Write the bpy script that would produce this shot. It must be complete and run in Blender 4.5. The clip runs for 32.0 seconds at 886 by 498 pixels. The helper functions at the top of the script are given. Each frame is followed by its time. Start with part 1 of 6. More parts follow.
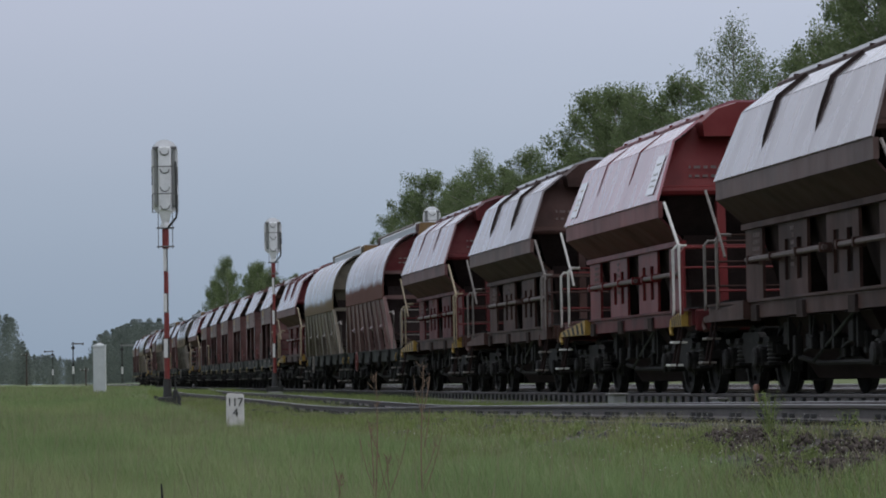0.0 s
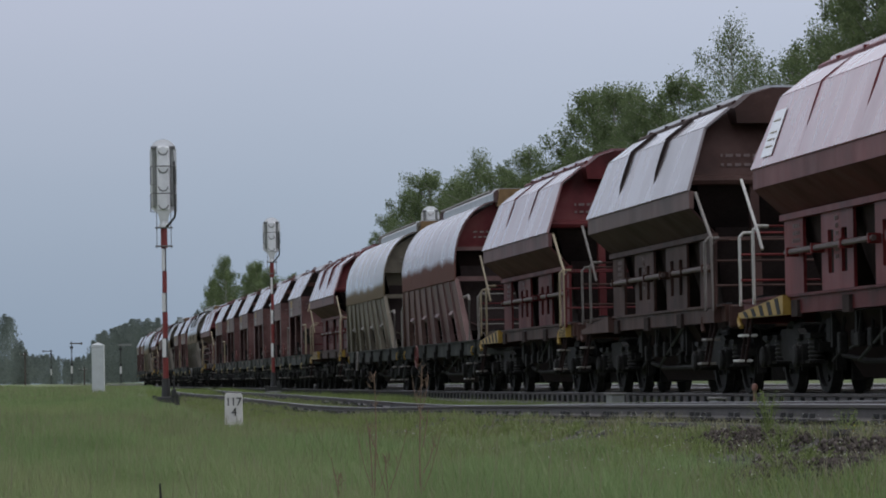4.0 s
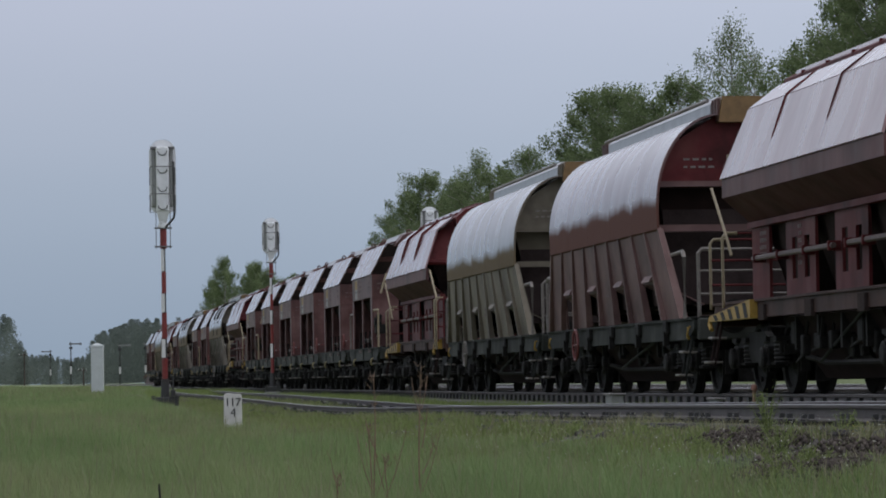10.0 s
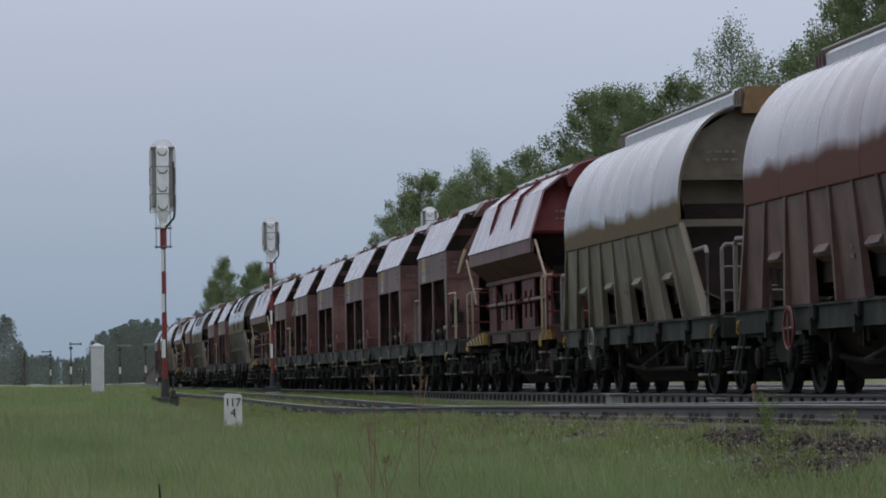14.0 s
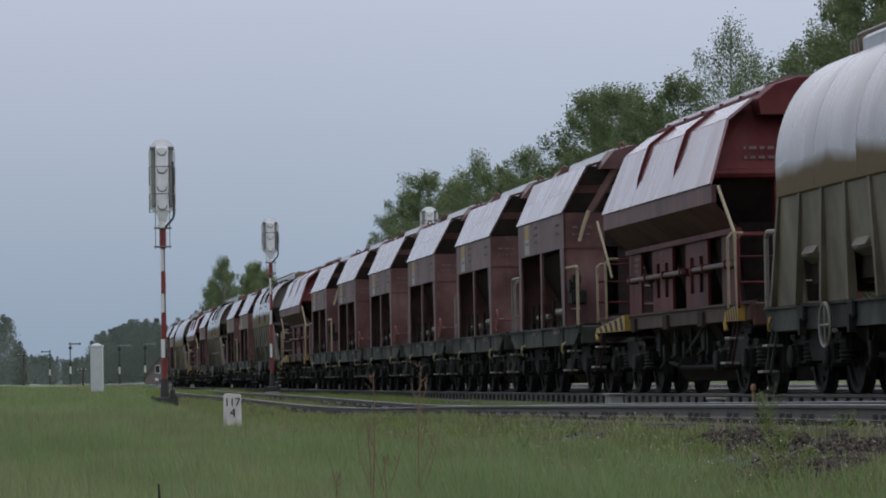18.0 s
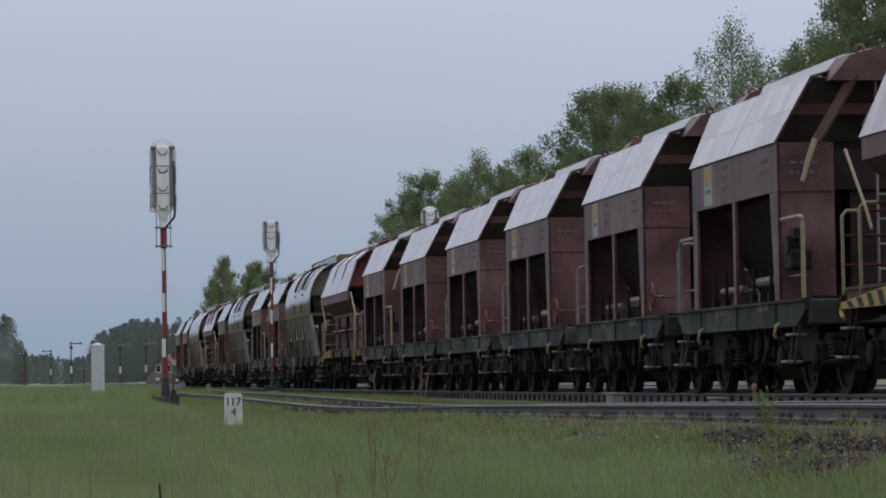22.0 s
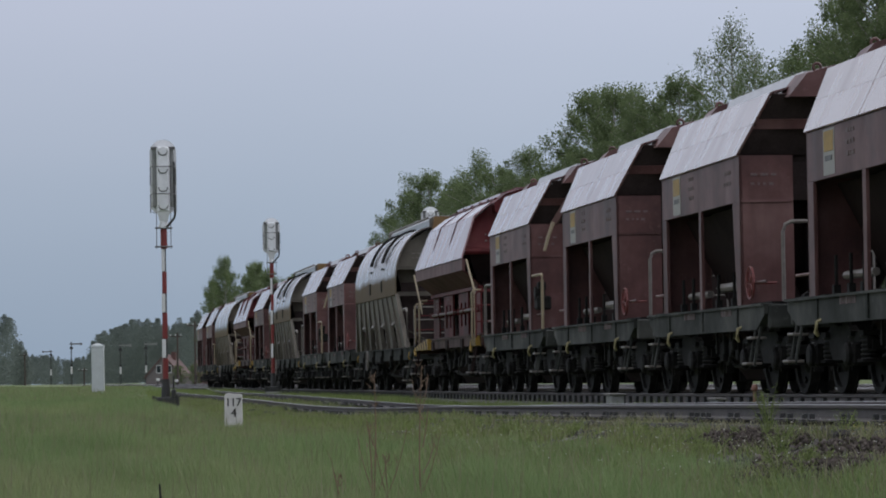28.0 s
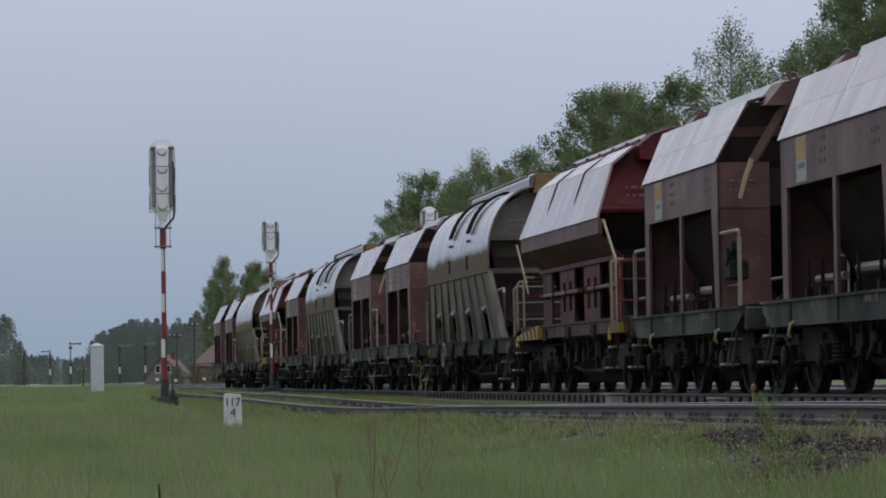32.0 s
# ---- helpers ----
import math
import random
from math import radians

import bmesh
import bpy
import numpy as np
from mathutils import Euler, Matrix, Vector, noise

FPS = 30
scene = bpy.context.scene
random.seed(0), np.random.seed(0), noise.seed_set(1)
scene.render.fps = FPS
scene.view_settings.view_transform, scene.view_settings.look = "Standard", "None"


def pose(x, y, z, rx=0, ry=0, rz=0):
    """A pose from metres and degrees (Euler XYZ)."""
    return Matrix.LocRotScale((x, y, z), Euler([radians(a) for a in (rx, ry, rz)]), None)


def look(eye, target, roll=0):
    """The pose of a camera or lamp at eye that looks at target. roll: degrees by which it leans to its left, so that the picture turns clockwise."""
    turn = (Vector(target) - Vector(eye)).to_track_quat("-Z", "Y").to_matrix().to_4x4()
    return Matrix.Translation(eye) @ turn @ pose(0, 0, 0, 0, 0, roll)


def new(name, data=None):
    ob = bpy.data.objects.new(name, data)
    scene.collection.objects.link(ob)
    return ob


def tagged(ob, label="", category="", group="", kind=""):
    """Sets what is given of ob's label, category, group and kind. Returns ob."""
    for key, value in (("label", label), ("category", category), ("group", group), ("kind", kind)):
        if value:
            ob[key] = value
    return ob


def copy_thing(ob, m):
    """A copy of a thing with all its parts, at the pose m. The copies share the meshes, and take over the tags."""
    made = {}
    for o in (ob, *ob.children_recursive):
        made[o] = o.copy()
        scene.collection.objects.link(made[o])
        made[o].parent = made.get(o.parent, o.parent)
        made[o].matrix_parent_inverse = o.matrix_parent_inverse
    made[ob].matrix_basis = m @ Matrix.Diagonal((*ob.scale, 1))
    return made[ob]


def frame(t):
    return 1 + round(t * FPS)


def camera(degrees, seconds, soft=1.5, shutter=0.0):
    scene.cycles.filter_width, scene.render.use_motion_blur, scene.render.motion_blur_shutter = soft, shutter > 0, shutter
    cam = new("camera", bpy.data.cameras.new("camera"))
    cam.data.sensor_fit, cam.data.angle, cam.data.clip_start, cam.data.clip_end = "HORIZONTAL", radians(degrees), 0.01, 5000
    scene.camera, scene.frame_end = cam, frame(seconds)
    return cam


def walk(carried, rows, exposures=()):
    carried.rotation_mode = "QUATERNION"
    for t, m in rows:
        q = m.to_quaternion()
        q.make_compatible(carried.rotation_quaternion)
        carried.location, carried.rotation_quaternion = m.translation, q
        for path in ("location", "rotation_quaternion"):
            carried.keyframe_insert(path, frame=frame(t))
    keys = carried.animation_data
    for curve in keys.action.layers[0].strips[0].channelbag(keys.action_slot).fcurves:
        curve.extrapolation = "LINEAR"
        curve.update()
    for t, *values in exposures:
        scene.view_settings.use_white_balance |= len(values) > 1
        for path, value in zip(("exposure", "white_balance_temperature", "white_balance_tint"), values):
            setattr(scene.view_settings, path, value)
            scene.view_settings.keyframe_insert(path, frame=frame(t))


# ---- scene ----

# One plan: x to the right of the camera, y along the tracks away from it, z up; metres.
EYE_Z = 1.30
cam = camera(15.0, 32.0, soft=1.9)

# (seconds, sway to the side, sway upwards), in thousandths of the lens's focal length / 5.955
SWAY = [(0, 3, -0.2), (0.5, 4.6, 0), (1, 3, 0), (1.5, 1.5, 0), (2, 0, 0), (2.5, 1.5, 0), (3, 1.5, 1.3), (3.5, 0.8, -0.4), (5.5, 0, -1.2), (6.5, -0.5, -1.3), (7.5, -1, -1.5), (8.5, -1, -0.6), (9.5, -0.5, -0.1), (10.5, -1.5, -0.2), (11.5, -0.5, -1.1), (12.5, 0, -1), (13.5, -0.3, 0.2), (14.5, -1.3, 0.1), (16.5, -0.8, 0), (17.5, -1.5, -0.2), (18.5, -2, 0.1), (19.5, -1.5, -0.4), (20.5, -0.6, -1), (21.5, 0, -1), (22.5, -1, -0.6), (23.5, -1.5, -0.1), (24.5, -1.6, -0.3), (25.5, -0.8, -0.4), (27.5, -1.5, 1.3), (28, 0, 0), (28.5, -0.2, 0.2), (29, -2, 0), (29.5, -3.1, 0), (30, -1.5, 0.2), (30.5, -1.5, 0), (31, -0.2, 0), (31.5, -1.5, -0.2), (32, -1.5, -0.2)]


def camera_pose(side, up):
    yaw, pitch = 7.130 - side * 0.00962, 2.195 + up * 0.00962
    a, b = radians(yaw), radians(pitch)
    way = Vector((math.sin(a) * math.cos(b), math.cos(a) * math.cos(b), math.sin(b)))
    eye = Vector((0.0, 0.0, EYE_Z))
    return look(eye, eye + 10 * way, roll=-0.9)


walk(cam, [(t, camera_pose(u, v)) for t, u, v in SWAY], exposures=[(0, 0.0), (8, 0.01), (22, 0.05), (32, 0.05)])

# ---- light: an overcast sky after rain ----
world = bpy.data.worlds.new("overcast_sky")
scene.world = world
world.use_nodes = True
wn, wl = world.node_tree.nodes, world.node_tree.links
wn.clear()
w_out = wn.new("ShaderNodeOutputWorld")
w_add = wn.new("ShaderNodeAddShader")
w_sky_bg = wn.new("ShaderNodeBackground")
w_cloud_bg = wn.new("ShaderNodeBackground")
w_sky = wn.new("ShaderNodeTexSky")
w_sky.sky_type = 'NISHITA'
w_sky.sun_disc = False
w_sky.sun_elevation, w_sky.sun_rotation = radians(48), radians(66)
w_sky.dust_density, w_sky.air_density = 3.0, 1.5
w_sky_bg.inputs["Strength"].default_value = 0.012
w_coord = wn.new("ShaderNodeTexCoord")
w_split = wn.new("ShaderNodeSeparateXYZ")
w_ramp = wn.new("ShaderNodeValToRGB")
w_noise = wn.new("ShaderNodeTexNoise")
w_map = wn.new("ShaderNodeMapping")
w_mix = wn.new("ShaderNodeMath")
w_mul = wn.new("ShaderNodeMath")
w_map.inputs["Scale"].default_value = (3.0, 3.0, 9.0)
w_noise.inputs["Scale"].default_value = 1.3
w_noise.inputs["Detail"].default_value = 3.0
w_mul.operation, w_mul.inputs[1].default_value = 'MULTIPLY_ADD', 0.05
w_ramp.color_ramp.elements[0].position = 0.0
w_ramp.color_ramp.elements[0].color = (0.27, 0.355, 0.47, 1)
w_ramp.color_ramp.elements[1].position = 1.0
w_ramp.color_ramp.elements[1].color = (0.98, 1.0, 1.08, 1)
for pos, col in ((0.045, (0.34, 0.42, 0.55, 1)), (0.125, (0.475, 0.52, 0.665, 1)), (0.26, (0.78, 0.81, 0.94, 1))):
    w_ramp.color_ramp.elements.new(pos).color = col
wl.new(w_coord.outputs["Generated"], w_split.inputs[0])
wl.new(w_coord.outputs["Generated"], w_map.inputs[0])
wl.new(w_map.outputs[0], w_noise.inputs["Vector"])
w_sub = wn.new("ShaderNodeMath")
w_sub.operation, w_sub.inputs[1].default_value = 'SUBTRACT', 0.5
wl.new(w_noise.outputs["Fac"], w_sub.inputs[0])
wl.new(w_sub.outputs[0], w_mul.inputs[0])
wl.new(w_split.outputs["Z"], w_mul.inputs[2])
wl.new(w_mul.outputs[0], w_ramp.inputs["Fac"])
wl.new(w_ramp.outputs["Color"], w_cloud_bg.inputs["Color"])
# the cloud is brighter towards the hidden sun, beyond the train
w_side = wn.new("ShaderNodeMapRange")
w_side.inputs["From Min"].default_value, w_side.inputs["From Max"].default_value = -1.0, 1.0
w_side.inputs["To Min"].default_value, w_side.inputs["To Max"].default_value = 0.62, 1.18
wl.new(w_split.outputs["X"], w_side.inputs["Value"])
wl.new(w_side.outputs["Result"], w_cloud_bg.inputs["Strength"])
wl.new(w_sky.outputs["Color"], w_sky_bg.inputs["Color"])
wl.new(w_sky_bg.outputs[0], w_add.inputs[0])
wl.new(w_cloud_bg.outputs[0], w_add.inputs[1])
wl.new(w_add.outputs[0], w_out.inputs["Surface"])

sun = new("sun", bpy.data.lights.new("sun", 'SUN'))
sun.data.energy, sun.data.angle, sun.data.color = 0.6, radians(50), (1.0, 0.97, 0.93)
sun.matrix_world = look((45, 50, 60), (0, 30, 0))


# ---- materials ----
def node_mat(name):
    m = bpy.data.materials.new(name)
    m.use_nodes = True
    nt = m.node_tree
    return m, nt, nt.nodes["Principled BSDF"]


def noise_node(nt, scale, detail=4.0, stretch=(1, 1, 1), by_object=True, rough=0.6):
    tc = nt.nodes.new("ShaderNodeTexCoord")
    mp = nt.nodes.new("ShaderNodeMapping")
    mp.inputs["Scale"].default_value = stretch
    nz = nt.nodes.new("ShaderNodeTexNoise")
    nz.inputs["Scale"].default_value = scale
    nz.inputs["Detail"].default_value = detail
    nz.inputs["Roughness"].default_value = rough
    if by_object:
        oi = nt.nodes.new("ShaderNodeObjectInfo")
        va = nt.nodes.new("ShaderNodeVectorMath")
        va.operation = 'ADD'
        sc = nt.nodes.new("ShaderNodeMath")
        sc.operation, sc.inputs[1].default_value = 'MULTIPLY', 37.0
        nt.links.new(oi.outputs["Random"], sc.inputs[0])
        nt.links.new(tc.outputs["Object"], va.inputs[0])
        nt.links.new(sc.outputs[0], va.inputs[1])
        nt.links.new(va.outputs[0], mp.inputs[0])
    else:
        nt.links.new(tc.outputs["Object"], mp.inputs[0])
    nt.links.new(mp.outputs[0], nz.inputs["Vector"])
    return nz


def ramp_node(nt, fac, stops):
    r = nt.nodes.new("ShaderNodeValToRGB")
    while len(r.color_ramp.elements) < len(stops):
        r.color_ramp.elements.new(0.5)
    for e, (p, c) in zip(r.color_ramp.elements, stops):
        e.position = p
        e.color = (*c, 1) if len(c) == 3 else c
    nt.links.new(fac, r.inputs["Fac"])
    return r


def mix_node(nt, fac, a, b, mode='MIX'):
    m = nt.nodes.new("ShaderNodeMix")
    m.data_type, m.blend_type = 'RGBA', mode
    for sock, val in ((m.inputs["Factor"], fac), (m.inputs["A"], a), (m.inputs["B"], b)):
        if isinstance(val, (int, float)):
            sock.default_value = val
        elif isinstance(val, tuple):
            sock.default_value = (*val, 1)
        else:
            nt.links.new(val, sock)
    return m.outputs["Result"]


def bump(nt, bsdf, height, strength, distance):
    b = nt.nodes.new("ShaderNodeBump")
    b.inputs["Strength"].default_value, b.inputs["Distance"].default_value = strength, distance
    nt.links.new(height, b.inputs["Height"])
    nt.links.new(b.outputs[0], bsdf.inputs["Normal"])


def paint(name, base, dark, light, rough=0.45, streak=0.28, coat=0.0, wear=0.34, dent=0.004, gloss=0.22):
    """Weathered wagon paint: large stains, vertical rain streaks, fine grain."""
    m, nt, b = node_mat(name)
    big = noise_node(nt, 0.9, 5)
    streaks = noise_node(nt, 1.0, 4, (2.4, 2.4, 0.3))
    fine = noise_node(nt, 11.0, 6)
    c = ramp_node(nt, big.outputs["Fac"], [(0.35, dark), (0.5, base), (0.72, light)]).outputs["Color"]
    sf = ramp_node(nt, streaks.outputs["Fac"], [(0.48, (0, 0, 0)), (0.80, (streak, streak, streak))]).outputs["Color"]
    c = mix_node(nt, sf, c, tuple(0.55 * v for v in dark))
    wf = ramp_node(nt, fine.outputs["Fac"], [(0.6, (0, 0, 0)), (0.75, (wear, wear, wear))]).outputs["Color"]
    c = mix_node(nt, wf, c, light)
    nt.links.new(c, b.inputs["Base Color"])
    rr = ramp_node(nt, streaks.outputs["Fac"], [(0.3, (rough * 0.92,) * 3), (0.7, (min(1, rough * 1.12),) * 3)])
    nt.links.new(rr.outputs["Color"], b.inputs["Roughness"])
    b.inputs["Specular IOR Level"].default_value = gloss
    if coat:
        b.inputs["Coat Weight"].default_value, b.inputs["Coat Roughness"].default_value = coat, 0.22
    bump(nt, b, big.outputs["Fac"], 0.25, dent * 8)
    return m


def plain(name, base, rough=0.6, metal=0.0, vary=0.25, scale=6.0, relief=0.002, gloss=0.5):
    m, nt, b = node_mat(name)
    n = noise_node(nt, scale, 5)
    n2 = noise_node(nt, scale * 9, 3)
    lo, hi = tuple(v * (1 - vary) for v in base), tuple(min(1, v * (1 + vary)) for v in base)
    c = ramp_node(nt, n.outputs["Fac"], [(0.3, lo), (0.7, hi)]).outputs["Color"]
    c = mix_node(nt, 0.35, c, ramp_node(nt, n2.outputs["Fac"], [(0.3, lo), (0.7, hi)]).outputs["Color"])
    nt.links.new(c, b.inputs["Base Color"])
    b.inputs["Roughness"].default_value, b.inputs["Metallic"].default_value = rough, metal
    b.inputs["Specular IOR Level"].default_value = gloss
    bump(nt, b, n2.outputs["Fac"], 0.4, relief)
    return m


M = {}
# wagon bodies and their wet, glossy roofs
M["red"] = paint("fresh_red_paint", (0.163, 0.023, 0.023), (0.102, 0.015, 0.016), (0.206, 0.042, 0.041), 0.42)
M["maroon"] = paint("maroon_paint", (0.106, 0.021, 0.023), (0.049, 0.013, 0.013), (0.141, 0.045, 0.041), 0.5, gloss=0.13)
M["brown"] = paint("oxide_brown_paint", (0.135, 0.078, 0.073), (0.080, 0.047, 0.045), (0.205, 0.13, 0.12), 0.5)
M["dark"] = paint("sooty_brown_paint", (0.070, 0.038, 0.032), (0.040, 0.023, 0.020), (0.112, 0.066, 0.058), 0.55, gloss=0.13)
M["oxide"] = paint("red_oxide_paint", (0.124, 0.058, 0.054), (0.072, 0.035, 0.033), (0.215, 0.125, 0.115), 0.45, 0.5, wear=0.45, gloss=0.3)
M["olive"] = paint("weathered_olive_grey_paint", (0.150, 0.130, 0.098), (0.092, 0.077, 0.060), (0.215, 0.188, 0.148), 0.5)
M["grey"] = paint("weathered_grey_paint", (0.122, 0.108, 0.088), (0.073, 0.065, 0.054), (0.178, 0.158, 0.132), 0.5)


def roof_paint(name, base, dirt_z):
    """Wet gloss paint, dulled by road dirt with a ragged upper edge near the height dirt_z."""
    m, nt, b = node_mat(name)
    big = noise_node(nt, 0.7, 4)
    runs = noise_node(nt, 1.0, 4, (1.2, 1.2, 0.5))
    tc = nt.nodes.new("ShaderNodeTexCoord")
    sp = nt.nodes.new("ShaderNodeSeparateXYZ")
    nt.links.new(tc.outputs["Object"], sp.inputs[0])
    ragged = noise_node(nt, 1.0, 6, (0.7, 0.8, 0.5), rough=0.62)
    ad = nt.nodes.new("ShaderNodeMath")
    ad.operation, ad.inputs[1].default_value = 'MULTIPLY_ADD', 0.5
    nt.links.new(ragged.outputs["Fac"], ad.inputs[0])
    nt.links.new(sp.outputs["Z"], ad.inputs[2])
    mr = nt.nodes.new("ShaderNodeMapRange")
    mr.inputs["From Min"].default_value, mr.inputs["From Max"].default_value = dirt_z + 0.18, dirt_z + 0.34
    nt.links.new(ad.outputs[0], mr.inputs["Value"])
    clean = mr.outputs["Result"]
    c = ramp_node(nt, big.outputs["Fac"], [(0.3, tuple(v * 0.85 for v in base)), (0.7, tuple(v * 1.2 for v in base))]).outputs["Color"]
    drip = ramp_node(nt, runs.outputs["Fac"], [(0.46, (0, 0, 0)), (0.72, (0.28, 0.28, 0.28))]).outputs["Color"]
    c = mix_node(nt, drip, c, tuple(0.55 * v for v in base))
    c = mix_node(nt, clean, tuple(v * f for v, f in zip(base, (1.0, 0.92, 0.8))), c)
    nt.links.new(c, b.inputs["Base Color"])
    rr = nt.nodes.new("ShaderNodeMapRange")
    rr.inputs["To Min"].default_value, rr.inputs["To Max"].default_value = 0.75, 0.26
    # rain film: glossy where it lies, duller streaks where it has run off
    film = noise_node(nt, 1.0, 3, (0.7, 1.6, 0.6), rough=0.5)
    wet = ramp_node(nt, film.outputs["Fac"], [(0.34, (0.84, 0.84, 0.84)), (0.56, (1, 1, 1))]).outputs["Color"]
    clean = mix_node(nt, 1.0, clean, wet, 'MULTIPLY')
    nt.links.new(clean, rr.inputs["Value"])
    nt.links.new(rr.outputs["Result"], b.inputs["Roughness"])
    nt.links.new(clean, b.inputs["Coat Weight"])
    b.inputs["Coat Roughness"].default_value = 0.16
    sp_l = nt.nodes.new("ShaderNodeMapRange")
    sp_l.inputs["To Min"].default_value, sp_l.inputs["To Max"].default_value = 0.15, 0.5
    nt.links.new(clean, sp_l.inputs["Value"])
    nt.links.new(sp_l.outputs["Result"], b.inputs["Specular IOR Level"])
    dents = noise_node(nt, 1.0, 3, (0.5, 1.5, 0.8))
    bump(nt, b, dents.outputs["Fac"], 0.3, 0.035)
    return m


for key, base, dz in (("red", (0.30, 0.095, 0.115), 2.0), ("maroon", (0.16, 0.06, 0.06), 2.0), ("brown", (0.13, 0.065, 0.06), 2.0),
                      ("dark", (0.13, 0.10, 0.10), 2.0), ("olive", (0.14, 0.115, 0.08), 2.66), ("grey", (0.135, 0.115, 0.09), 2.80)):
    M[key + "_roof"] = roof_paint(key + "_wet_roof_paint", base, dz)
M["brown_skirt"] = roof_paint("brown_wet_round_roof", (0.12, 0.06, 0.055), 2.76)
M["dust"] = {k: paint(k + "_dusty_band", tuple(v * 1.15 for v in c), tuple(v * 0.8 for v in c), tuple(min(1, v * 1.6) for v in c), 0.5, 0.2, gloss=0.35)
             for k, c in (("red", (0.14, 0.045, 0.045)), ("maroon", (0.10, 0.045, 0.045)), ("dark", (0.10, 0.06, 0.054)))}
M["frame"] = paint("grimy_green_grey_steel", (0.034, 0.037, 0.033), (0.016, 0.018, 0.016), (0.09, 0.093, 0.084), 0.7, gloss=0.15)
# slope paints: grime, and the shade under the eave painted in as darker tones
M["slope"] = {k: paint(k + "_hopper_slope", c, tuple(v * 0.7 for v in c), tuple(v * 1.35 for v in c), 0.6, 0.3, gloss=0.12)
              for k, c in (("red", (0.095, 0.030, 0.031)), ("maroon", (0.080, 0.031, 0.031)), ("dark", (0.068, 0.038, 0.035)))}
M["sole"] = paint("dark_scuffed_solebar", (0.050, 0.053, 0.049), (0.024, 0.027, 0.024), (0.13, 0.13, 0.12), 0.7, 0.2, 0.0, 0.5, gloss=0.15)
M["grime"] = plain("oily_black_steel", (0.015, 0.014, 0.013), 0.65, 0.0, 0.9, 6.0, 0.003, 0.15)
M["spring"] = plain("worn_spring_steel", (0.045, 0.044, 0.042), 0.5, 0.0, 0.4, 9.0, 0.002, 0.2)
# inner plates: the shade within the hoppers is put into this dark colour
M["inside"] = plain("shade_dark_steel", (0.042, 0.031, 0.029), 0.9, 0.0, 0.4, 3.0, 0.002, 0.12)
# rust brown taken near black: shade of bays and underframe is in the colour
M["hopper"] = plain("shade_dark_rusty_steel", (0.02, 0.0115, 0.0105), 0.85, 0.0, 0.4, 3.0, 0.002, 0.15)
M["white"] = plain("scuffed_white_paint", (0.60, 0.59, 0.56), 0.5, 0.0, 0.2, 12.0)
M["cream"] = plain("yellowed_white_paint", (0.29, 0.235, 0.15), 0.5, 0.0, 0.25, 12.0)
M["yellow"] = plain("faded_yellow_paint", (0.36, 0.225, 0.04), 0.5, 0.0, 0.25, 10.0)
M["black"] = plain("black_paint", (0.02, 0.02, 0.02), 0.6, 0.0, 0.4, 10.0, 0.002, 0.2)
M["hook"] = plain("yellowed_hook_paint", (0.34, 0.29, 0.15), 0.5, 0.0, 0.3, 12.0)
M["pipe"] = plain("pale_worn_steel_pipe", (0.17, 0.15, 0.135), 0.45, 0.0, 0.35, 10.0)
M["shaft"] = plain("worn_brown_steel_shaft", (0.11, 0.075, 0.07), 0.5, 0.0, 0.35, 10.0)
M["ochre"] = plain("ochre_warning_paint", (0.19, 0.11, 0.04), 0.5, 0.0, 0.3, 8.0)
M["galv"] = plain("wet_galvanised_sheet", (0.42, 0.43, 0.44), 0.3, 0.6, 0.2, 4.0)
M["poster"] = plain("faded_white_sticker", (0.32, 0.31, 0.28), 0.5, 0.0, 0.12, 5.0)
M["sticker"] = plain("glossy_white_sticker", (0.82, 0.83, 0.84), 0.25, 0.0, 0.1, 5.0, 0.0005, 0.6)
M["sticker"].node_tree.nodes["Principled BSDF"].inputs["Coat Weight"].default_value = 1.0
M["letter"] = plain("faded_lettering_paint", (0.14, 0.10, 0.095), 0.6, 0.0, 0.3, 14.0)
M["wheel_red"] = plain("red_handwheel_paint", (0.15, 0.035, 0.032), 0.5, 0.0, 0.3, 14.0)
# signals
M["enamel"] = plain("dull_white_enamel", (0.74, 0.75, 0.76), 0.45, 0.0, 0.14, 7.0)
M["sig_red"] = plain("red_mast_enamel", (0.19, 0.028, 0.026), 0.45, 0.0, 0.25, 8.0)
M["sig_white"] = plain("white_mast_enamel", (0.66, 0.66, 0.65), 0.45, 0.0, 0.15, 8.0)
M["sig_black"] = plain("black_signal_steel", (0.03, 0.03, 0.03), 0.55, 0.0, 0.3, 8.0)
M["sig_grey"] = plain("grey_cable_tube", (0.12, 0.12, 0.12), 0.5, 0.0, 0.3, 8.0)
M["concrete"] = plain("damp_concrete", (0.25, 0.255, 0.25), 0.85, 0.0, 0.2, 5.0, 0.004)
M["stone_white"] = plain("whitewashed_stone", (0.62, 0.60, 0.58), 0.85, 0.0, 0.16, 9.0, 0.004)
M["cabinet"] = plain("pale_grey_concrete_post", (0.50, 0.53, 0.54), 0.8, 0.0, 0.12, 4.0, 0.003)
# track
M["rail_top"] = plain("polished_wet_rail_head", (0.42, 0.41, 0.42), 0.28, 0.85, 0.15, 3.0, 0.0005)
M["rail_side"] = plain("rusty_rail_side", (0.095, 0.084, 0.08), 0.65, 0.0, 0.35, 7.0)
M["sleeper"] = plain("old_tarred_sleeper", (0.03, 0.026, 0.024), 0.85, 0.0, 0.4, 6.0, 0.006)
M["conc_sleeper"] = plain("weathered_concrete_sleeper", (0.23, 0.22, 0.21), 0.85, 0.0, 0.25, 6.0, 0.004)
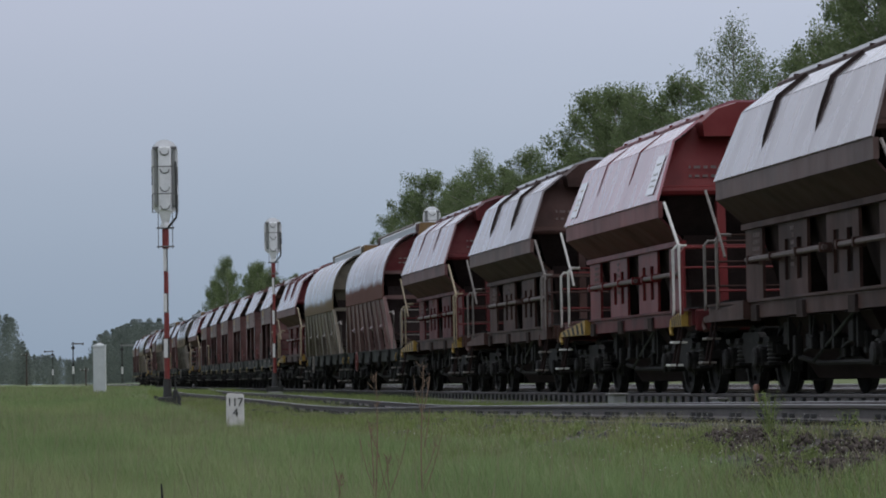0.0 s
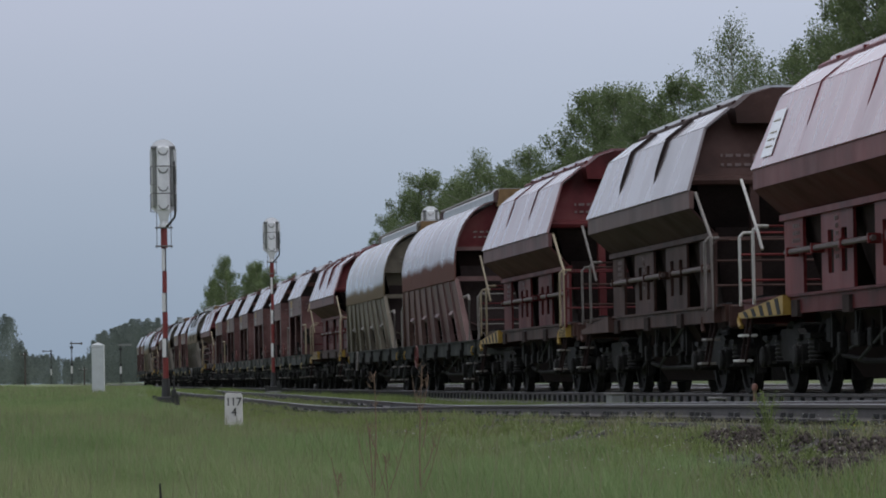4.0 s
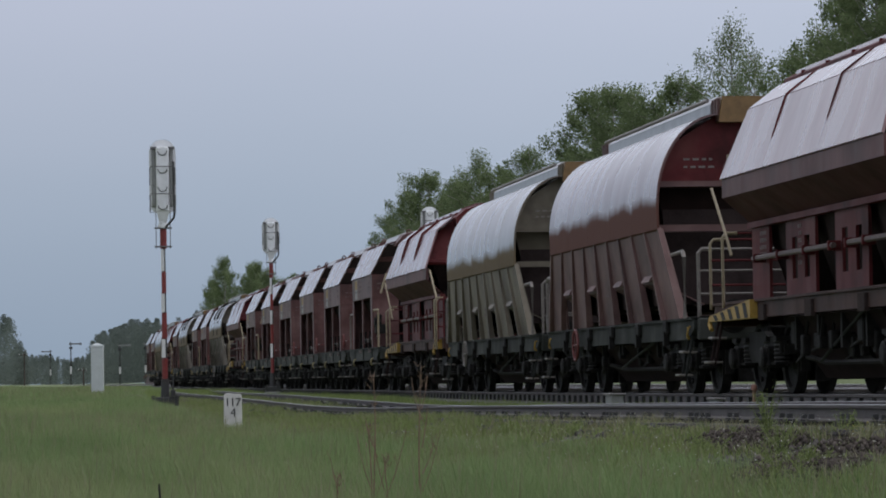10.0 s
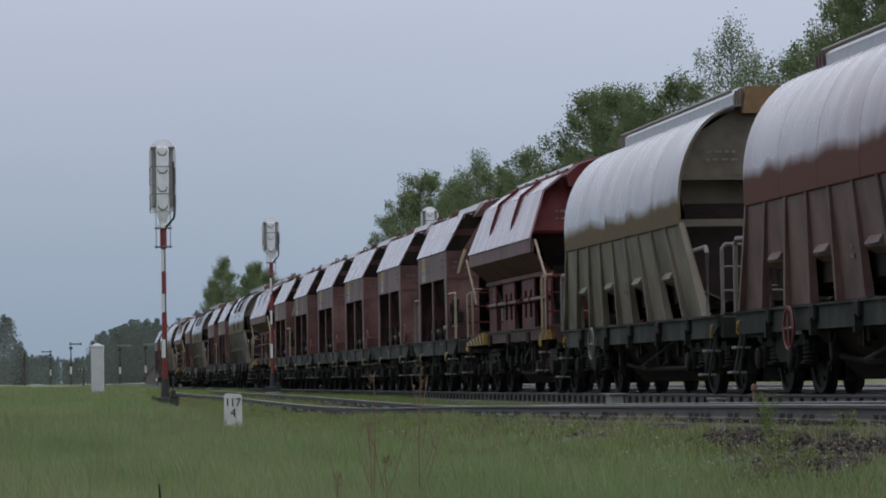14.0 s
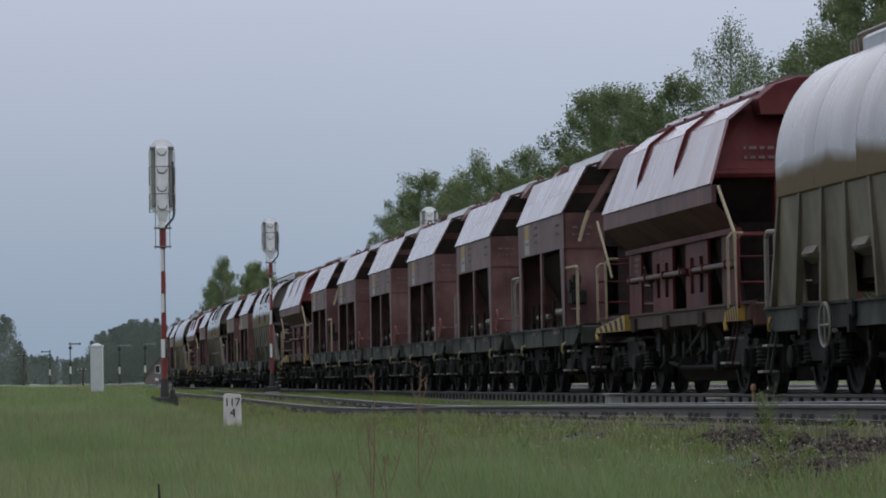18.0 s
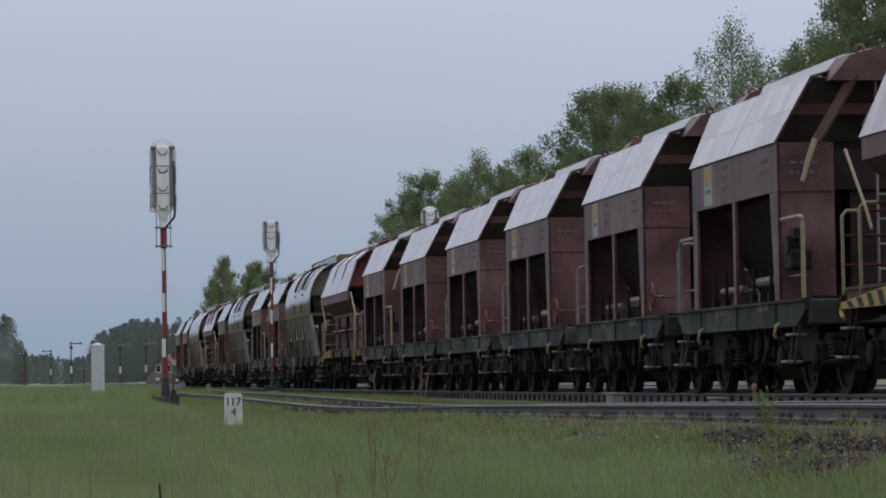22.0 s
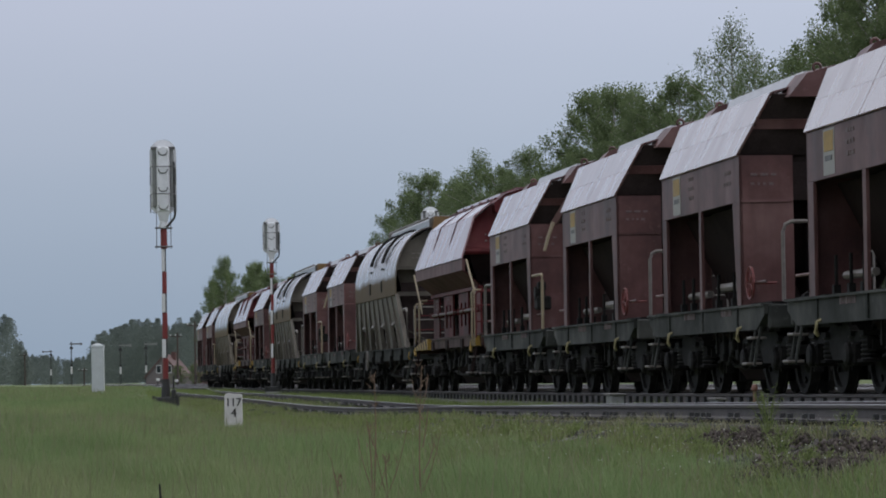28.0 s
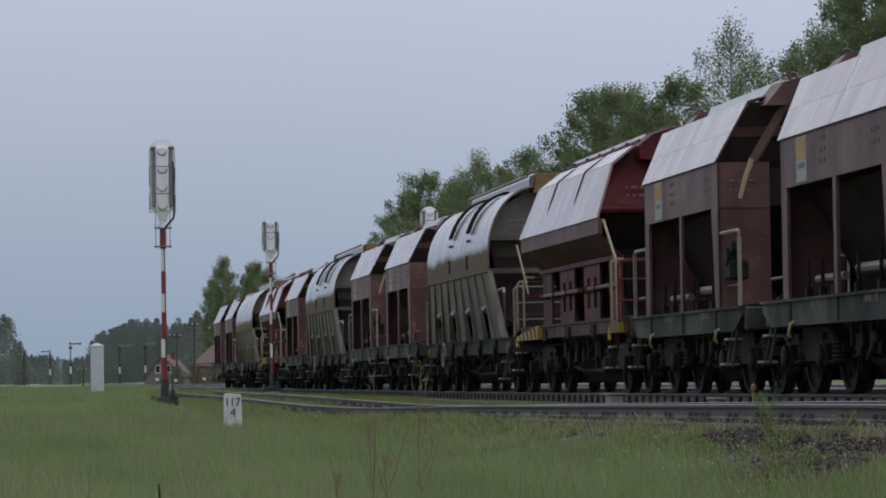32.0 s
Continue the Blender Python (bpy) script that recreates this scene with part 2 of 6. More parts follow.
M["bark"] = plain("birch_bark", (0.30, 0.29, 0.27), 0.9, 0.0, 0.5, 4.0, 0.01)
M["pine_bark"] = plain("dark_bark", (0.07, 0.055, 0.045), 0.9, 0.0, 0.4, 4.0, 0.01)
# clay red greyed and lightened: the haze before the houses is coloured in
M["roof_tile"] = plain("hazed_clay_tiles", (0.14, 0.085, 0.08), 0.8, 0.0, 0.3, 2.0, 0.01)
M["render_wall"] = plain("pale_rendered_wall", (0.17, 0.15, 0.145), 0.85, 0.0, 0.12, 1.5, 0.003)
M["brick_wall"] = plain("red_brick_wall", (0.13, 0.07, 0.06), 0.85, 0.0, 0.25, 4.0, 0.004)
M["glass"] = plain("dark_window_glass", (0.03, 0.035, 0.04), 0.12, 0.0, 0.1, 2.0, 0.0005)
M["peg"] = plain("orange_peg_paint", (0.23, 0.105, 0.075), 0.5, 0.0, 0.2, 12.0)
M["stalk"] = plain("dry_brown_stalk", (0.19, 0.125, 0.085), 0.8, 0.0, 0.4, 20.0)
M["flower"] = plain("white_petals", (0.62, 0.62, 0.55), 0.7, 0.0, 0.1, 9.0)
M["yflower"] = plain("yellow_petals", (0.60, 0.47, 0.05), 0.7, 0.0, 0.1, 9.0)


def leaf_mat(name, a, b, translucent=0.25, dry=None):
    m, nt, bs = node_mat(name)
    geo = nt.nodes.new("ShaderNodeNewGeometry")
    n = noise_node(nt, 0.35, 3)
    c = ramp_node(nt, geo.outputs["Random Per Island"], [(0.0, a), (1.0, b)]).outputs["Color"]
    if dry:
        p = noise_node(nt, 0.8, 5, (1.0, 0.12, 1.0), False, 0.65)
        c = mix_node(nt, ramp_node(nt, p.outputs["Fac"], [(0.46, (0, 0, 0)), (0.72, (0.42, 0.42, 0.42))]).outputs["Color"], c, dry)
        lush = noise_node(nt, 0.9, 4, (1.0, 0.3, 1.0), False, 0.6)
        c = mix_node(nt, ramp_node(nt, lush.outputs["Fac"], [(0.46, (0, 0, 0)), (0.70, (0.42, 0.42, 0.42))]).outputs["Color"], c, tuple(0.62 * v for v in a))
    else:
        c = mix_node(nt, n.outputs["Fac"], c, tuple(0.6 * v for v in a), 'MIX')
    nt.links.new(c, bs.inputs["Base Color"])
    bs.inputs["Roughness"].default_value = 0.6
    bs.inputs["Specular IOR Level"].default_value = 0.1
    tr = nt.nodes.new("ShaderNodeBsdfTranslucent")
    nt.links.new(c, tr.inputs["Color"])
    mx = nt.nodes.new("ShaderNodeMixShader")
    mx.inputs[0].default_value = translucent
    nt.links.new(bs.outputs[0], mx.inputs[1])
    nt.links.new(tr.outputs[0], mx.inputs[2])
    nt.links.new(mx.outputs[0], nt.nodes["Material Output"].inputs["Surface"])
    return m


# leaf colour raised above real foliage, so the air's haze is in it
M["hazed_birch_leaf"] = leaf_mat("hazed_birch_leaves", (0.158, 0.212, 0.102), (0.264, 0.320, 0.158), 0.45)
# distance haze is put into this colour: needles greyed and lightened
M["hazed_pine_leaf"] = leaf_mat("hazed_pine_needles", (0.20, 0.24, 0.215), (0.24, 0.28, 0.25), 0.5)
M["grass"] = leaf_mat("meadow_grass_blades", (0.148, 0.226, 0.088), (0.272, 0.345, 0.160), 0.35, (0.345, 0.325, 0.185))
M["dry_grass"] = leaf_mat("dry_seeding_grass", (0.24, 0.24, 0.14), (0.36, 0.34, 0.22))
M["weed"] = leaf_mat("fresh_green_weeds", (0.19, 0.255, 0.085), (0.33, 0.39, 0.15))


def gravel_mat(name, base, scale=22.0):
    m, nt, b = node_mat(name)
    tc = nt.nodes.new("ShaderNodeTexCoord")
    v = nt.nodes.new("ShaderNodeTexVoronoi")
    v.inputs["Scale"].default_value = scale
    nt.links.new(tc.outputs["Object"], v.inputs["Vector"])
    c = mix_node(nt, 0.55, base, v.outputs["Color"], 'MULTIPLY')
    big = noise_node(nt, 0.7, 4)
    c = mix_node(nt, ramp_node(nt, big.outputs["Fac"], [(0.4, (0, 0, 0)), (0.7, (0.6, 0.6, 0.6))]).outputs["Color"], c, tuple(0.5 * x for x in base))
    nt.links.new(c, b.inputs["Base Color"])
    b.inputs["Roughness"].default_value = 0.75
    bump(nt, b, v.outputs["Distance"], 0.9, 0.03)
    return m


M["ballast"] = gravel_mat("grey_track_ballast", (0.15, 0.14, 0.132))


def weedy_mat():
    """Old ballast, half grown over with moss."""
    m = gravel_mat("mossy_siding_ballast", (0.17, 0.158, 0.145), 26.0)
    nt = m.node_tree
    b = nt.nodes["Principled BSDF"]
    old = b.inputs["Base Color"].links[0].from_socket
    p = noise_node(nt, 1.6, 6, (1, 0.35, 1), False)
    fac = ramp_node(nt, p.outputs["Fac"], [(0.42, (0, 0, 0)), (0.6, (0.85, 0.85, 0.85))]).outputs["Color"]
    nt.links.new(mix_node(nt, fac, old, (0.105, 0.125, 0.055)), b.inputs["Base Color"])
    return m


def stone_mat(name, lo, hi):
    """Broken stones, each of its own grey."""
    m, nt, b = node_mat(name)
    geo = nt.nodes.new("ShaderNodeNewGeometry")
    fine = noise_node(nt, 30.0, 4)
    mid = tuple(0.65 * a + 0.35 * c for a, c in zip(lo, hi))
    c = ramp_node(nt, geo.outputs["Random Per Island"], [(0.0, lo), (0.7, mid), (1.0, hi)]).outputs["Color"]
    c = mix_node(nt, fine.outputs["Fac"], c, lo)
    nt.links.new(c, b.inputs["Base Color"])
    b.inputs["Roughness"].default_value, b.inputs["Specular IOR Level"].default_value = 0.8, 0.12
    bump(nt, b, fine.outputs["Fac"], 0.5, 0.004)
    return m


M["stone_grey"] = stone_mat("dusty_grey_stone", (0.07, 0.064, 0.06), (0.24, 0.225, 0.205))
M["weedy_ballast"] = weedy_mat()
M["pebble"] = stone_mat("dark_basalt_stone", (0.042, 0.034, 0.030), (0.20, 0.17, 0.148))


def ground_mat():
    m, nt, b = node_mat("meadow_soil_and_turf")
    n = noise_node(nt, 0.25, 6, (1, 1, 1), False)
    f = noise_node(nt, 9.0, 6, (1, 1, 1), False)
    c = ramp_node(nt, n.outputs["Fac"], [(0.3, (0.10, 0.14, 0.05)), (0.5, (0.14, 0.18, 0.07)), (0.7, (0.19, 0.20, 0.10))]).outputs["Color"]
    c = mix_node(nt, ramp_node(nt, f.outputs["Fac"], [(0.35, (0, 0, 0)), (0.7, (0.6, 0.6, 0.6))]).outputs["Color"], c, (0.08, 0.10, 0.04))
    nt.links.new(c, b.inputs["Base Color"])
    b.inputs["Roughness"].default_value = 0.9
    bump(nt, b, f.outputs["Fac"], 0.8, 0.05)
    return m


M["ground"] = ground_mat()


# ---- mesh helpers ----
def part(name, bm, material, parent=None, label="", smooth=False):
    """Links a bmesh as one mesh object, under a thing or a part."""
    bmesh.ops.recalc_face_normals(bm, faces=bm.faces)
    me = bpy.data.meshes.new(name)
    bm.to_mesh(me)
    bm.free()
    me.materials.append(material)
    if smooth:
        me.polygons.foreach_set("use_smooth", [True] * len(me.polygons))
        me.set_sharp_from_angle(angle=radians(38))
    ob = new(name, me)
    ob.parent = parent
    if label:
        tagged(ob, label)
    return ob


def share(name, me, parent, m=None, label=""):
    """Another object on a mesh that is already built."""
    ob = new(name, me)
    ob.parent = parent
    if m is not None:
        ob.matrix_basis = m
    if label:
        tagged(ob, label)
    return ob


def thing(name, m, label, category, group="", kind=""):
    ob = new(name)
    ob.empty_display_size = 0.2
    ob.matrix_basis = m
    return tagged(ob, label, category, group, kind)


def hexa(bm, p):
    """A solid from eight corners: four below, four above, in the same turn."""
    v = [bm.verts.new(q) for q in p]
    for f in ((0, 3, 2, 1), (4, 5, 6, 7), (0, 1, 5, 4), (1, 2, 6, 5), (2, 3, 7, 6), (3, 0, 4, 7)):
        bm.faces.new([v[i] for i in f])


def box(bm, x0, x1, y0, y1, z0, z1, bevel=0.0):
    if bevel:
        t = bmesh.new()
        box(t, x0, x1, y0, y1, z0, z1)
        bmesh.ops.bevel(t, geom=list(t.edges), offset=bevel, segments=1, affect='EDGES')
        absorb(bm, t)
        return
    hexa(bm, [(x0, y0, z0), (x1, y0, z0), (x1, y1, z0), (x0, y1, z0), (x0, y0, z1), (x1, y0, z1), (x1, y1, z1), (x0, y1, z1)])


def absorb(bm, other):
    m = {}
    for v in other.verts:
        m[v] = bm.verts.new(v.co)
    for f in other.faces:
        bm.faces.new([m[v] for v in f.verts])
    other.free()


def prism(bm, pts, a, b):
    """A polygon's points, given as functions of one end: pts(a) and pts(b) are two loops, joined and capped."""
    la, lb = [bm.verts.new(p) for p in a], [bm.verts.new(p) for p in b]
    n = len(la)
    for i in range(n):
        bm.faces.new((la[i], la[(i + 1) % n], lb[(i + 1) % n], lb[i]))
    bm.faces.new(la[::-1])
    bm.faces.new(lb)


def slab_y(bm, outline, y0, y1):
    """A solid with an (x, z) outline from y0 to y1."""
    prism(bm, None, [(x, y0, z) for x, z in outline], [(x, y1, z) for x, z in outline])


def slab_x(bm, outline, x0, x1):
    """A solid with a (y, z) outline from x0 to x1."""
    prism(bm, None, [(x0, y, z) for y, z in outline], [(x1, y, z) for y, z in outline])


def plate(bm, quad, t):
    """A quad thickened by t along its normal."""
    q = [Vector(p) for p in quad]
    n = (q[1] - q[0]).cross(q[2] - q[0]).normalized() * t
    hexa(bm, q + [p + n for p in q])


def tube(bm, pts, r, n=7, r_end=None):
    pts = [Vector(p) for p in pts]
    rings = []
    for i, p in enumerate(pts):
        d = (pts[min(i + 1, len(pts) - 1)] - pts[max(i - 1, 0)]).normalized()
        u = d.cross(Vector((0, 0, 1)))
        if u.length < 0.05:
            u = d.cross(Vector((0, 1, 0)))
        u.normalize()
        w = d.cross(u)
        rr = r if r_end is None else r + (r_end - r) * i / (len(pts) - 1)
        rings.append([bm.verts.new(p + rr * (math.cos(2 * math.pi * k / n) * u + math.sin(2 * math.pi * k / n) * w)) for k in range(n)])
    for a, b in zip(rings, rings[1:]):
        for k in range(n):
            bm.faces.new((a[k], a[(k + 1) % n], b[(k + 1) % n], b[k]))
    bm.faces.new(rings[0][::-1])
    bm.faces.new(rings[-1])


def ring(bm, c, r, thick, axis='x', n=16, m=5):
    """A torus round c."""
    loops = []
    for i in range(n):
        a = 2 * math.pi * i / n
        loop = []
        for j in range(m):
            b = 2 * math.pi * j / m
            rad, h = r + thick * math.cos(b), thick * math.sin(b)
            p = {'x': (h, rad * math.cos(a), rad * math.sin(a)), 'y': (rad * math.cos(a), h, rad * math.sin(a)), 'z': (rad * math.cos(a), rad * math.sin(a), h)}[axis]
            loop.append(bm.verts.new(Vector(c) + Vector(p)))
        loops.append(loop)
    for i in range(n):
        a, b = loops[i], loops[(i + 1) % n]
        for j in range(m):
            bm.faces.new((a[j], a[(j + 1) % m], b[(j + 1) % m], b[j]))


def lathe_x(bm, c, profile, n=20):
    """Turns a profile of (x, radius) about the x axis through c."""
    loops = [[bm.verts.new((c[0] + x, c[1] + r * math.cos(2 * math.pi * k / n), c[2] + r * math.sin(2 * math.pi * k / n))) for k in range(n)] for x, r in profile]
    for a, b in zip(loops, loops[1:]):
        for k in range(n):
            bm.faces.new((a[k], a[(k + 1) % n], b[(k + 1) % n], b[k]))
    bm.faces.new(loops[0][::-1])
    bm.faces.new(loops[-1])


def smooth_line(nodes, soft=1.0):
    ys, zs = [n[0] for n in nodes], [n[1] for n in nodes]
    grid = np.arange(-450.0, 4600.0, 0.5)
    table = (sum(np.interp(grid + d * soft, ys, zs) for d in (-6, -3, 0, 3, 6)) / 5).tolist()
    last = len(table) - 2

    def at(y):
        u = (y + 450.0) * 2.0
        i = min(last, max(0, int(u)))
        return table[i] + (table[i + 1] - table[i]) * (u - i)
    return at


# ---- the lie of the land: heights of the rail heads and of the meadow ----
main_rail = smooth_line([(-200, 1.06), (0, 1.05), (36, 1.04), (60, 0.995), (90, 0.983), (200, 0.98), (280, 1.03), (400, 1.06), (2500, 1.06)])
side_rail = smooth_line([(-60, 1.20), (0, 1.19), (16.4, 1.138), (22, 1.10), (25, 1.079), (30.6, 1.040), (34, 1.017), (38, 0.966), (42, 0.943), (47, 0.922), (52, 0.93), (61, 0.956), (66, 0.968), (71, 0.984), (120, 1.0), (190, 0.985)], 0.5)
meadow = smooth_line([(-100, 0.70), (0, 0.72), (14, 0.70), (25, 0.69), (36, 0.71), (60, 0.85), (100, 0.97), (150, 1.03), (300, 1.05), (600, 1.05), (2500, 1.0)])
MAIN_X, BACK_X = 10.5, (15.3, 20.2)


def side_x(y):
    return 4.95 + 0.00038 * max(0.0, y - 70.0) ** 2


def ease(t):
    t = min(1.0, max(0.0, t))
    return t * t * (3 - 2 * t)


def ground_z(x, y):
    g = meadow(y) + 0.05 * noise.noise((x * 0.35, y * 0.22, 0.0)) + 0.02 * noise.noise((x * 1.1, y * 0.9, 3.0))
    g += 0.06 * ease((1.5 - x) / 2.5) * ease((y - 40) / 40)
    # beds of the tracks, with shoulders that fall to the meadow
    if y < 190:
        d = abs(x - side_x(y))
        bed = side_rail(y) - 0.24
        bed += max(0.0, g - 0.08 - bed) * ease((y - 85) / 30)
        k = ease((3.0 - d) / 1.5)
        g = g * (1 - k) + bed * k
        if x > side_x(y):
            between = min(side_rail(y), main_rail(y)) - 0.36 + 0.22 * ease((y - 26) / 14)
            k2 = ease((x - side_x(y) - 1.2) / 1.0)
            g = g * (1 - k2) + between * k2
    if x > 6.5:
        d = abs(x - MAIN_X)
        k = ease((3.0 - d) / 1.2)
        g = g * (1 - k) + (main_rail(y) - 0.30) * k
    if x > 12.5:
        far = main_rail(y) - 0.36
        k = ease((x - 12.5) / 1.0) * (1 - ease((x - 23.0) / 4.0))
        g = g * (1 - k) + far * k
    if x > 23.0:
        # low grassy bank at the foot of the wood
        g += 1.5 * ease((x - 23.0) / 6.0) * ease((y - 20) / 30) * (1 - ease((y - 320) / 60))
    return g


def build_ground():
    xs = [-3000, -900, -300, -120, -60, -35, -20] + list(np.arange(-12, 1.9, 0.5)) + list(np.arange(2, 5.9, 0.125)) + list(np.arange(6, 24.1, 0.5)) + [26, 30, 36, 45, 60, 90, 150, 400, 1200, 3000]
    ys = [-400, -120, -40, -10] + list(np.arange(0, 9, 1.0)) + list(np.arange(9, 26, 0.25)) + list(np.arange(26, 60, 0.6)) + list(np.arange(60, 140, 2.0)) + list(np.arange(140, 340, 6.0)) + [350, 400, 500, 700, 1000, 1500, 2200, 3200, 4500]
    bm = bmesh.new()
    rows = [[bm.verts.new((x, y, ground_z(x, y))) for x in xs] for y in ys]
    for a, b in zip(rows, rows[1:]):
        for i in range(len(xs) - 1):
            bm.faces.new((a[i], a[i + 1], b[i + 1], b[i]))
    ob = part("ground", bm, M["ground"], None, "", True)
    tagged(ob, "flat green meadow ground beside the railway", "ground", kind="structure")


build_ground()


def strip(name, centre, z_of, half, y0, y1, step, mat, label, category, drop=0.275):
    """A raised bed of stones that follows a track."""
    bm = bmesh.new()
    prof = [(-half - 0.45, -0.16), (-half, 0.0), (-half * 0.4, -0.015), (half * 0.4, -0.015), (half, 0.0), (half + 0.45, -0.16)]
    loops, y = [], y0
    while y <= y1:
        loops.append([bm.verts.new((centre(y) + px, y, z_of(y) - drop + pz + 0.012 * noise.noise((px * 3, y * 1.7, 5)))) for px, pz in prof])
        y += step
    for a, b in zip(loops, loops[1:]):
        for i in range(len(prof) - 1):
            bm.faces.new((a[i], a[i + 1], b[i + 1], b[i]))
    ob = part(name, bm, mat, None, "", True)
    return tagged(ob, label, category, kind="structure")


strip("ballast_bed_main", lambda y: MAIN_X, main_rail, 1.75, 0, 420, 0.8, M["ballast"], "grey stone ballast under the main track", "ballast", 0.315)
strip("ballast_bed_siding", side_x, side_rail, 1.3, 0, 186, 0.8, M["weedy_ballast"], "weedy mossy dark ballast under the siding", "ballast", 0.17)
for bx in BACK_X:
    strip("ballast_bed_back", lambda y, c=bx: c, main_rail, 1.75, 20, 420, 2.0, M["ballast"], "grey stone ballast under the back track", "ballast")

RAIL = [(-0.07, -0.16), (0.07, -0.16), (0.07, -0.148), (0.012, -0.125), (0.010, -0.045), (0.034, -0.035), (0.036, -0.006), (0.026, -0.004),
        (-0.026, -0.004), (-0.036, -0.006), (-0.034, -0.035), (-0.010, -0.045), (-0.012, -0.125), (-0.07, -0.148)]
HEAD = [(-0.030, -0.005), (0.030, -0.005), (0.026, 0.0), (-0.026, 0.0)]


def sweep(prof, centre, z_of, y0, y1, step):
    bm = bmesh.new()
    loops = []
    for y in np.arange(y0, y1 + step * 0.5, step):
        loops.append([bm.verts.new((centre(y) + px, y, z_of(y) + pz)) for px, pz in prof])
    n = len(prof)
    for a, b in zip(loops, loops[1:]):
        for i in range(n):
            bm.faces.new((a[i], a[(i + 1) % n], b[(i + 1) % n], b[i]))
    return bm


def track(name, label, centre, z_of, y0, y1, step, light=1.0, worn=1.0):
    tr = thing(name, Matrix(), label, "railway track", kind="structure")
    for side in (-0.75, 0.75):
        r = part("rail", sweep([(px, pz * light) for px, pz in RAIL], lambda y: centre(y) + side, z_of, y0, y1, step), M["rail_side"], tr, "rusty steel rail")
        part("rail_head", sweep([(px * worn, pz) for px, pz in HEAD], lambda y: centre(y) + side, z_of, y0, y1, step), M["rail_top"], r, "polished wet rail head")
    return tr


main_track = track("track_main", "busy main railway track on concrete sleepers", lambda y: MAIN_X, main_rail, 2, 900, 4.0)
side_track = track("track_siding", "sagging siding track with dark wooden sleepers", side_x, side_rail, 2, 182, 1.5, 0.55, 0.45)
back_tracks = [track("track_back", "railway track behind the train", lambda y, c=bx: c, main_rail, 20, 700, 8.0) for bx in BACK_X]


# ---- wagons: local x across, y along the train, z up from the rail head; -x faces the meadow ----
def wheelset_mesh():
    bm = bmesh.new()
    for s in (-1, 1):
        prof = [(s * 0.685, 0.40), (s * 0.69, 0.485), (s * 0.715, 0.49), (s * 0.72, 0.462), (s * 0.82, 0.455), (s * 0.82, 0.39), (s * 0.78, 0.37), (s * 0.76, 0.20), (s * 0.80, 0.12)]
        lathe_x(bm, (0, 0, 0), prof, 28)
    tube(bm, [(-1.05, 0, 0), (1.05, 0, 0)], 0.08, 8)
    for k in range(3):
        a = 2 * math.pi * k / 3
        for s in (-1, 1):
            box(bm, s * 0.79 - 0.012, s * 0.79 + 0.012, 0.28 * math.cos(a) - 0.03, 0.28 * math.cos(a) + 0.03, 0.28 * math.sin(a) - 0.03, 0.28 * math.sin(a) + 0.03)
    return bm


def spring_bm(y, x):
    bm = bmesh.new()
    for k in range(6):
        ring(bm, (x, y, 0.40 + 0.052 * k), 0.085, 0.019, 'z', 9, 4)
    return bm


SHARED = {}


def bogie(parent, yc):
    """A two-axle bogie: each sub-assembly is a part of the wagon."""
    if not SHARED:
        for key, bm in (("wheelset", wheelset_mesh()), ("spring", spring_bm(0, 0))):
            ob = part(key, bm, M["grime"] if key == "wheelset" else M["spring"], None, "", key == "spring")
            SHARED[key] = ob.data
            bpy.data.objects.remove(ob)
        bm = bmesh.new()
        outline = [(-1.30, 0.52), (-1.30, 0.66), (-0.55, 0.74), (-0.42, 0.80), (0.42, 0.80), (0.55, 0.74), (1.30, 0.66), (1.30, 0.52), (0.50, 0.52), (0.34, 0.40), (-0.34, 0.40), (-0.50, 0.52)]
        slab_x(bm, outline, -0.05, 0.05)
        for y in (-0.9, 0.9):
            box(bm, -0.16, 0.10, y - 0.15, y + 0.15, 0.33, 0.60, 0.03)
            lathe_x(bm, (-0.17, y, 0.46), [(0.02, 0.14), (-0.03, 0.14), (-0.05, 0.10)], 12)
            box(bm, -0.11, 0.11, y - 0.42, y + 0.42, 0.37, 0.405)
            box(bm, -0.10, 0.10, y - 0.42, y - 0.16, 0.67, 0.73)
            box(bm, -0.10, 0.10, y + 0.16, y + 0.42, 0.67, 0.73)
        ob = part("side_frame", bm, M["grime"])
        SHARED["side_frame"] = ob.data
        bpy.data.objects.remove(ob)
        bm = bmesh.new()
        box(bm, -0.95, 0.95, -0.22, 0.22, 0.55, 0.88, 0.03)
        box(bm, -1.0, 1.0, -1.36, -1.27, 0.50, 0.62)
        box(bm, -1.0, 1.0, 1.27, 1.36, 0.50, 0.62)
        for s in (-0.75, 0.75):
            for y in (-1.42, -0.40, 0.40, 1.42):
                box(bm, s - 0.06, s + 0.06, y - 0.03, y + 0.03, 0.28, 0.62)
        # brake beams and rods across the inside of the bogie
        for y in (-1.42, -0.36, 0.36, 1.42):
            box(bm, -0.62, 0.62, y - 0.05, y + 0.05, 0.17, 0.42)
        box(bm, -0.16, 0.16, -1.36, 1.36, 0.19, 0.60)
        ob = part("bolster", bm, M["grime"])
        SHARED["bolster"] = ob.data
        bpy.data.objects.remove(ob)
    share("bolster", SHARED["bolster"], parent, pose(0, yc, 0))
    for s in (-1, 1):
        f = share("side_frame", SHARED["side_frame"], parent, pose(s * 1.0, yc, 0, 0, 0, 0 if s < 0 else 180))
        for y in (-1.19, -0.61, 0.61, 1.19):
            share("coil_spring", SHARED["spring"], f, pose(0, y, 0), "worn steel coil spring" if s < 0 else "")
    for y in (-0.9, 0.9):
        share("wheelset", SHARED["wheelset"], parent, pose(0, yc + y, 0.46))


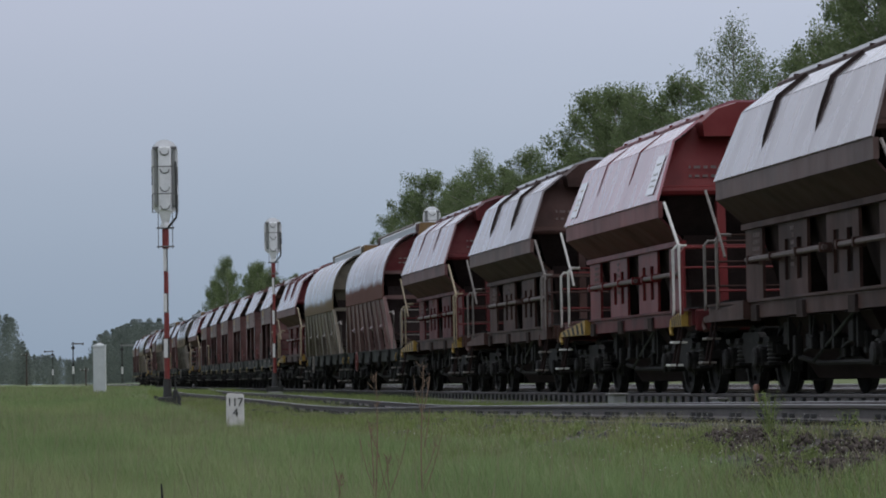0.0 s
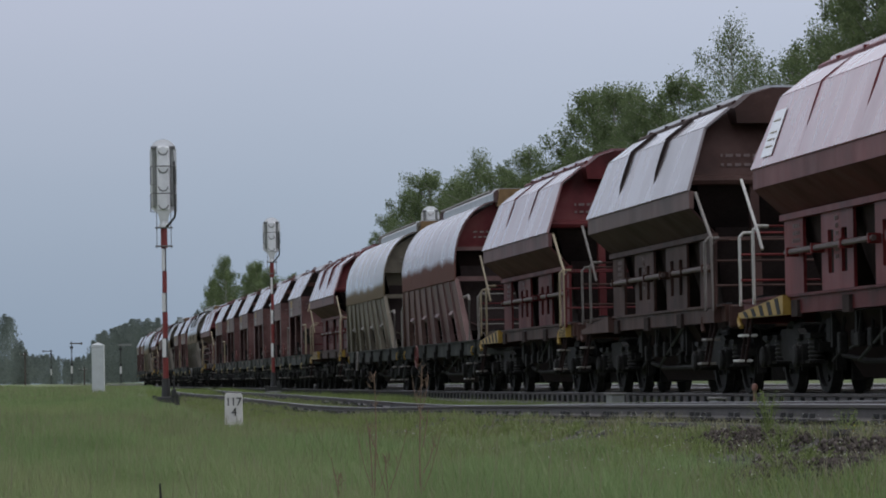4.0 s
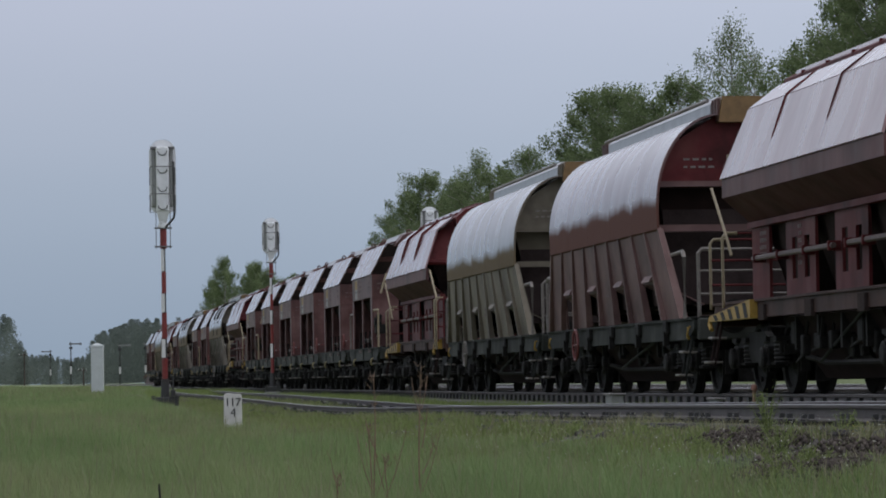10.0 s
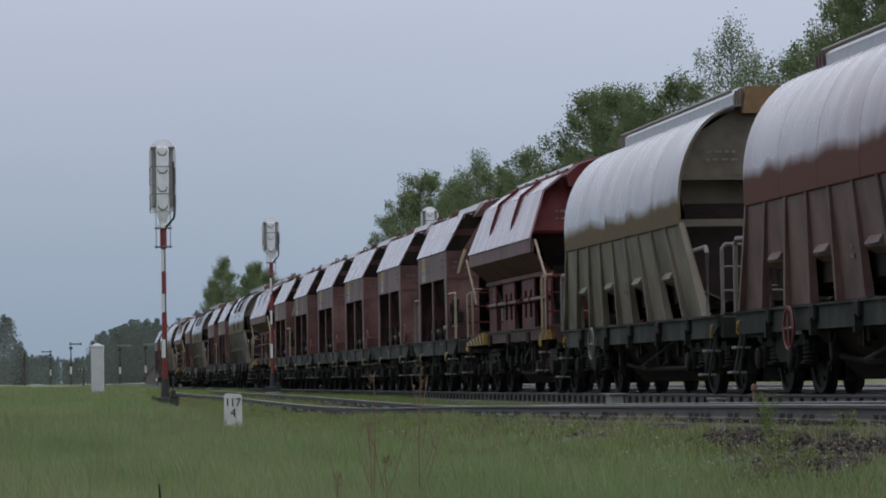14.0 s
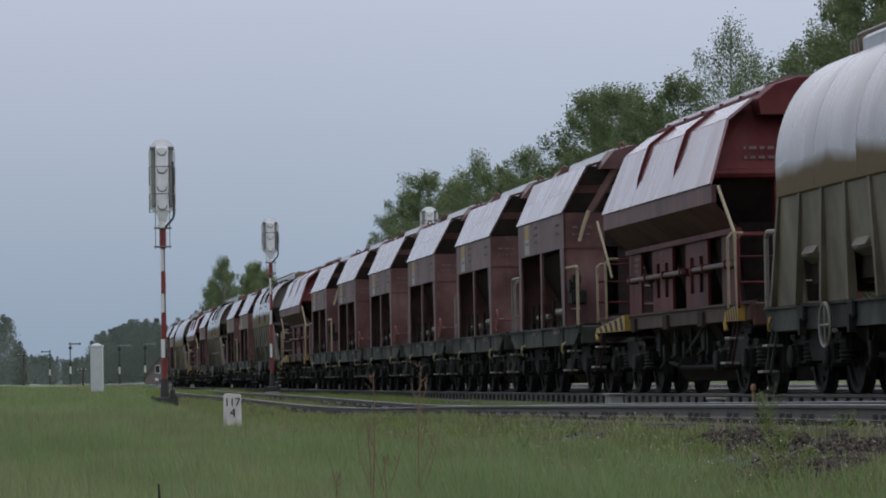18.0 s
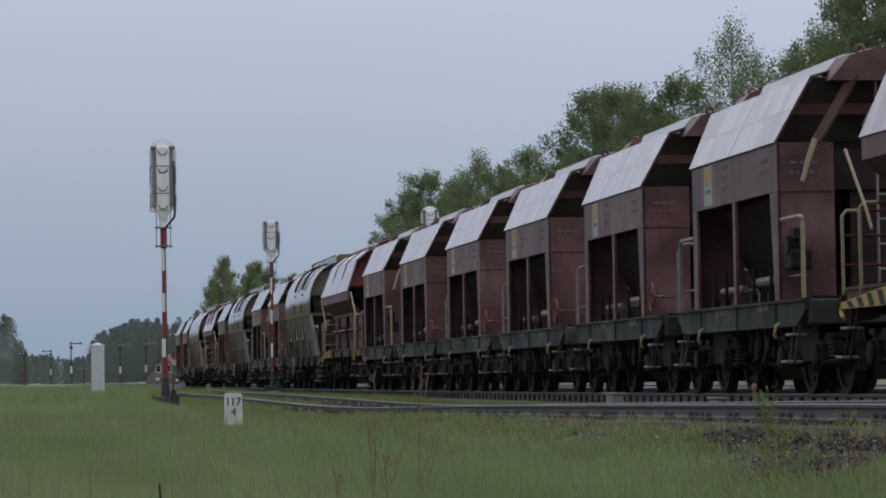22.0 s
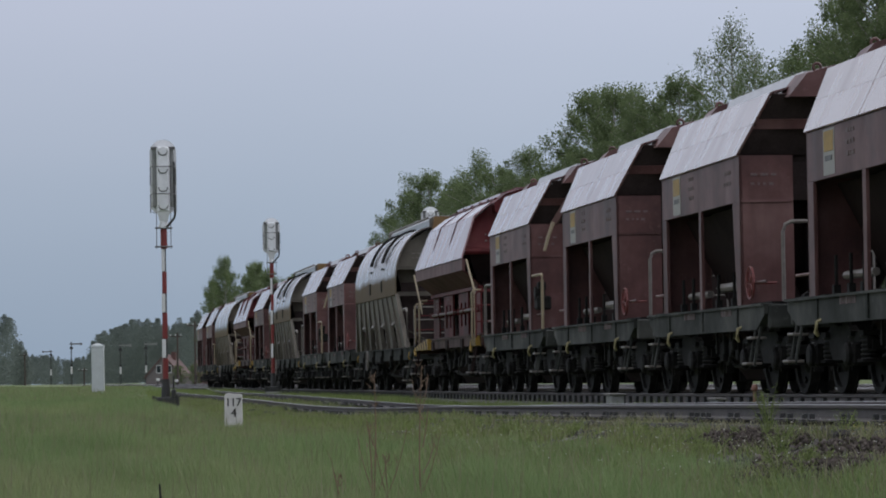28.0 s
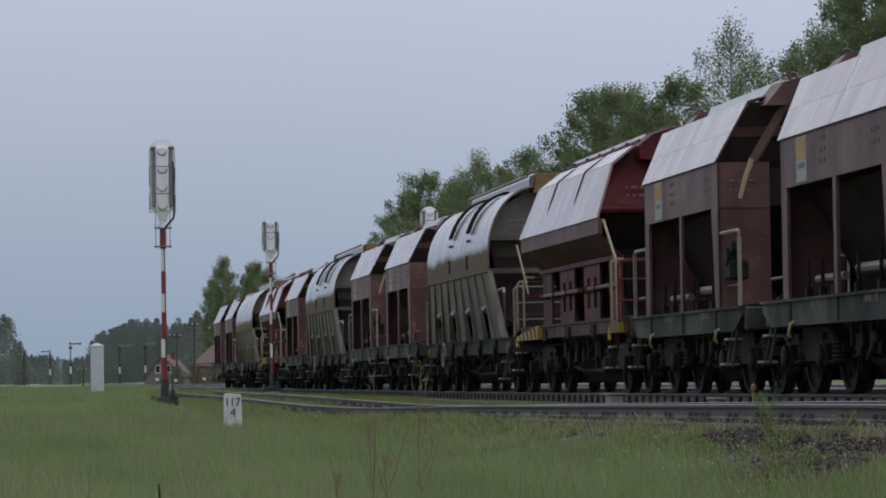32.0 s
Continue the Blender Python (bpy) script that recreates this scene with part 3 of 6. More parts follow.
def running_gear(w, half, bogie_y, sill_mat, sill_z, sill_h, half_w=1.2, taper=0.0):
    """Underframe, buffers, couplings and bogies."""
    e = half - 0.62
    for s in (-1, 1):
        bm = bmesh.new()
        outline = [(-e, sill_z - sill_h * (1 - taper)), (-e + 0.75 * taper + 0.01, sill_z - sill_h), (e - 0.75 * taper - 0.01, sill_z - sill_h), (e, sill_z - sill_h * (1 - taper)), (e, sill_z), (-e, sill_z)]
        slab_x(bm, outline, s * half_w - 0.05, s * half_w + 0.05)
        slab_x(bm, [(-e, sill_z - 0.02), (e, sill_z - 0.02), (e, sill_z + 0.012), (-e, sill_z + 0.012)], s * (half_w + 0.02) - 0.07, s * (half_w + 0.02) + 0.07)
        part("solebar", bm, sill_mat, w)
    for s in (-1, 1):
        bm = bmesh.new()
        box(bm, -half_w, half_w, s * e - 0.06, s * e + 0.06, sill_z - 0.30, sill_z, 0.02)
        part("headstock", bm, sill_mat, w)
        bm = bmesh.new()
        box(bm, -half_w + 0.05, half_w - 0.05, min(s * e, s * (e - 1.5)), max(s * e, s * (e - 1.5)), sill_z + 0.004, sill_z + 0.035)
        part("platform", bm, M["grime"], w, "dirty steel end platform")
        for x in (-0.875, 0.875):
            bm = bmesh.new()
            tube(bm, [(x, s * e, 1.06), (x, s * (half - 0.06), 1.06)], 0.095, 10)
            tube(bm, [(x, s * e, 1.06), (x, s * (e + 0.28), 1.06)], 0.13, 10)
            tube(bm, [(x, s * (half - 0.07), 1.06), (x, s * (half - 0.02), 1.06)], 0.225, 16)
            part("buffer", bm, M["grime"], w, "greasy black round buffer")
        bm = bmesh.new()
        tube(bm, [(0, s * e, 1.04), (0, s * (half - 0.1), 1.04), (0, s * (half - 0.05), 0.90)], 0.05, 6)
        ring(bm, (0, s * (half - 0.1), 0.80), 0.12, 0.03, 'x', 10, 5)
        part("coupling", bm, M["grime"], w)
        for x in (-0.35, 0.35):
            bm = bmesh.new()
            tube(bm, [(x, s * e, 0.95), (x, s * (half - 0.2), 0.80), (x, s * (half - 0.1), 0.55), (x, s * (half - 0.25), 0.45)], 0.028, 6)
            part("brake_hose", bm, M["black"], w)
    bm = bmesh.new()
    box(bm, -0.35, 0.35, -half + 0.7, half - 0.7, sill_z - 0.28, sill_z - 0.02)
    part("centre_sill", bm, M["grime"], w)
    # brake gear hanging between the bogies
    bm = bmesh.new()
    g = max(0.5, bogie_y - 1.75)
    tube(bm, [(-0.55, -g, 0.62), (-0.55, g, 0.62)], 0.03, 6)
    tube(bm, [(0.5, -g, 0.55), (0.5, g, 0.55)], 0.03, 6)
    for y in np.linspace(-g * 0.8, g * 0.8, 4):
        tube(bm, [(-1.0, y, 0.70), (1.0, y + 0.1, 0.62)], 0.035, 6)
        box(bm, -1.05, -0.95, y - 0.04, y + 0.04, 0.55, 0.95)
    tube(bm, [(-0.2, -0.6, 0.68), (-0.2, 0.5, 0.68)], 0.17, 12)
    # air reservoir, brake levers and hanging pipes
    tube(bm, [(-0.62, -0.85, 0.56), (-0.62, 0.15, 0.56)], 0.19, 12)
    rr = random.Random(int(half * 100))
    for k in range(9):
        y = -g * 0.95 + 1.9 * g * (k + rr.uniform(0.1, 0.9)) / 9
        x, z, h = -rr.uniform(0.80, 1.08), rr.uniform(0.42, 0.62), rr.uniform(0.10, 0.30)
        box(bm, x - 0.05, x + 0.05, y - rr.uniform(0.04, 0.13), y + rr.uniform(0.04, 0.13), z, z + h, 0.015)
        tube(bm, [(x, y, z + h), (x + 0.03, y + rr.uniform(-0.1, 0.1), sill_z - 0.2)], 0.022, 5)
        if k % 2:
            tube(bm, [(x, y, z + 0.05), (x, y + rr.uniform(0.3, 0.6), z - rr.uniform(0.0, 0.12))], 0.02, 5)
    tube(bm, [(-0.85, -g, 0.38), (-0.85, g * 0.4, 0.38), (-0.8, g, 0.46)], 0.035, 6)
    tube(bm, [(0.85, -g, 0.34), (0.85, g, 0.34)], 0.05, 6)
    tagged(part("brake_rigging", bm, M["grime"], w, "black brake rods and cylinder"), kind="stuff")
    # outlet hoppers under the frame
    k = bogie_y - 1.55
    bm = bmesh.new()
    foot = max(0.5, k * 0.9)
    for s in (-1, 1):
        plate(bm, [(s * 1.02, -k, sill_z - sill_h), (s * 1.02, k, sill_z - sill_h), (s * 0.55, foot, 0.20), (s * 0.55, -foot, 0.20)], 0.02)
        plate(bm, [(1.02, s * k, sill_z - sill_h), (-1.02, s * k, sill_z - sill_h), (-0.55, s * foot, 0.20), (0.55, s * foot, 0.20)], 0.02)
    part("outlet_hopper", bm, M["hopper"], w, "rusty outlet hopper below the frame, darkened for shade")
    for s in (-1, 1):
        bm = bmesh.new()
        tube(bm, [(s * 1.12, -k * 0.9, sill_z - sill_h + 0.05), (s * 0.95, k * 0.35, 0.40)], 0.022, 6)
        part("brace", bm, M["frame"], w)
    bogie(w, -bogie_y)
    bogie(w, bogie_y)


def hoop_rail(w, y, x0, x1, z0, z1, mat, r=0.026, label="", bar=None):
    """End handrail: a post at each side, and a thin bar across the wagon's end."""
    for x, d in ((x0, 0.05), (x1, -0.05)):
        bm = bmesh.new()
        tube(bm, [(x, y, z0), (x, y, z1 - 0.06), (x + d, y, z1), (x + 4 * d, y, z1)], r, 7)
        part("handrail", bm, mat, w, label, True)
    bm = bmesh.new()
    tube(bm, [(x0 + 0.2, y, z1), (x1 - 0.2, y, z1)], 0.017, 6)
    part("cross_rail", bm, bar or mat, w)


def steps(w, y, x, z_top, mat_plate, lean=0.12, hanger=None):
    out = math.copysign(1, x)
    bm = bmesh.new()
    for dy in (-0.17, 0.17):
        tube(bm, [(x, y + dy * 0.75, z_top), (x + out * lean, y + dy * 0.75, z_top - 0.62)], 0.022, 5)
    part("step_hanger", bm, hanger or M["frame"], w)
    for k, z in enumerate((z_top - 0.28, z_top - 0.60)):
        bm = bmesh.new()
        xc = x + out * lean * (0.45, 0.97)[k]
        box(bm, xc - 0.10, xc + 0.10, y - 0.145, y + 0.145, z, z + 0.032, 0.008)
        part("step", bm, mat_plate, w, "pale worn footstep")


def bars(w, x, y, z, rows, mat, axis='x', pitch=0.11, length=0.5, height=0.045):
    """Lettering that cannot be read, as short flat bars, on a side (axis x) or an end (axis y)."""
    bm = bmesh.new()
    rnd = random.Random(int(abs(y) * 100 + abs(z) * 1000))
    for r in range(rows):
        p = 0.0
        while p < length - 0.06:
            q = p + rnd.uniform(0.05, 0.13)
            q = min(q, length)
            if axis == 'x':
                box(bm, x - 0.004, x + 0.004, y + p, y + q - 0.025, z - r * pitch, z - r * pitch + height)
            else:
                box(bm, x + p, x + q - 0.025, y - 0.004, y + 0.004, z - r * pitch, z - r * pitch + height)
            p = q + 0.02
    tagged(part("lettering", bm, mat, w, "faded unreadable painted lettering"), kind="stuff")


def hopper_ends(w, body, half_w, z_low, z_high, y_top, y_in, sill_z, mat, mat_low):
    """The plated upper end and the chute that slopes in under it, at both ends."""
    for s in (-1, 1):
        bm = bmesh.new()
        plate(bm, [(-half_w, s * y_top, z_low), (half_w, s * y_top, z_low), (0.62, s * y_in, sill_z + 0.15), (-0.62, s * y_in, sill_z + 0.15)], 0.03)
        part("end_chute", bm, mat_low, w, "steep steel end chute, darkened for shade")
        for x in (-0.5, 0.5):
            bm = bmesh.new()
            slab_x(bm, [(s * (y_top + 0.02), z_low), (s * (y_top + 0.20), sill_z), (s * (y_top + 0.02), sill_z), (s * (y_top - 0.14), z_low)], x - 0.06, x + 0.06)
            part("end_post", bm, mat, w)


def wagon_a(m, pal, gap, striped, rail_mat, label, posters=False):
    """Hopper wagon with two-facet swing roof and slotted side plates, 12.35 m long."""
    w = thing("hopper_wagon", m, label, "railway wagon", "wagons of the goods train")
    body, roof = M[pal], M[pal + "_roof"]
    half, L = 6.175, 4.15
    running_gear(w, half, 3.95, M["maroon"] if pal == "red" else M["dark"], 1.19, 0.22, 1.22)
    # roof panels, three a side
    for s in (-1, 1):
        for k in range(3):
            bm = bmesh.new()
            cuts = (-L + 0.3 * s, -1.42 + 0.1 * s, 1.42 + 0.1 * s, L + 0.3 * s)
            y0, y1 = cuts[k], cuts[k + 1]
            lo0 = 0.004 if k > 0 else 0.0
            lo1 = 0.004 if k < 2 else 0.0
            k0, k1 = (lo0 if k > 0 else 0.35), (lo1 if k < 2 else 0.35)
            t0, t1 = (lo0 if k > 0 else 0.45), (lo1 if k < 2 else 0.45)
            low = [(s * 1.5, y0 + lo0, 2.765), (s * 1.5, y1 - lo1, 2.765)]
            mid = [(s * 1.18, y0 + k0, 3.64), (s * 1.18, y1 - k1, 3.64)]
            top = [(s * 0.82, y0 + t0, 3.92), (s * 0.82, y1 - t1, 3.92)]
            plate(bm, [low[0], low[1], mid[1], mid[0]] if s < 0 else [low[1], low[0], mid[0], mid[1]], -0.035)
            plate(bm, [mid[0], mid[1], top[1], top[0]] if s < 0 else [mid[1], mid[0], top[0], top[1]], -0.035)
            part("roof_panel", bm, roof, w, "wet glossy folding roof panel")
        for y in (-1.42 + 0.1 * s, 1.42 + 0.1 * s):
            bm = bmesh.new()
            t = 0.013
            # the raised edge where one roof panel laps over the next: it thins out towards the eave
            line = [(1.43, 2.95, 0.0), (1.41, 3.01, 0.45), (1.36, 3.15, 0.85), (1.28, 3.37, 1.0), (1.18, 3.64, 1.0), (1.02, 3.765, 1.0), (0.80, 3.925, 1.0)]
            fin = [(s * x, z) for x, z, h in line] + [(s * (x + gap * h * 0.82), z + gap * h * 0.62 + 0.004) for x, z, h in reversed(line)]
            slab_y(bm, fin, y - t, y + t)
            # the sooty wagon's lap edges take the shade-dark inner steel
            part("roof_rib", bm, M["inside"] if pal == "dark" else body, w)
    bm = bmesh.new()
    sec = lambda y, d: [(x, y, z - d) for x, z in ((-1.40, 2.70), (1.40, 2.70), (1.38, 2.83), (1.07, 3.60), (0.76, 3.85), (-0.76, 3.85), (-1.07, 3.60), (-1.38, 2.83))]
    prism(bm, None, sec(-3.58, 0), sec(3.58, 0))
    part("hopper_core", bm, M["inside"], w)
    # eave band, underside slope, ledge
    for s in (-1, 1):
        bm = bmesh.new()
        ea, eb = -4.13 + 0.3 * s, 4.13 + 0.3 * s
        hexa(bm, [(s * 1.44, ea, 2.53), (s * 1.505, ea, 2.53), (s * 1.505, eb, 2.53), (s * 1.44, eb, 2.53), (s * 1.44, ea, 2.763), (s * 1.505, ea, 2.763), (s * 1.505, eb, 2.763), (s * 1.44, eb, 2.763)])
        part("eave_band", bm, M["dust"][pal], w, "dusty side band below the roof")
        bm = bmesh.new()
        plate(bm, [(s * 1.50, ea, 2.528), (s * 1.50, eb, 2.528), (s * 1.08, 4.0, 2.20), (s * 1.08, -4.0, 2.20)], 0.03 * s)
        part("hopper_slope", bm, M["slope"][pal], w, "grimy sloping hopper side, darkened for the eave's shade")
        bm = bmesh.new()
        box(bm, s * 1.08 - 0.06, s * 1.08 + 0.06, -4.0, 4.0, 2.14, 2.215)
        part("ledge", bm, body, w)
        # slotted lower plates
        for y0, y1, slots in ((-4.0, -3.0, ()), (-2.05, -0.5, (-1.75, -1.1)), (0.5, 2.05, (0.8, 1.45)), (3.0, 4.0, ())):
            bm = bmesh.new()
            cuts = [y0] + [c for v in slots for c in (v, v + 0.27)] + [y1]
            x0, x1 = (s * 1.04, s * 1.08)
            for a, b in zip(cuts[0::2], cuts[1::2]):
                box(bm, min(x0, x1), max(x0, x1), a, b, 1.2, 2.14)
            for v in slots:
                box(bm, min(x0, x1), max(x0, x1), v, v + 0.27, 1.2, 1.42)
                box(bm, min(x0, x1), max(x0, x1), v, v + 0.27, 1.93, 2.14)
            bmesh.ops.remove_doubles(bm, verts=bm.verts, dist=0.0005)
            part("side_plate", bm, body, w)
        bm = bmesh.new()
        tube(bm, [(s * 1.2, -4.25, 1.73), (s * 1.2, -1.5, 1.73)], 0.035, 7)
        tube(bm, [(s * 1.2, -0.9, 1.73), (s * 1.2, 3.4, 1.73)], 0.035, 7)
        part("operating_shaft", bm, M["shaft"], w, "worn operating shaft")
        for y in (-3.9, -2.4, -1.6, -0.8, 0.5, 1.9, 3.2):
            bm = bmesh.new()
            box(bm, s * 1.16 - 0.09, s * 1.16 + 0.07, y - 0.03, y + 0.03, 1.67, 1.785, 0.008)
            part("shaft_bearing", bm, body, w)
        for y in (-2.55, 0.0, 2.55):
            bm = bmesh.new()
            box(bm, s * 1.16 - 0.05, s * 1.16 + 0.05, y - 0.5, y + 0.5, 1.02, 1.10)
            box(bm, s * 1.28 - 0.03, s * 1.28 + 0.03, y - 0.16, y + 0.16, 0.93, 1.13)
            part("door_latch", bm, M["inside"], w)
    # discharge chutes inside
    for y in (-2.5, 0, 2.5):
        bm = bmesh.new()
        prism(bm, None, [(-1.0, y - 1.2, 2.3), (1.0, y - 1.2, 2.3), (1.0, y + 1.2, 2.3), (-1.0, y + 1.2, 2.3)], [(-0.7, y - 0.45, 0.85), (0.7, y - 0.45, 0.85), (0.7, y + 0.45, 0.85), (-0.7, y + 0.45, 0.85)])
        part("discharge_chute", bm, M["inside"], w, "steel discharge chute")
    # plated ends
    for s in (-1, 1):
        bm = bmesh.new()
        q = [(-1.46, 2.92, 4.0), (1.46, 2.92, 4.0), (1.15, 3.60, 3.70), (0.80, 3.88, 3.60), (-0.80, 3.88, 3.60), (-1.15, 3.60, 3.70)]
        prism(bm, None, [(x, s * y, z) for x, z, y in q], [(x, s * (y - 0.05), z) for x, z, y in q])
        part("end_plate", bm, body, w)
        bm = bmesh.new()
        tube(bm, [(-1.40, s * 4.03, 2.93), (1.40, s * 4.03, 2.93)], 0.07, 8)
        part("end_beam", bm, body, w)
        bars(w, -0.95, s * 3.93, 3.26, 2, M["letter"], 'y', 0.13, 0.55, 0.04)
        bm = bmesh.new()
        q = [(-0.75, 3.74), (0.75, 3.74), (0.78, 3.95), (0.54, 4.14), (0.24, 4.23), (-0.24, 4.23), (-0.54, 4.14), (-0.78, 3.95)]
        prism(bm, None, [(x, s * 3.55, z) for x, z in q], [(x * 0.97, s * 4.02, z - 0.02) for x, z in q])
        part("ridge_hood", bm, body, w)
    hopper_ends(w, body, 1.3, 2.90, 3.9, 3.96, 2.3, 1.19, body, M["inside"])
    # ridge cover and walkway
    bm = bmesh.new()
    q = [(-0.62, 3.96), (-0.55, 4.16), (-0.22, 4.28), (0.22, 4.28), (0.55, 4.16), (0.62, 3.96)]
    slab_y(bm, q, -3.54, 3.54)
    part("ridge_cover", bm, M["galv"] if pal == "dark" else roof, w, "long wet ridge cover")
    bm = bmesh.new()
    tube(bm, [(-0.66, -3.6, 4.02), (-0.66, 3.6, 4.02)], 0.05, 7)
    for y in (-2.6, -1.3, 0.0, 1.3, 2.6):
        box(bm, -0.71, -0.55, y - 0.03, y + 0.03, 3.96, 4.08)
    part("ridge_pipe", bm, body, w)
    # handrails, struts, steps, corner brackets
    for s in (-1, 1):
        hoop_rail(w, 4.55 if s > 0 else -4.72, -1.36, 1.36, 1.12, 2.11, rail_mat, 0.022, "pale painted end handrail", body)
        hoop_rail(w, s * 5.35, -1.36, 1.36, 1.12, 2.06, rail_mat if s > 0 else body, 0.021, "", body)
        bm = bmesh.new()
        for z in (1.45, 1.78):
            tube(bm, [(-1.36, s * 5.35, z), (1.36, s * 5.35, z)], 0.018, 6)
        part("guard_bar", bm, body, w)
        for x in (-1, 1):
            bm = bmesh.new()
            if s * x < 0:
                tube(bm, [(x * 1.42, s * 4.9, 2.72), (x * 1.36, s * 4.25, 2.02), (x * 1.34, s * 4.1, 1.8)], 0.02, 6)
            else:
                tube(bm, [(x * 1.42, s * 4.45, 2.74), (x * 1.36, s * 5.15, 2.10), (x * 1.36, s * 5.28, 1.12)], 0.023, 6)
            part("corner_strut", bm, rail_mat, w, "pale slanting corner strut")
            steps(w, s * 5.0, x * 1.30, 1.0, M["white"] if pal == "red" else M["pipe"], 0.12, M["hopper"])
            bm = bmesh.new()
            # a wedge that runs in from the corner step to the sill, with a rope hook at its tip
            ya, yb, xa, xb = (5.45, 2.9, 1.37, 1.37) if s * x < 0 else (4.5, 5.3, 1.37, 1.37)
            za, zb = (1.03, 1.20) if s * x < 0 else (1.08, 1.17)
            edge = lambda u, z, o=0.0: (x * (xa + (xb - xa) * u + o), s * (ya + (yb - ya) * u), z)
            top_z = lambda u: za + (zb - za) * u
            prism(bm, None, [edge(0, 0.96), edge(1, 0.96), edge(1, zb), edge(0, za)], [edge(0, 0.96, -0.13), edge(1, 0.96, -0.13), edge(1, zb, -0.13), edge(0, za, -0.13)])
            tube(bm, [edge(0, za - 0.03, -0.02), edge(0, 0.92, -0.01), edge(0.04, 0.85, -0.01)], 0.032, 7)
            br = part("corner_bracket", bm, M["yellow"] if striped else body, w, "yellow bracket with black stripes" if striped else "")
            if striped:
                bm = bmesh.new()
                for k in range(5):
                    u = 0.10 + k * 0.18
                    q = [(u + 0.06, 0.965), (u + 0.14, 0.965), (u + 0.08, top_z(u) - 0.004), (u, top_z(u) - 0.004)]
                    prism(bm, None, [edge(min(1, a), z, 0.004) for a, z in q], [edge(min(1, a), z, -0.01) for a, z in q])
                part("stripes", bm, M["black"], br, "black warning stripes")
    if posters:
        for y0, y1 in ((-4.02, -3.42), (2.78, 3.38)):
            bm = bmesh.new()
            a, b = 0.12, 0.78
            f = lambda y, u: (-(1.5 - 0.32 * u) - 0.042, y, 2.77 + 0.87 * u + 0.016)
            plate(bm, [f(y0, a), f(y1, a), f(y1, b), f(y0, b)], -0.004)
            po = part("sticker", bm, M["sticker"], w, "white sticker with faded bars")
            bm = bmesh.new()
            for k, u in enumerate((0.25, 0.35, 0.45, 0.62)):
                g = lambda y, v: (-(1.5 - 0.32 * v) - 0.049, y, 2.77 + 0.87 * v + 0.019)
                plate(bm, [g(y0 + 0.14, u), g(y1 - 0.12, u), g(y1 - 0.12, u + 0.02), g(y0 + 0.14, u + 0.02)], -0.003)
            part("sticker_bars", bm, M["poster"] if y0 < 0 else M["cream"], po)
    bars(w, -1.084, 1.20, 2.03, 6, M["letter"], 'x', 0.09, 0.2, 0.05)
    bars(w, -1.084, 3.15, 2.03, 4, M["letter"], 'x', 0.09, 0.4, 0.05)
    return w


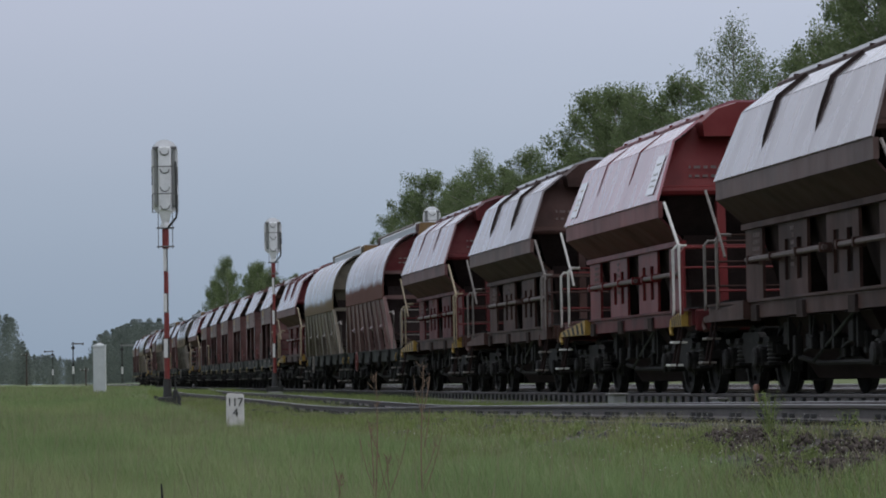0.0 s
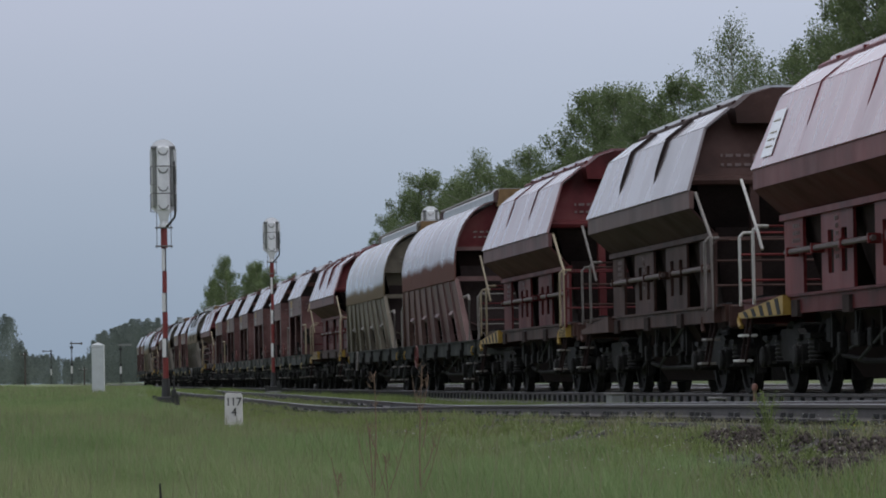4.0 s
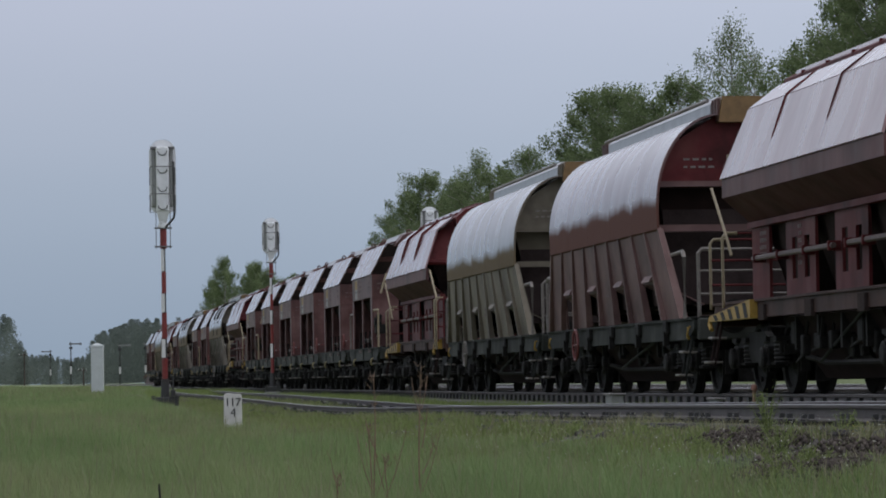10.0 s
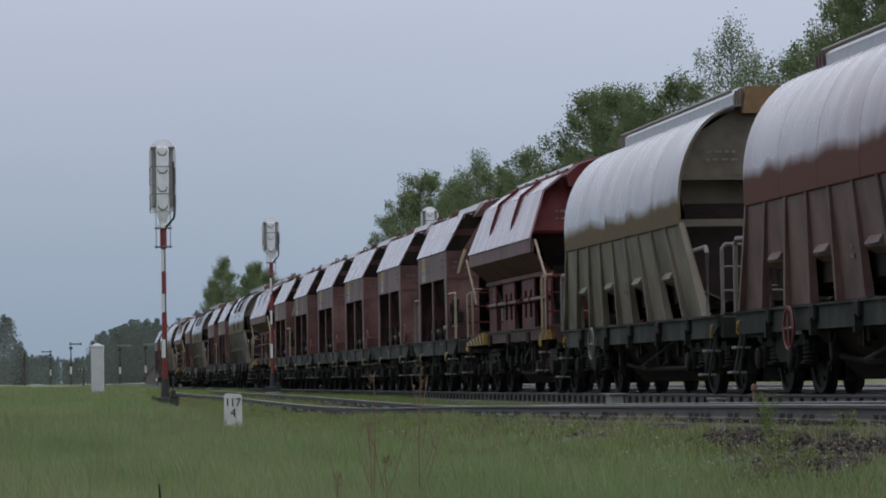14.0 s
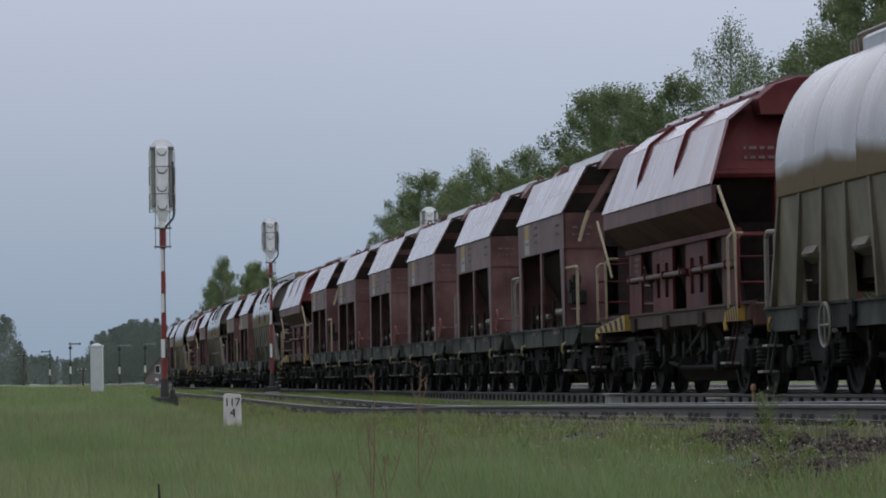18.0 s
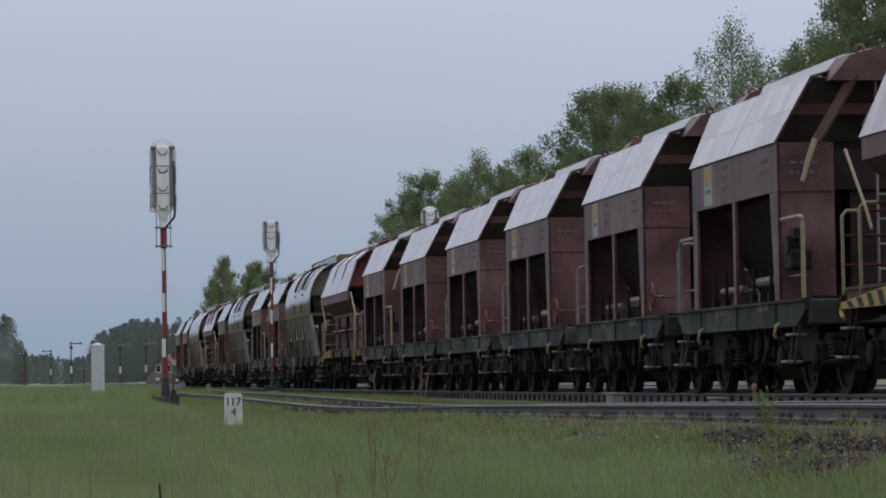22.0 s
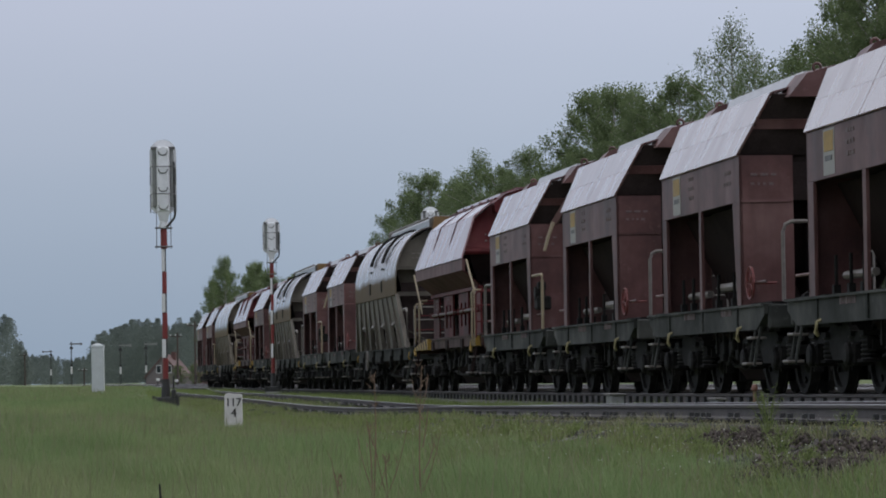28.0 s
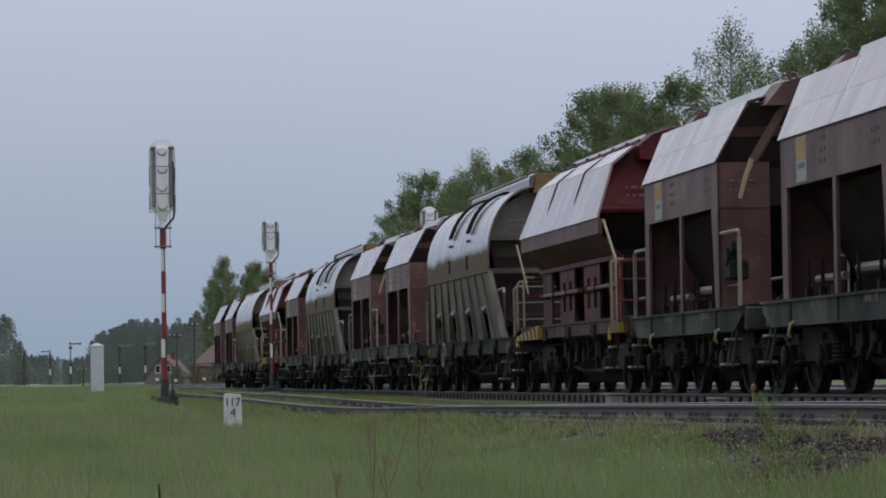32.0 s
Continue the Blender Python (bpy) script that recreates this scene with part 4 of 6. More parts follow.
def wagon_b(m, pal, clamps, label):
    """Hopper wagon with a round roof skirt and ribbed, inward-leaning walls, 14.2 m long."""
    w = thing("hopper_wagon", m, label, "railway wagon", "wagons of the goods train")
    body, roof = M[pal], M["brown_skirt" if pal == "brown" else pal + "_roof"]
    half, L = 7.1, 4.92
    running_gear(w, half, 4.75, M["frame"], 1.06, 0.29, 1.25, 0.5)
    n = 12
    arc = [(1.50, 2.365), (1.505, 2.72)] + [(0.55 + 0.955 * math.cos(a), 2.72 + 1.30 * math.sin(a)) for a in np.linspace(0.12, math.pi / 2 - 0.05, n)]
    for s in (-1, 1):
        for k in range(5):
            y0, y1 = -L + k * 2 * L / 5, -L + (k + 1) * 2 * L / 5 - (0.012 if k < 4 else 0)
            bm = bmesh.new()
            loops = []
            for y in (y0, y1):
                loops.append(([bm.verts.new((s * x, y, z)) for x, z in arc], [bm.verts.new((s * (x - 0.035), y, z - 0.02)) for x, z in arc]))
            for (oa, ia), (ob_, ib) in [loops]:
                for i in range(len(arc) - 1):
                    bm.faces.new((oa[i], oa[i + 1], ob_[i + 1], ob_[i]))
                    bm.faces.new((ia[i], ib[i], ib[i + 1], ia[i + 1]))
                    bm.faces.new((oa[i], ia[i], ia[i + 1], oa[i + 1]))
                    bm.faces.new((ob_[i], ob_[i + 1], ib[i + 1], ib[i]))
                bm.faces.new((oa[0], ob_[0], ib[0], ia[0]))
                bm.faces.new((oa[-1], ia[-1], ib[-1], ob_[-1]))
            sh = part("roof_shell", bm, roof, w, "wet rounded roof sheet", True)
        # wall: panels between leaning ribs
        f = lambda u, z: Vector((s * (1.44 - 0.16 * (2.40 - z) / 1.34), (4.86 + 1.0 * (2.40 - z) / 1.34) * u, z))
        us = [-1 + 2 * k / 9 for k in range(10)]
        for k in range(9):
            low = 1.07 if k % 2 == 0 else 1.62
            bm = bmesh.new()
            q = [f(us[k], low), f(us[k + 1], low), f(us[k + 1], 2.41), f(us[k], 2.41)]
            plate(bm, q if s < 0 else q[::-1], -0.03)
            part("wall_panel", bm, body, w)
            if k % 2:
                bm = bmesh.new()
                a, b = f(us[k], 1.62), f(us[k + 1], 1.62)
                c, d = f(us[k + 1], 1.30), f(us[k], 1.30)
                c.x, d.x = s * 0.72, s * 0.72
                plate(bm, [a, b, c, d], 0.02)
                part("outlet_chute", bm, body, w, "slanting outlet chute")
                bm = bmesh.new()
                a, b = f(us[k] * 0.75 + us[k + 1] * 0.25, 1.66), f(us[k] * 0.25 + us[k + 1] * 0.75, 1.66)
                hexa(bm, [a, b, b + Vector((s * 0.10, 0, -0.02)), a + Vector((s * 0.10, 0, -0.02)), a + Vector((0, 0, 0.10)), b + Vector((0, 0, 0.10)), b + Vector((s * 0.02, 0, 0.10)), a + Vector((s * 0.02, 0, 0.10))])
                part("outlet_hood", bm, body, w)
        for u in us:
            bm = bmesh.new()
            a, b = f(u, 1.07), f(u, 2.40)
            t = Vector((0, 0.045, 0))
            o = Vector((s * 0.11, 0, 0))
            hexa(bm, [a - t, a + t, a + t + o, a - t + o, b - t, b + t, b + t + o * 0.5, b - t + o * 0.5])
            part("wall_rib", bm, body, w)
        bars(w, s * 1.40, -4.2, 2.1, 5, M["letter"], 'x', 0.11, 0.45, 0.05)
        bars(w, s * 1.385, -0.2, 1.85, 4, M["letter"], 'x', 0.11, 0.25, 0.05)
    bm = bmesh.new()
    q = [(-1.36, 1.3), (1.36, 1.3), (1.44, 2.7), (1.10, 3.6), (0.45, 3.95), (-0.45, 3.95), (-1.10, 3.6), (-1.44, 2.7)]
    q = [(x * 0.9, z) for x, z in q]
    slab_y(bm, q, -4.3, 4.3)
    part("hopper_core", bm, M["inside"], w)
    for s in (-1, 1):
        # recessed end: upper plate, cross beams, slanting lower plate
        bm = bmesh.new()
        q = [(-1.44, 3.05), (1.44, 3.05), (1.18, 3.62), (0.60, 3.99), (-0.60, 3.99), (-1.18, 3.62)]
        slab_y(bm, q, s * 4.68, s * 4.64)
        part("end_plate", bm, M["maroon"] if pal == "brown" else body, w)
        bm = bmesh.new()
        box(bm, -1.42, 1.42, min(s * 4.74, s * 4.40), max(s * 4.74, s * 4.40), 2.98, 3.06)
        box(bm, -1.40, 1.40, min(s * 4.62, s * 4.50), max(s * 4.62, s * 4.50), 2.34, 2.44)
        box(bm, -0.2, 0.2, min(s * 4.76, s * 4.66), max(s * 4.76, s * 4.66), 3.12, 3.20)
        part("end_beam", bm, body, w)
        bm = bmesh.new()
        plate(bm, [(-1.40, s * 4.42, 3.0), (1.40, s * 4.42, 3.0), (1.25, s * 4.2, 2.40), (-1.25, s * 4.2, 2.40)], 0.03)
        plate(bm, [(-1.25, s * 4.25, 2.38), (1.25, s * 4.25, 2.38), (0.85, s * 3.7, 1.2), (-0.85, s * 3.7, 1.2)], 0.03)
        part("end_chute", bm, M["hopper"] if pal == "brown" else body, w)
        for x in (-1, 1):
            bm = bmesh.new()
            plate(bm, [(x * 1.28, s * 5.82, 1.08), (x * 1.28, s * 4.3, 1.08), (x * 1.38, s * 4.3, 2.38), (x * 1.43, s * 4.86, 2.38)], 0.03)
            part("end_gusset", bm, body, w)
            bm = bmesh.new()
            tube(bm, [(x * 1.36, s * 5.3, 1.98), (x * 1.36, s * 6.05, 2.0), (x * 1.36, s * 6.15, 1.92), (x * 1.36, s * 6.15, 1.06)], 0.03, 7)
            part("handrail", bm, M["pipe"], w, "grey tubular corner handrail", True)
            steps(w, s * 6.1, x * 1.26, 0.86, M["pipe"])
            bm = bmesh.new()
            tube(bm, [(x * 1.27, s * 6.2, 0.96), (x * 1.33, s * 6.2, 0.93), (x * 1.34, s * 6.2, 0.83), (x * 1.31, s * 6.2 + 0.04, 0.78), (x * 1.33, s * 6.2 + 0.07, 0.81)], 0.018, 6)
            part("tow_hook", bm, M["yellow"], w, "small yellow rope hook", True)
        hoop_rail(w, s * 6.35, -1.2, 1.2, 1.06, 2.02, M["pipe"], 0.028, "grey tubular end handrail")
        bm = bmesh.new()
        for z in (1.4, 1.72):
            tube(bm, [(-1.2, s * 6.35, z), (1.2, s * 6.35, z)], 0.016, 6)
        part("guard_bar", bm, M["pipe"], w)
        bars(w, -1.05, s * 4.688, 3.36, 2, M["pipe"], 'y', 0.11, 0.5, 0.03)
        if pal == "brown":
            bm = bmesh.new()
            box(bm, -0.42, 0.02, s * 4.688 - 0.006, s * 4.688 + 0.006, 3.14, 3.44, 0.003)
            part("data_plate", bm, M["cream"], w, "yellowed blank data plate")
        # ridge hood with warning stripes
        bm = bmesh.new()
        slab_y(bm, [(-0.56, 3.90), (0.56, 3.90), (0.50, 4.27), (-0.50, 4.27)], s * 4.30, s * 4.86)
        hd = part("ridge_hood", bm, M["ochre"], w, "ochre ridge hood")
        bm = bmesh.new()
        for k in range(3):
            y = 4.36 + 0.17 * k
            slab_x(bm, [(s * y, 3.92), (s * (y + 0.08), 3.92), (s * (y + 0.16), 4.24), (s * (y + 0.08), 4.24)], -0.575, -0.535)
        part("stripes", bm, body, hd)
    bm = bmesh.new()
    slab_y(bm, [(-0.56, 3.96), (0.56, 3.96), (0.56, 4.20), (0.46, 4.31), (-0.46, 4.31), (-0.56, 4.20)], -4.28, 4.28)
    part("ridge_box", bm, M["galv"], w, "wet galvanised loading hatch box")
    bm = bmesh.new()
    tube(bm, [(-0.60, -4.3, 4.25), (-0.60, 4.3, 4.25)], 0.03, 6)
    part("hatch_bar", bm, M["pipe"], w)
    # handwheel and sill brackets on the side
    bm = bmesh.new()
    ring(bm, (-1.40, 3.0, 0.80), 0.25, 0.022, 'x', 18, 5)
    for a in range(4):
        tube(bm, [(-1.40, 3.0, 0.80), (-1.40, 3.0 + 0.25 * math.cos(a * 1.571), 0.80 + 0.25 * math.sin(a * 1.571))], 0.014, 5)
    part("handwheel", bm, M["wheel_red"] if pal == "brown" else M["pipe"], w, "spoked brake handwheel")
    for y in (-4.6, -2.4, -0.1, 2.0, 4.4):
        bm = bmesh.new()
        box(bm, -1.36, -1.28, y - 0.13, y + 0.13, 0.86, 1.06, 0.02)
        box(bm, -1.38, -1.30, y - 0.05, y + 0.05, 0.70, 0.90)
        part("sill_bracket", bm, M["grime"], w)
    if clamps:
        for y in (-1.9, 0.9):
            bm = bmesh.new()
            for dy in (-0.16, 0.16):
                pts = [(-(x + 0.04), y + dy, z + 0.04) for x, z in arc[4:]]
                tube(bm, pts, 0.028, 6)
            box(bm, -1.50, -1.42, y - 0.18, y + 0.18, 3.06, 3.10)
            part("roof_clamp", bm, M["grime"], w, "dark paired roof closing arms")
            bm = bmesh.new()
            box(bm, -1.53, -1.50, y - 0.06, y + 0.06, 2.50, 2.78)
            part("latch_plate", bm, M["black"], w)
    return w


def wagon_d(m, lever, label, handwheel=True):
    """Short hopper wagon with boxed sides and two open bays, 8.94 m long."""
    w = thing("hopper_wagon", m, label, "railway wagon", "wagons of the goods train")
    body, roof = M["oxide"], M["brown_roof"]
    half, L = 4.47, 2.62
    running_gear(w, half, 2.62, M["sole"], 1.13, 0.31, 1.33, 0.6)
    for s in (-1, 1):
        # roof panel in two lengths and two rows
        p = lambda u, y: (s * (1.41 - 0.39 * u), y * (1 + 0.13 * u), 3.05 + 0.78 * u)
        for u0, u1 in ((0.0, 0.49), (0.495, 1.0)):
            for y0, y1 in ((-L, -0.01), (0.01, L)):
                bm = bmesh.new()
                q = [p(u0, y0), p(u0, y1), p(u1, y1), p(u1, y0)]
                plate(bm, q if s < 0 else q[::-1], -0.03)
                part("roof_panel", bm, roof, w, "wet pale-shining roof panel")
        bm = bmesh.new()
        tube(bm, [p(0.495, -L), p(0.495, L)], 0.012, 5)
        part("panel_seam", bm, M["grime"], w)
        # side wall with two bays
        X0, X1 = (s * 1.36, s * 1.40)
        a, b = min(X0, X1), max(X0, X1)
        bm = bmesh.new()
        box(bm, a, b, -L, L, 2.47, 3.045)
        part("side_panel", bm, body, w, "rain-streaked brown upper side panel")
        for y0, y1 in ((-L, -2.17), (-0.13, 0.02), (2.32, L)):
            bm = bmesh.new()
            low = y1 - 0.2 if y0 == -L else y1
            slab_x(bm, [(y0, 1.14), (low, 1.14), (y1, 2.466), (y0, 2.466)], a, b)
            part("side_post", bm, body, w)
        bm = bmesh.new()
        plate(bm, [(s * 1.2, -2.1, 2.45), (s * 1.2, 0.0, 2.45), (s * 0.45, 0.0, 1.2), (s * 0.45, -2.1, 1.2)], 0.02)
        part("bay_chute", bm, M["hopper"], w, "rusty slanting chute, darkened for the shade inside the bay")
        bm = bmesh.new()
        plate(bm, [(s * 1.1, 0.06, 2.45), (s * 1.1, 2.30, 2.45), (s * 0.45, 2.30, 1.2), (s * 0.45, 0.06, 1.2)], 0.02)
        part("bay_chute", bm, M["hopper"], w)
        bm = bmesh.new()
        tube(bm, [(s * 1.18, -2.0, 1.42), (s * 1.18, -0.3, 1.42)], 0.06, 8)
        tube(bm, [(s * 1.18, 0.35, 1.36), (s * 1.18, 1.7, 1.36)], 0.05, 8)
        part("operating_shaft", bm, M["pipe"], w, "pale worn operating shaft")
        for y in (-1.5, -0.5, 0.6, 1.2, 1.9):
            bm = bmesh.new()
            tube(bm, [(s * 1.25, y, 1.14), (s * 1.25, y, 1.60)], 0.022, 6)
            box(bm, s * 1.25 - 0.04, s * 1.25 + 0.04, y - 0.05, y + 0.05, 1.14, 1.26)
            part("control_lever", bm, M["grime"], w)
        # end wall strips beside the recessed ends
        for e in (-1, 1):
            bm = bmesh.new()
            q = [(s * 1.40, 1.14), (s * 0.70, 1.14), (s * 0.70, 3.06), (s * 1.40, 3.06)]
            slab_y(bm, q, e * L, e * (L - 0.04))
            part("end_wall", bm, body, w)
            bm = bmesh.new()
            box(bm, min(s * 1.38, s * 0.72), max(s * 1.38, s * 0.72), min(e * L, e * (L + 0.02)), max(e * L, e * (L + 0.02)), 2.46, 2.49)
            part("wall_seam", bm, body, w)
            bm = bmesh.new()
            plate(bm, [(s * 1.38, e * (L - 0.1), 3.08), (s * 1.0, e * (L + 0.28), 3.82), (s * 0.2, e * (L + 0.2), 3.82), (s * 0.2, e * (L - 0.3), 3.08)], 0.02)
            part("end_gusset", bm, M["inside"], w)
            bm = bmesh.new()
            q = [(s * 1.22, e * (L + 0.04), 3.40), (s * 0.0, e * (L + 0.06), 3.40), (s * 0.0, e * (L + 0.10), 3.52), (s * 1.17, e * (L + 0.10), 3.52)]
            plate(bm, q, 0.03)
            part("end_beam", bm, body, w)
            bars(w, s * 0.95 - 0.35 if s > 0 else -1.25, e * (L + 0.008), 2.80, 2, M["letter"], 'y', 0.12, 0.36, 0.032)
            # corner handrails: along the side on the lever wagons, else a hoop across the platform
            bm = bmesh.new()
            if lever:
                tube(bm, [(s * 1.36, e * (L - 0.02), 2.12), (s * 1.36, e * (L + 1.0), 2.12), (s * 1.36, e * (L + 1.07), 2.09), (s * 1.36, e * (L + 1.1), 2.02), (s * 1.36, e * (L + 1.1), 1.13)], 0.027, 7)
            else:
                yh = e * (L + 1.12)
                tube(bm, [(s * 1.10, yh, 1.13), (s * 1.10, yh, 2.04), (s * 1.07, yh, 2.12), (s * 0.99, yh, 2.16), (s * 0.35, yh, 2.16)], 0.026, 7)
                tube(bm, [(s * 0.62, yh, 1.13), (s * 0.62, yh, 2.15)], 0.022, 6)
            part("handrail", bm, M["cream"] if lever and e < 0 else M["pipe"], w, "bent tubular corner handrail", True)
            bm = bmesh.new()
            tube(bm, [(s * 1.3, e * (L + 0.08), 1.42), (s * 1.3, e * (L + 1.05), 1.42)], 0.02, 6)
            part("guard_bar", bm, body, w)
            steps(w, e * 3.35, s * 1.32, 0.98, M["pipe"])
        bars(w, s * 1.404, 0.35, 2.92, 3, M["letter"], 'x', 0.13, 0.4, 0.05)
        bars(w, s * 1.404, -2.1, 2.85, 2, M["letter"], 'x', 0.14, 0.5, 0.05)
        # yellow and white company sticker, as plain shapes
        bm = bmesh.new()
        box(bm, s * 1.40 - 0.005, s * 1.40 + 0.005, 1.25, 1.78, 2.50, 3.03)
        st = part("sticker", bm, M["poster"], w, "faded white sticker with a yellow block")
        bm = bmesh.new()
        box(bm, s * 1.407 - 0.003, s * 1.407 + 0.003, 1.30, 1.73, 2.77, 3.00)
        part("sticker_block", bm, M["yellow"], st)
        bm = bmesh.new()
        box(bm, s * 1.408 - 0.003, s * 1.408 + 0.003, 1.36, 1.68, 2.66, 2.72)
        part("sticker_bars", bm, M["sig_grey"], st)
        for y in (-2.5, 2.15):
            bm = bmesh.new()
            tube(bm, [(s * 1.37, y, 0.87), (s * 1.43, y, 0.84), (s * 1.44, y, 0.74), (s * 1.41, y + 0.05, 0.69), (s * 1.43, y + 0.09, 0.73)], 0.022, 6)
            part("tow_hook", bm, M["hook"], w, "small cream rope hook", True)
        for y in (-2.3, -0.05, 2.3):
            bm = bmesh.new()
            box(bm, s * 1.39 - 0.012, s * 1.39 + 0.012, y - 0.04, y + 0.04, 0.84, 1.12)
            part("sill_rib", bm, M["frame"], w)
        bars(w, s * 1.386, 0.5, 1.02, 1, M["letter"], 'x', 0.1, 0.8, 0.09)
        bars(w, s * 1.386, -1.9, 1.02, 1, M["letter"], 'x', 0.1, 0.7, 0.09)
    bm = bmesh.new()
    q = [(-1.33, 2.5), (1.33, 2.5), (1.33, 3.05), (0.98, 3.75), (-0.98, 3.75), (-1.33, 3.05)]
    slab_y(bm, q, -L + 0.35, L - 0.35)
    box(bm, -0.4, 0.4, -2.2, 2.2, 0.9, 2.5)
    part("hopper_core", bm, M["inside"], w)
    for e in (-1, 1):
        bm = bmesh.new()
        plate(bm, [(-0.7, e * (L - 0.3), 3.1), (0.7, e * (L - 0.3), 3.1), (0.7, e * (L - 1.2), 1.2), (-0.7, e * (L - 1.2), 1.2)], 0.03)
        part("end_chute", bm, M["inside"], w)
        bm = bmesh.new()
        q = [(-0.85, 3.80), (0.85, 3.80), (0.60, 4.10), (0.25, 4.20), (-0.25, 4.20), (-0.60, 4.10)]
        prism(bm, None, [(x, e * 2.45, z) for x, z in q], [(x, e * 3.12, z - 0.03) for x, z in q])
        part("ridge_hood", bm, M["oxide"], w, "reddish-brown ridge end hood")
        bm = bmesh.new()
        ring(bm, (-0.45, e * 3.02, 4.15), 0.05, 0.02, 'y', 10, 5)
        part("lifting_eye", bm, M["oxide"], w)
        bm = bmesh.new()
        for z in (1.5, 1.8, 2.1, 2.4):
            tube(bm, [(-0.25, e * (L + 0.35), z), (0.25, e * (L + 0.35), z)], 0.015, 5)
        for x in (-0.25, 0.25):
            tube(bm, [(x, e * (L + 0.35), 1.15), (x, e * (L + 0.35), 3.8)], 0.018, 5)
        part("end_ladder", bm, M["pipe"], w, "narrow steel end ladder")
    bm = bmesh.new()
    slab_y(bm, [(-0.55, 3.95), (0.55, 3.95), (0.45, 4.17), (-0.45, 4.17)], -2.28, 2.28)
    part("ridge_cover", bm, M["galv"], w, "wet galvanised ridge cover")
    bm = bmesh.new()
    plate(bm, [(-1.01, -2.9, 3.835), (-1.01, 2.9, 3.835), (-0.55, 2.5, 3.97), (-0.55, -2.5, 3.97)], -0.02)
    plate(bm, [(1.01, 2.9, 3.835), (1.01, -2.9, 3.835), (0.55, -2.5, 3.97), (0.55, 2.5, 3.97)], -0.02)
    part("upper_roof", bm, roof, w)
    if handwheel:
        bm = bmesh.new()
        ring(bm, (-1.34, -L - 0.28, 1.42), 0.2, 0.02, 'x', 18, 5)
        for a in range(5):
            tube(bm, [(-1.34, -L - 0.28, 1.42), (-1.34, -L - 0.28 + 0.2 * math.cos(a * 1.257), 1.42 + 0.2 * math.sin(a * 1.257))], 0.013, 5)
        tube(bm, [(-1.34, -L - 0.28, 1.42), (-1.0, -L - 0.28, 1.42)], 0.02, 6)
        part("handwheel", bm, M["wheel_red"], w, "red spoked brake handwheel")
    else:
        bm = bmesh.new()
        box(bm, -1.36, -1.1, -L - 0.5, -L - 0.1, 1.5, 1.75, 0.03)
        tube(bm, [(-1.38, -L - 0.3, 1.8), (-1.2, -L - 0.3, 1.8)], 0.12, 12)
        box(bm, -1.34, -1.2, -L - 0.55, -L - 0.3, 1.85, 2.0, 0.02)
        part("gear_box", bm, M["grime"], w)
    if lever:
        bm = bmesh.new()
        plate(bm, [(-0.46, -3.02, 4.06), (-0.36, -3.10, 4.06), (-1.02, -3.22, 3.02), (-1.10, -3.16, 3.06)], 0.05)
        la = part("roof_lever", bm, M["dark"], w, "long slanting roof lever")
        bm = bmesh.new()
        tube(bm, [(-1.06, -3.19, 3.06), (-1.15, -3.20, 2.82), (-1.23, -3.21, 2.55)], 0.038, 6, 0.028)
        part("lever_tip", bm, M["cream"], la, "yellowed white lever tip")
    return w


SPEED = (3.58794, 0.0214791, -6.2645e-4, 1.54363e-5, -1.70815e-7)


def run(t):
    """How far the train has rolled towards the camera, in metres."""
    return sum(c * t ** (k + 1) for k, c in enumerate(SPEED))


def at_rest(y):
    return pose(MAIN_X, y, main_rail(y))


TRAIN = []


def add(w, y):
    TRAIN.append((w, y))
    w.matrix_basis = at_rest(y)
    return w


I4 = Matrix()
a1 = wagon_a(I4, "dark", 0.08, False, M["pipe"], "sooty brown bogie hopper wagon with bright wet roof")
add(a1, 39.4)
add(wagon_a(I4, "red", 0.046, True, M["white"], "freshly painted red hopper wagon with white stickers", True), 51.7)
add(copy_thing(a1, I4), 64.0)
a4 = wagon_a(I4, "maroon", 0.05, True, M["cream"], "faded maroon bogie hopper wagon with wet roof")
add(a4, 76.4)
b5 = wagon_b(I4, "brown", False, "brown hopper wagon with rounded roof and ribbed walls")
add(b5, 89.7)
b6 = wagon_b(I4, "olive", False, "olive-grey hopper wagon with rounded roof and ribbed walls")
add(b6, 103.8)
a7 = wagon_a(I4, "maroon", 0.08, True, M["cream"], "maroon bogie hopper wagon with dark roof gaps")
add(a7, 116.95)
d8 = wagon_d(I4, True, "brown box-sided hopper wagon with open bays and a roof lever", False)
add(d8, 127.95)
d9 = wagon_d(I4, False, "brown box-sided hopper wagon with open bays")
add(d9, 136.9)
for y in (145.88, 154.86, 163.84):
    add(copy_thing(d9, I4), y)
add(copy_thing(d8, I4), 172.8)
add(copy_thing(a4, I4), 183.3)
b15 = wagon_b(I4, "grey", True, "grey hopper wagon with rounded roof and closing arms")
add(b15, 196.5)
add(copy_thing(d9, I4), 208.4)
add(copy_thing(d8, I4), 217.4)
add(copy_thing(b15, I4), 229.2)
add(copy_thing(d9, I4), 240.9)
add(copy_thing(a7, I4), 251.3)
add(copy_thing(b6, I4), 264.6)
add(copy_thing(d8, I4), 276.3)
add(copy_thing(d9, I4), 285.3)


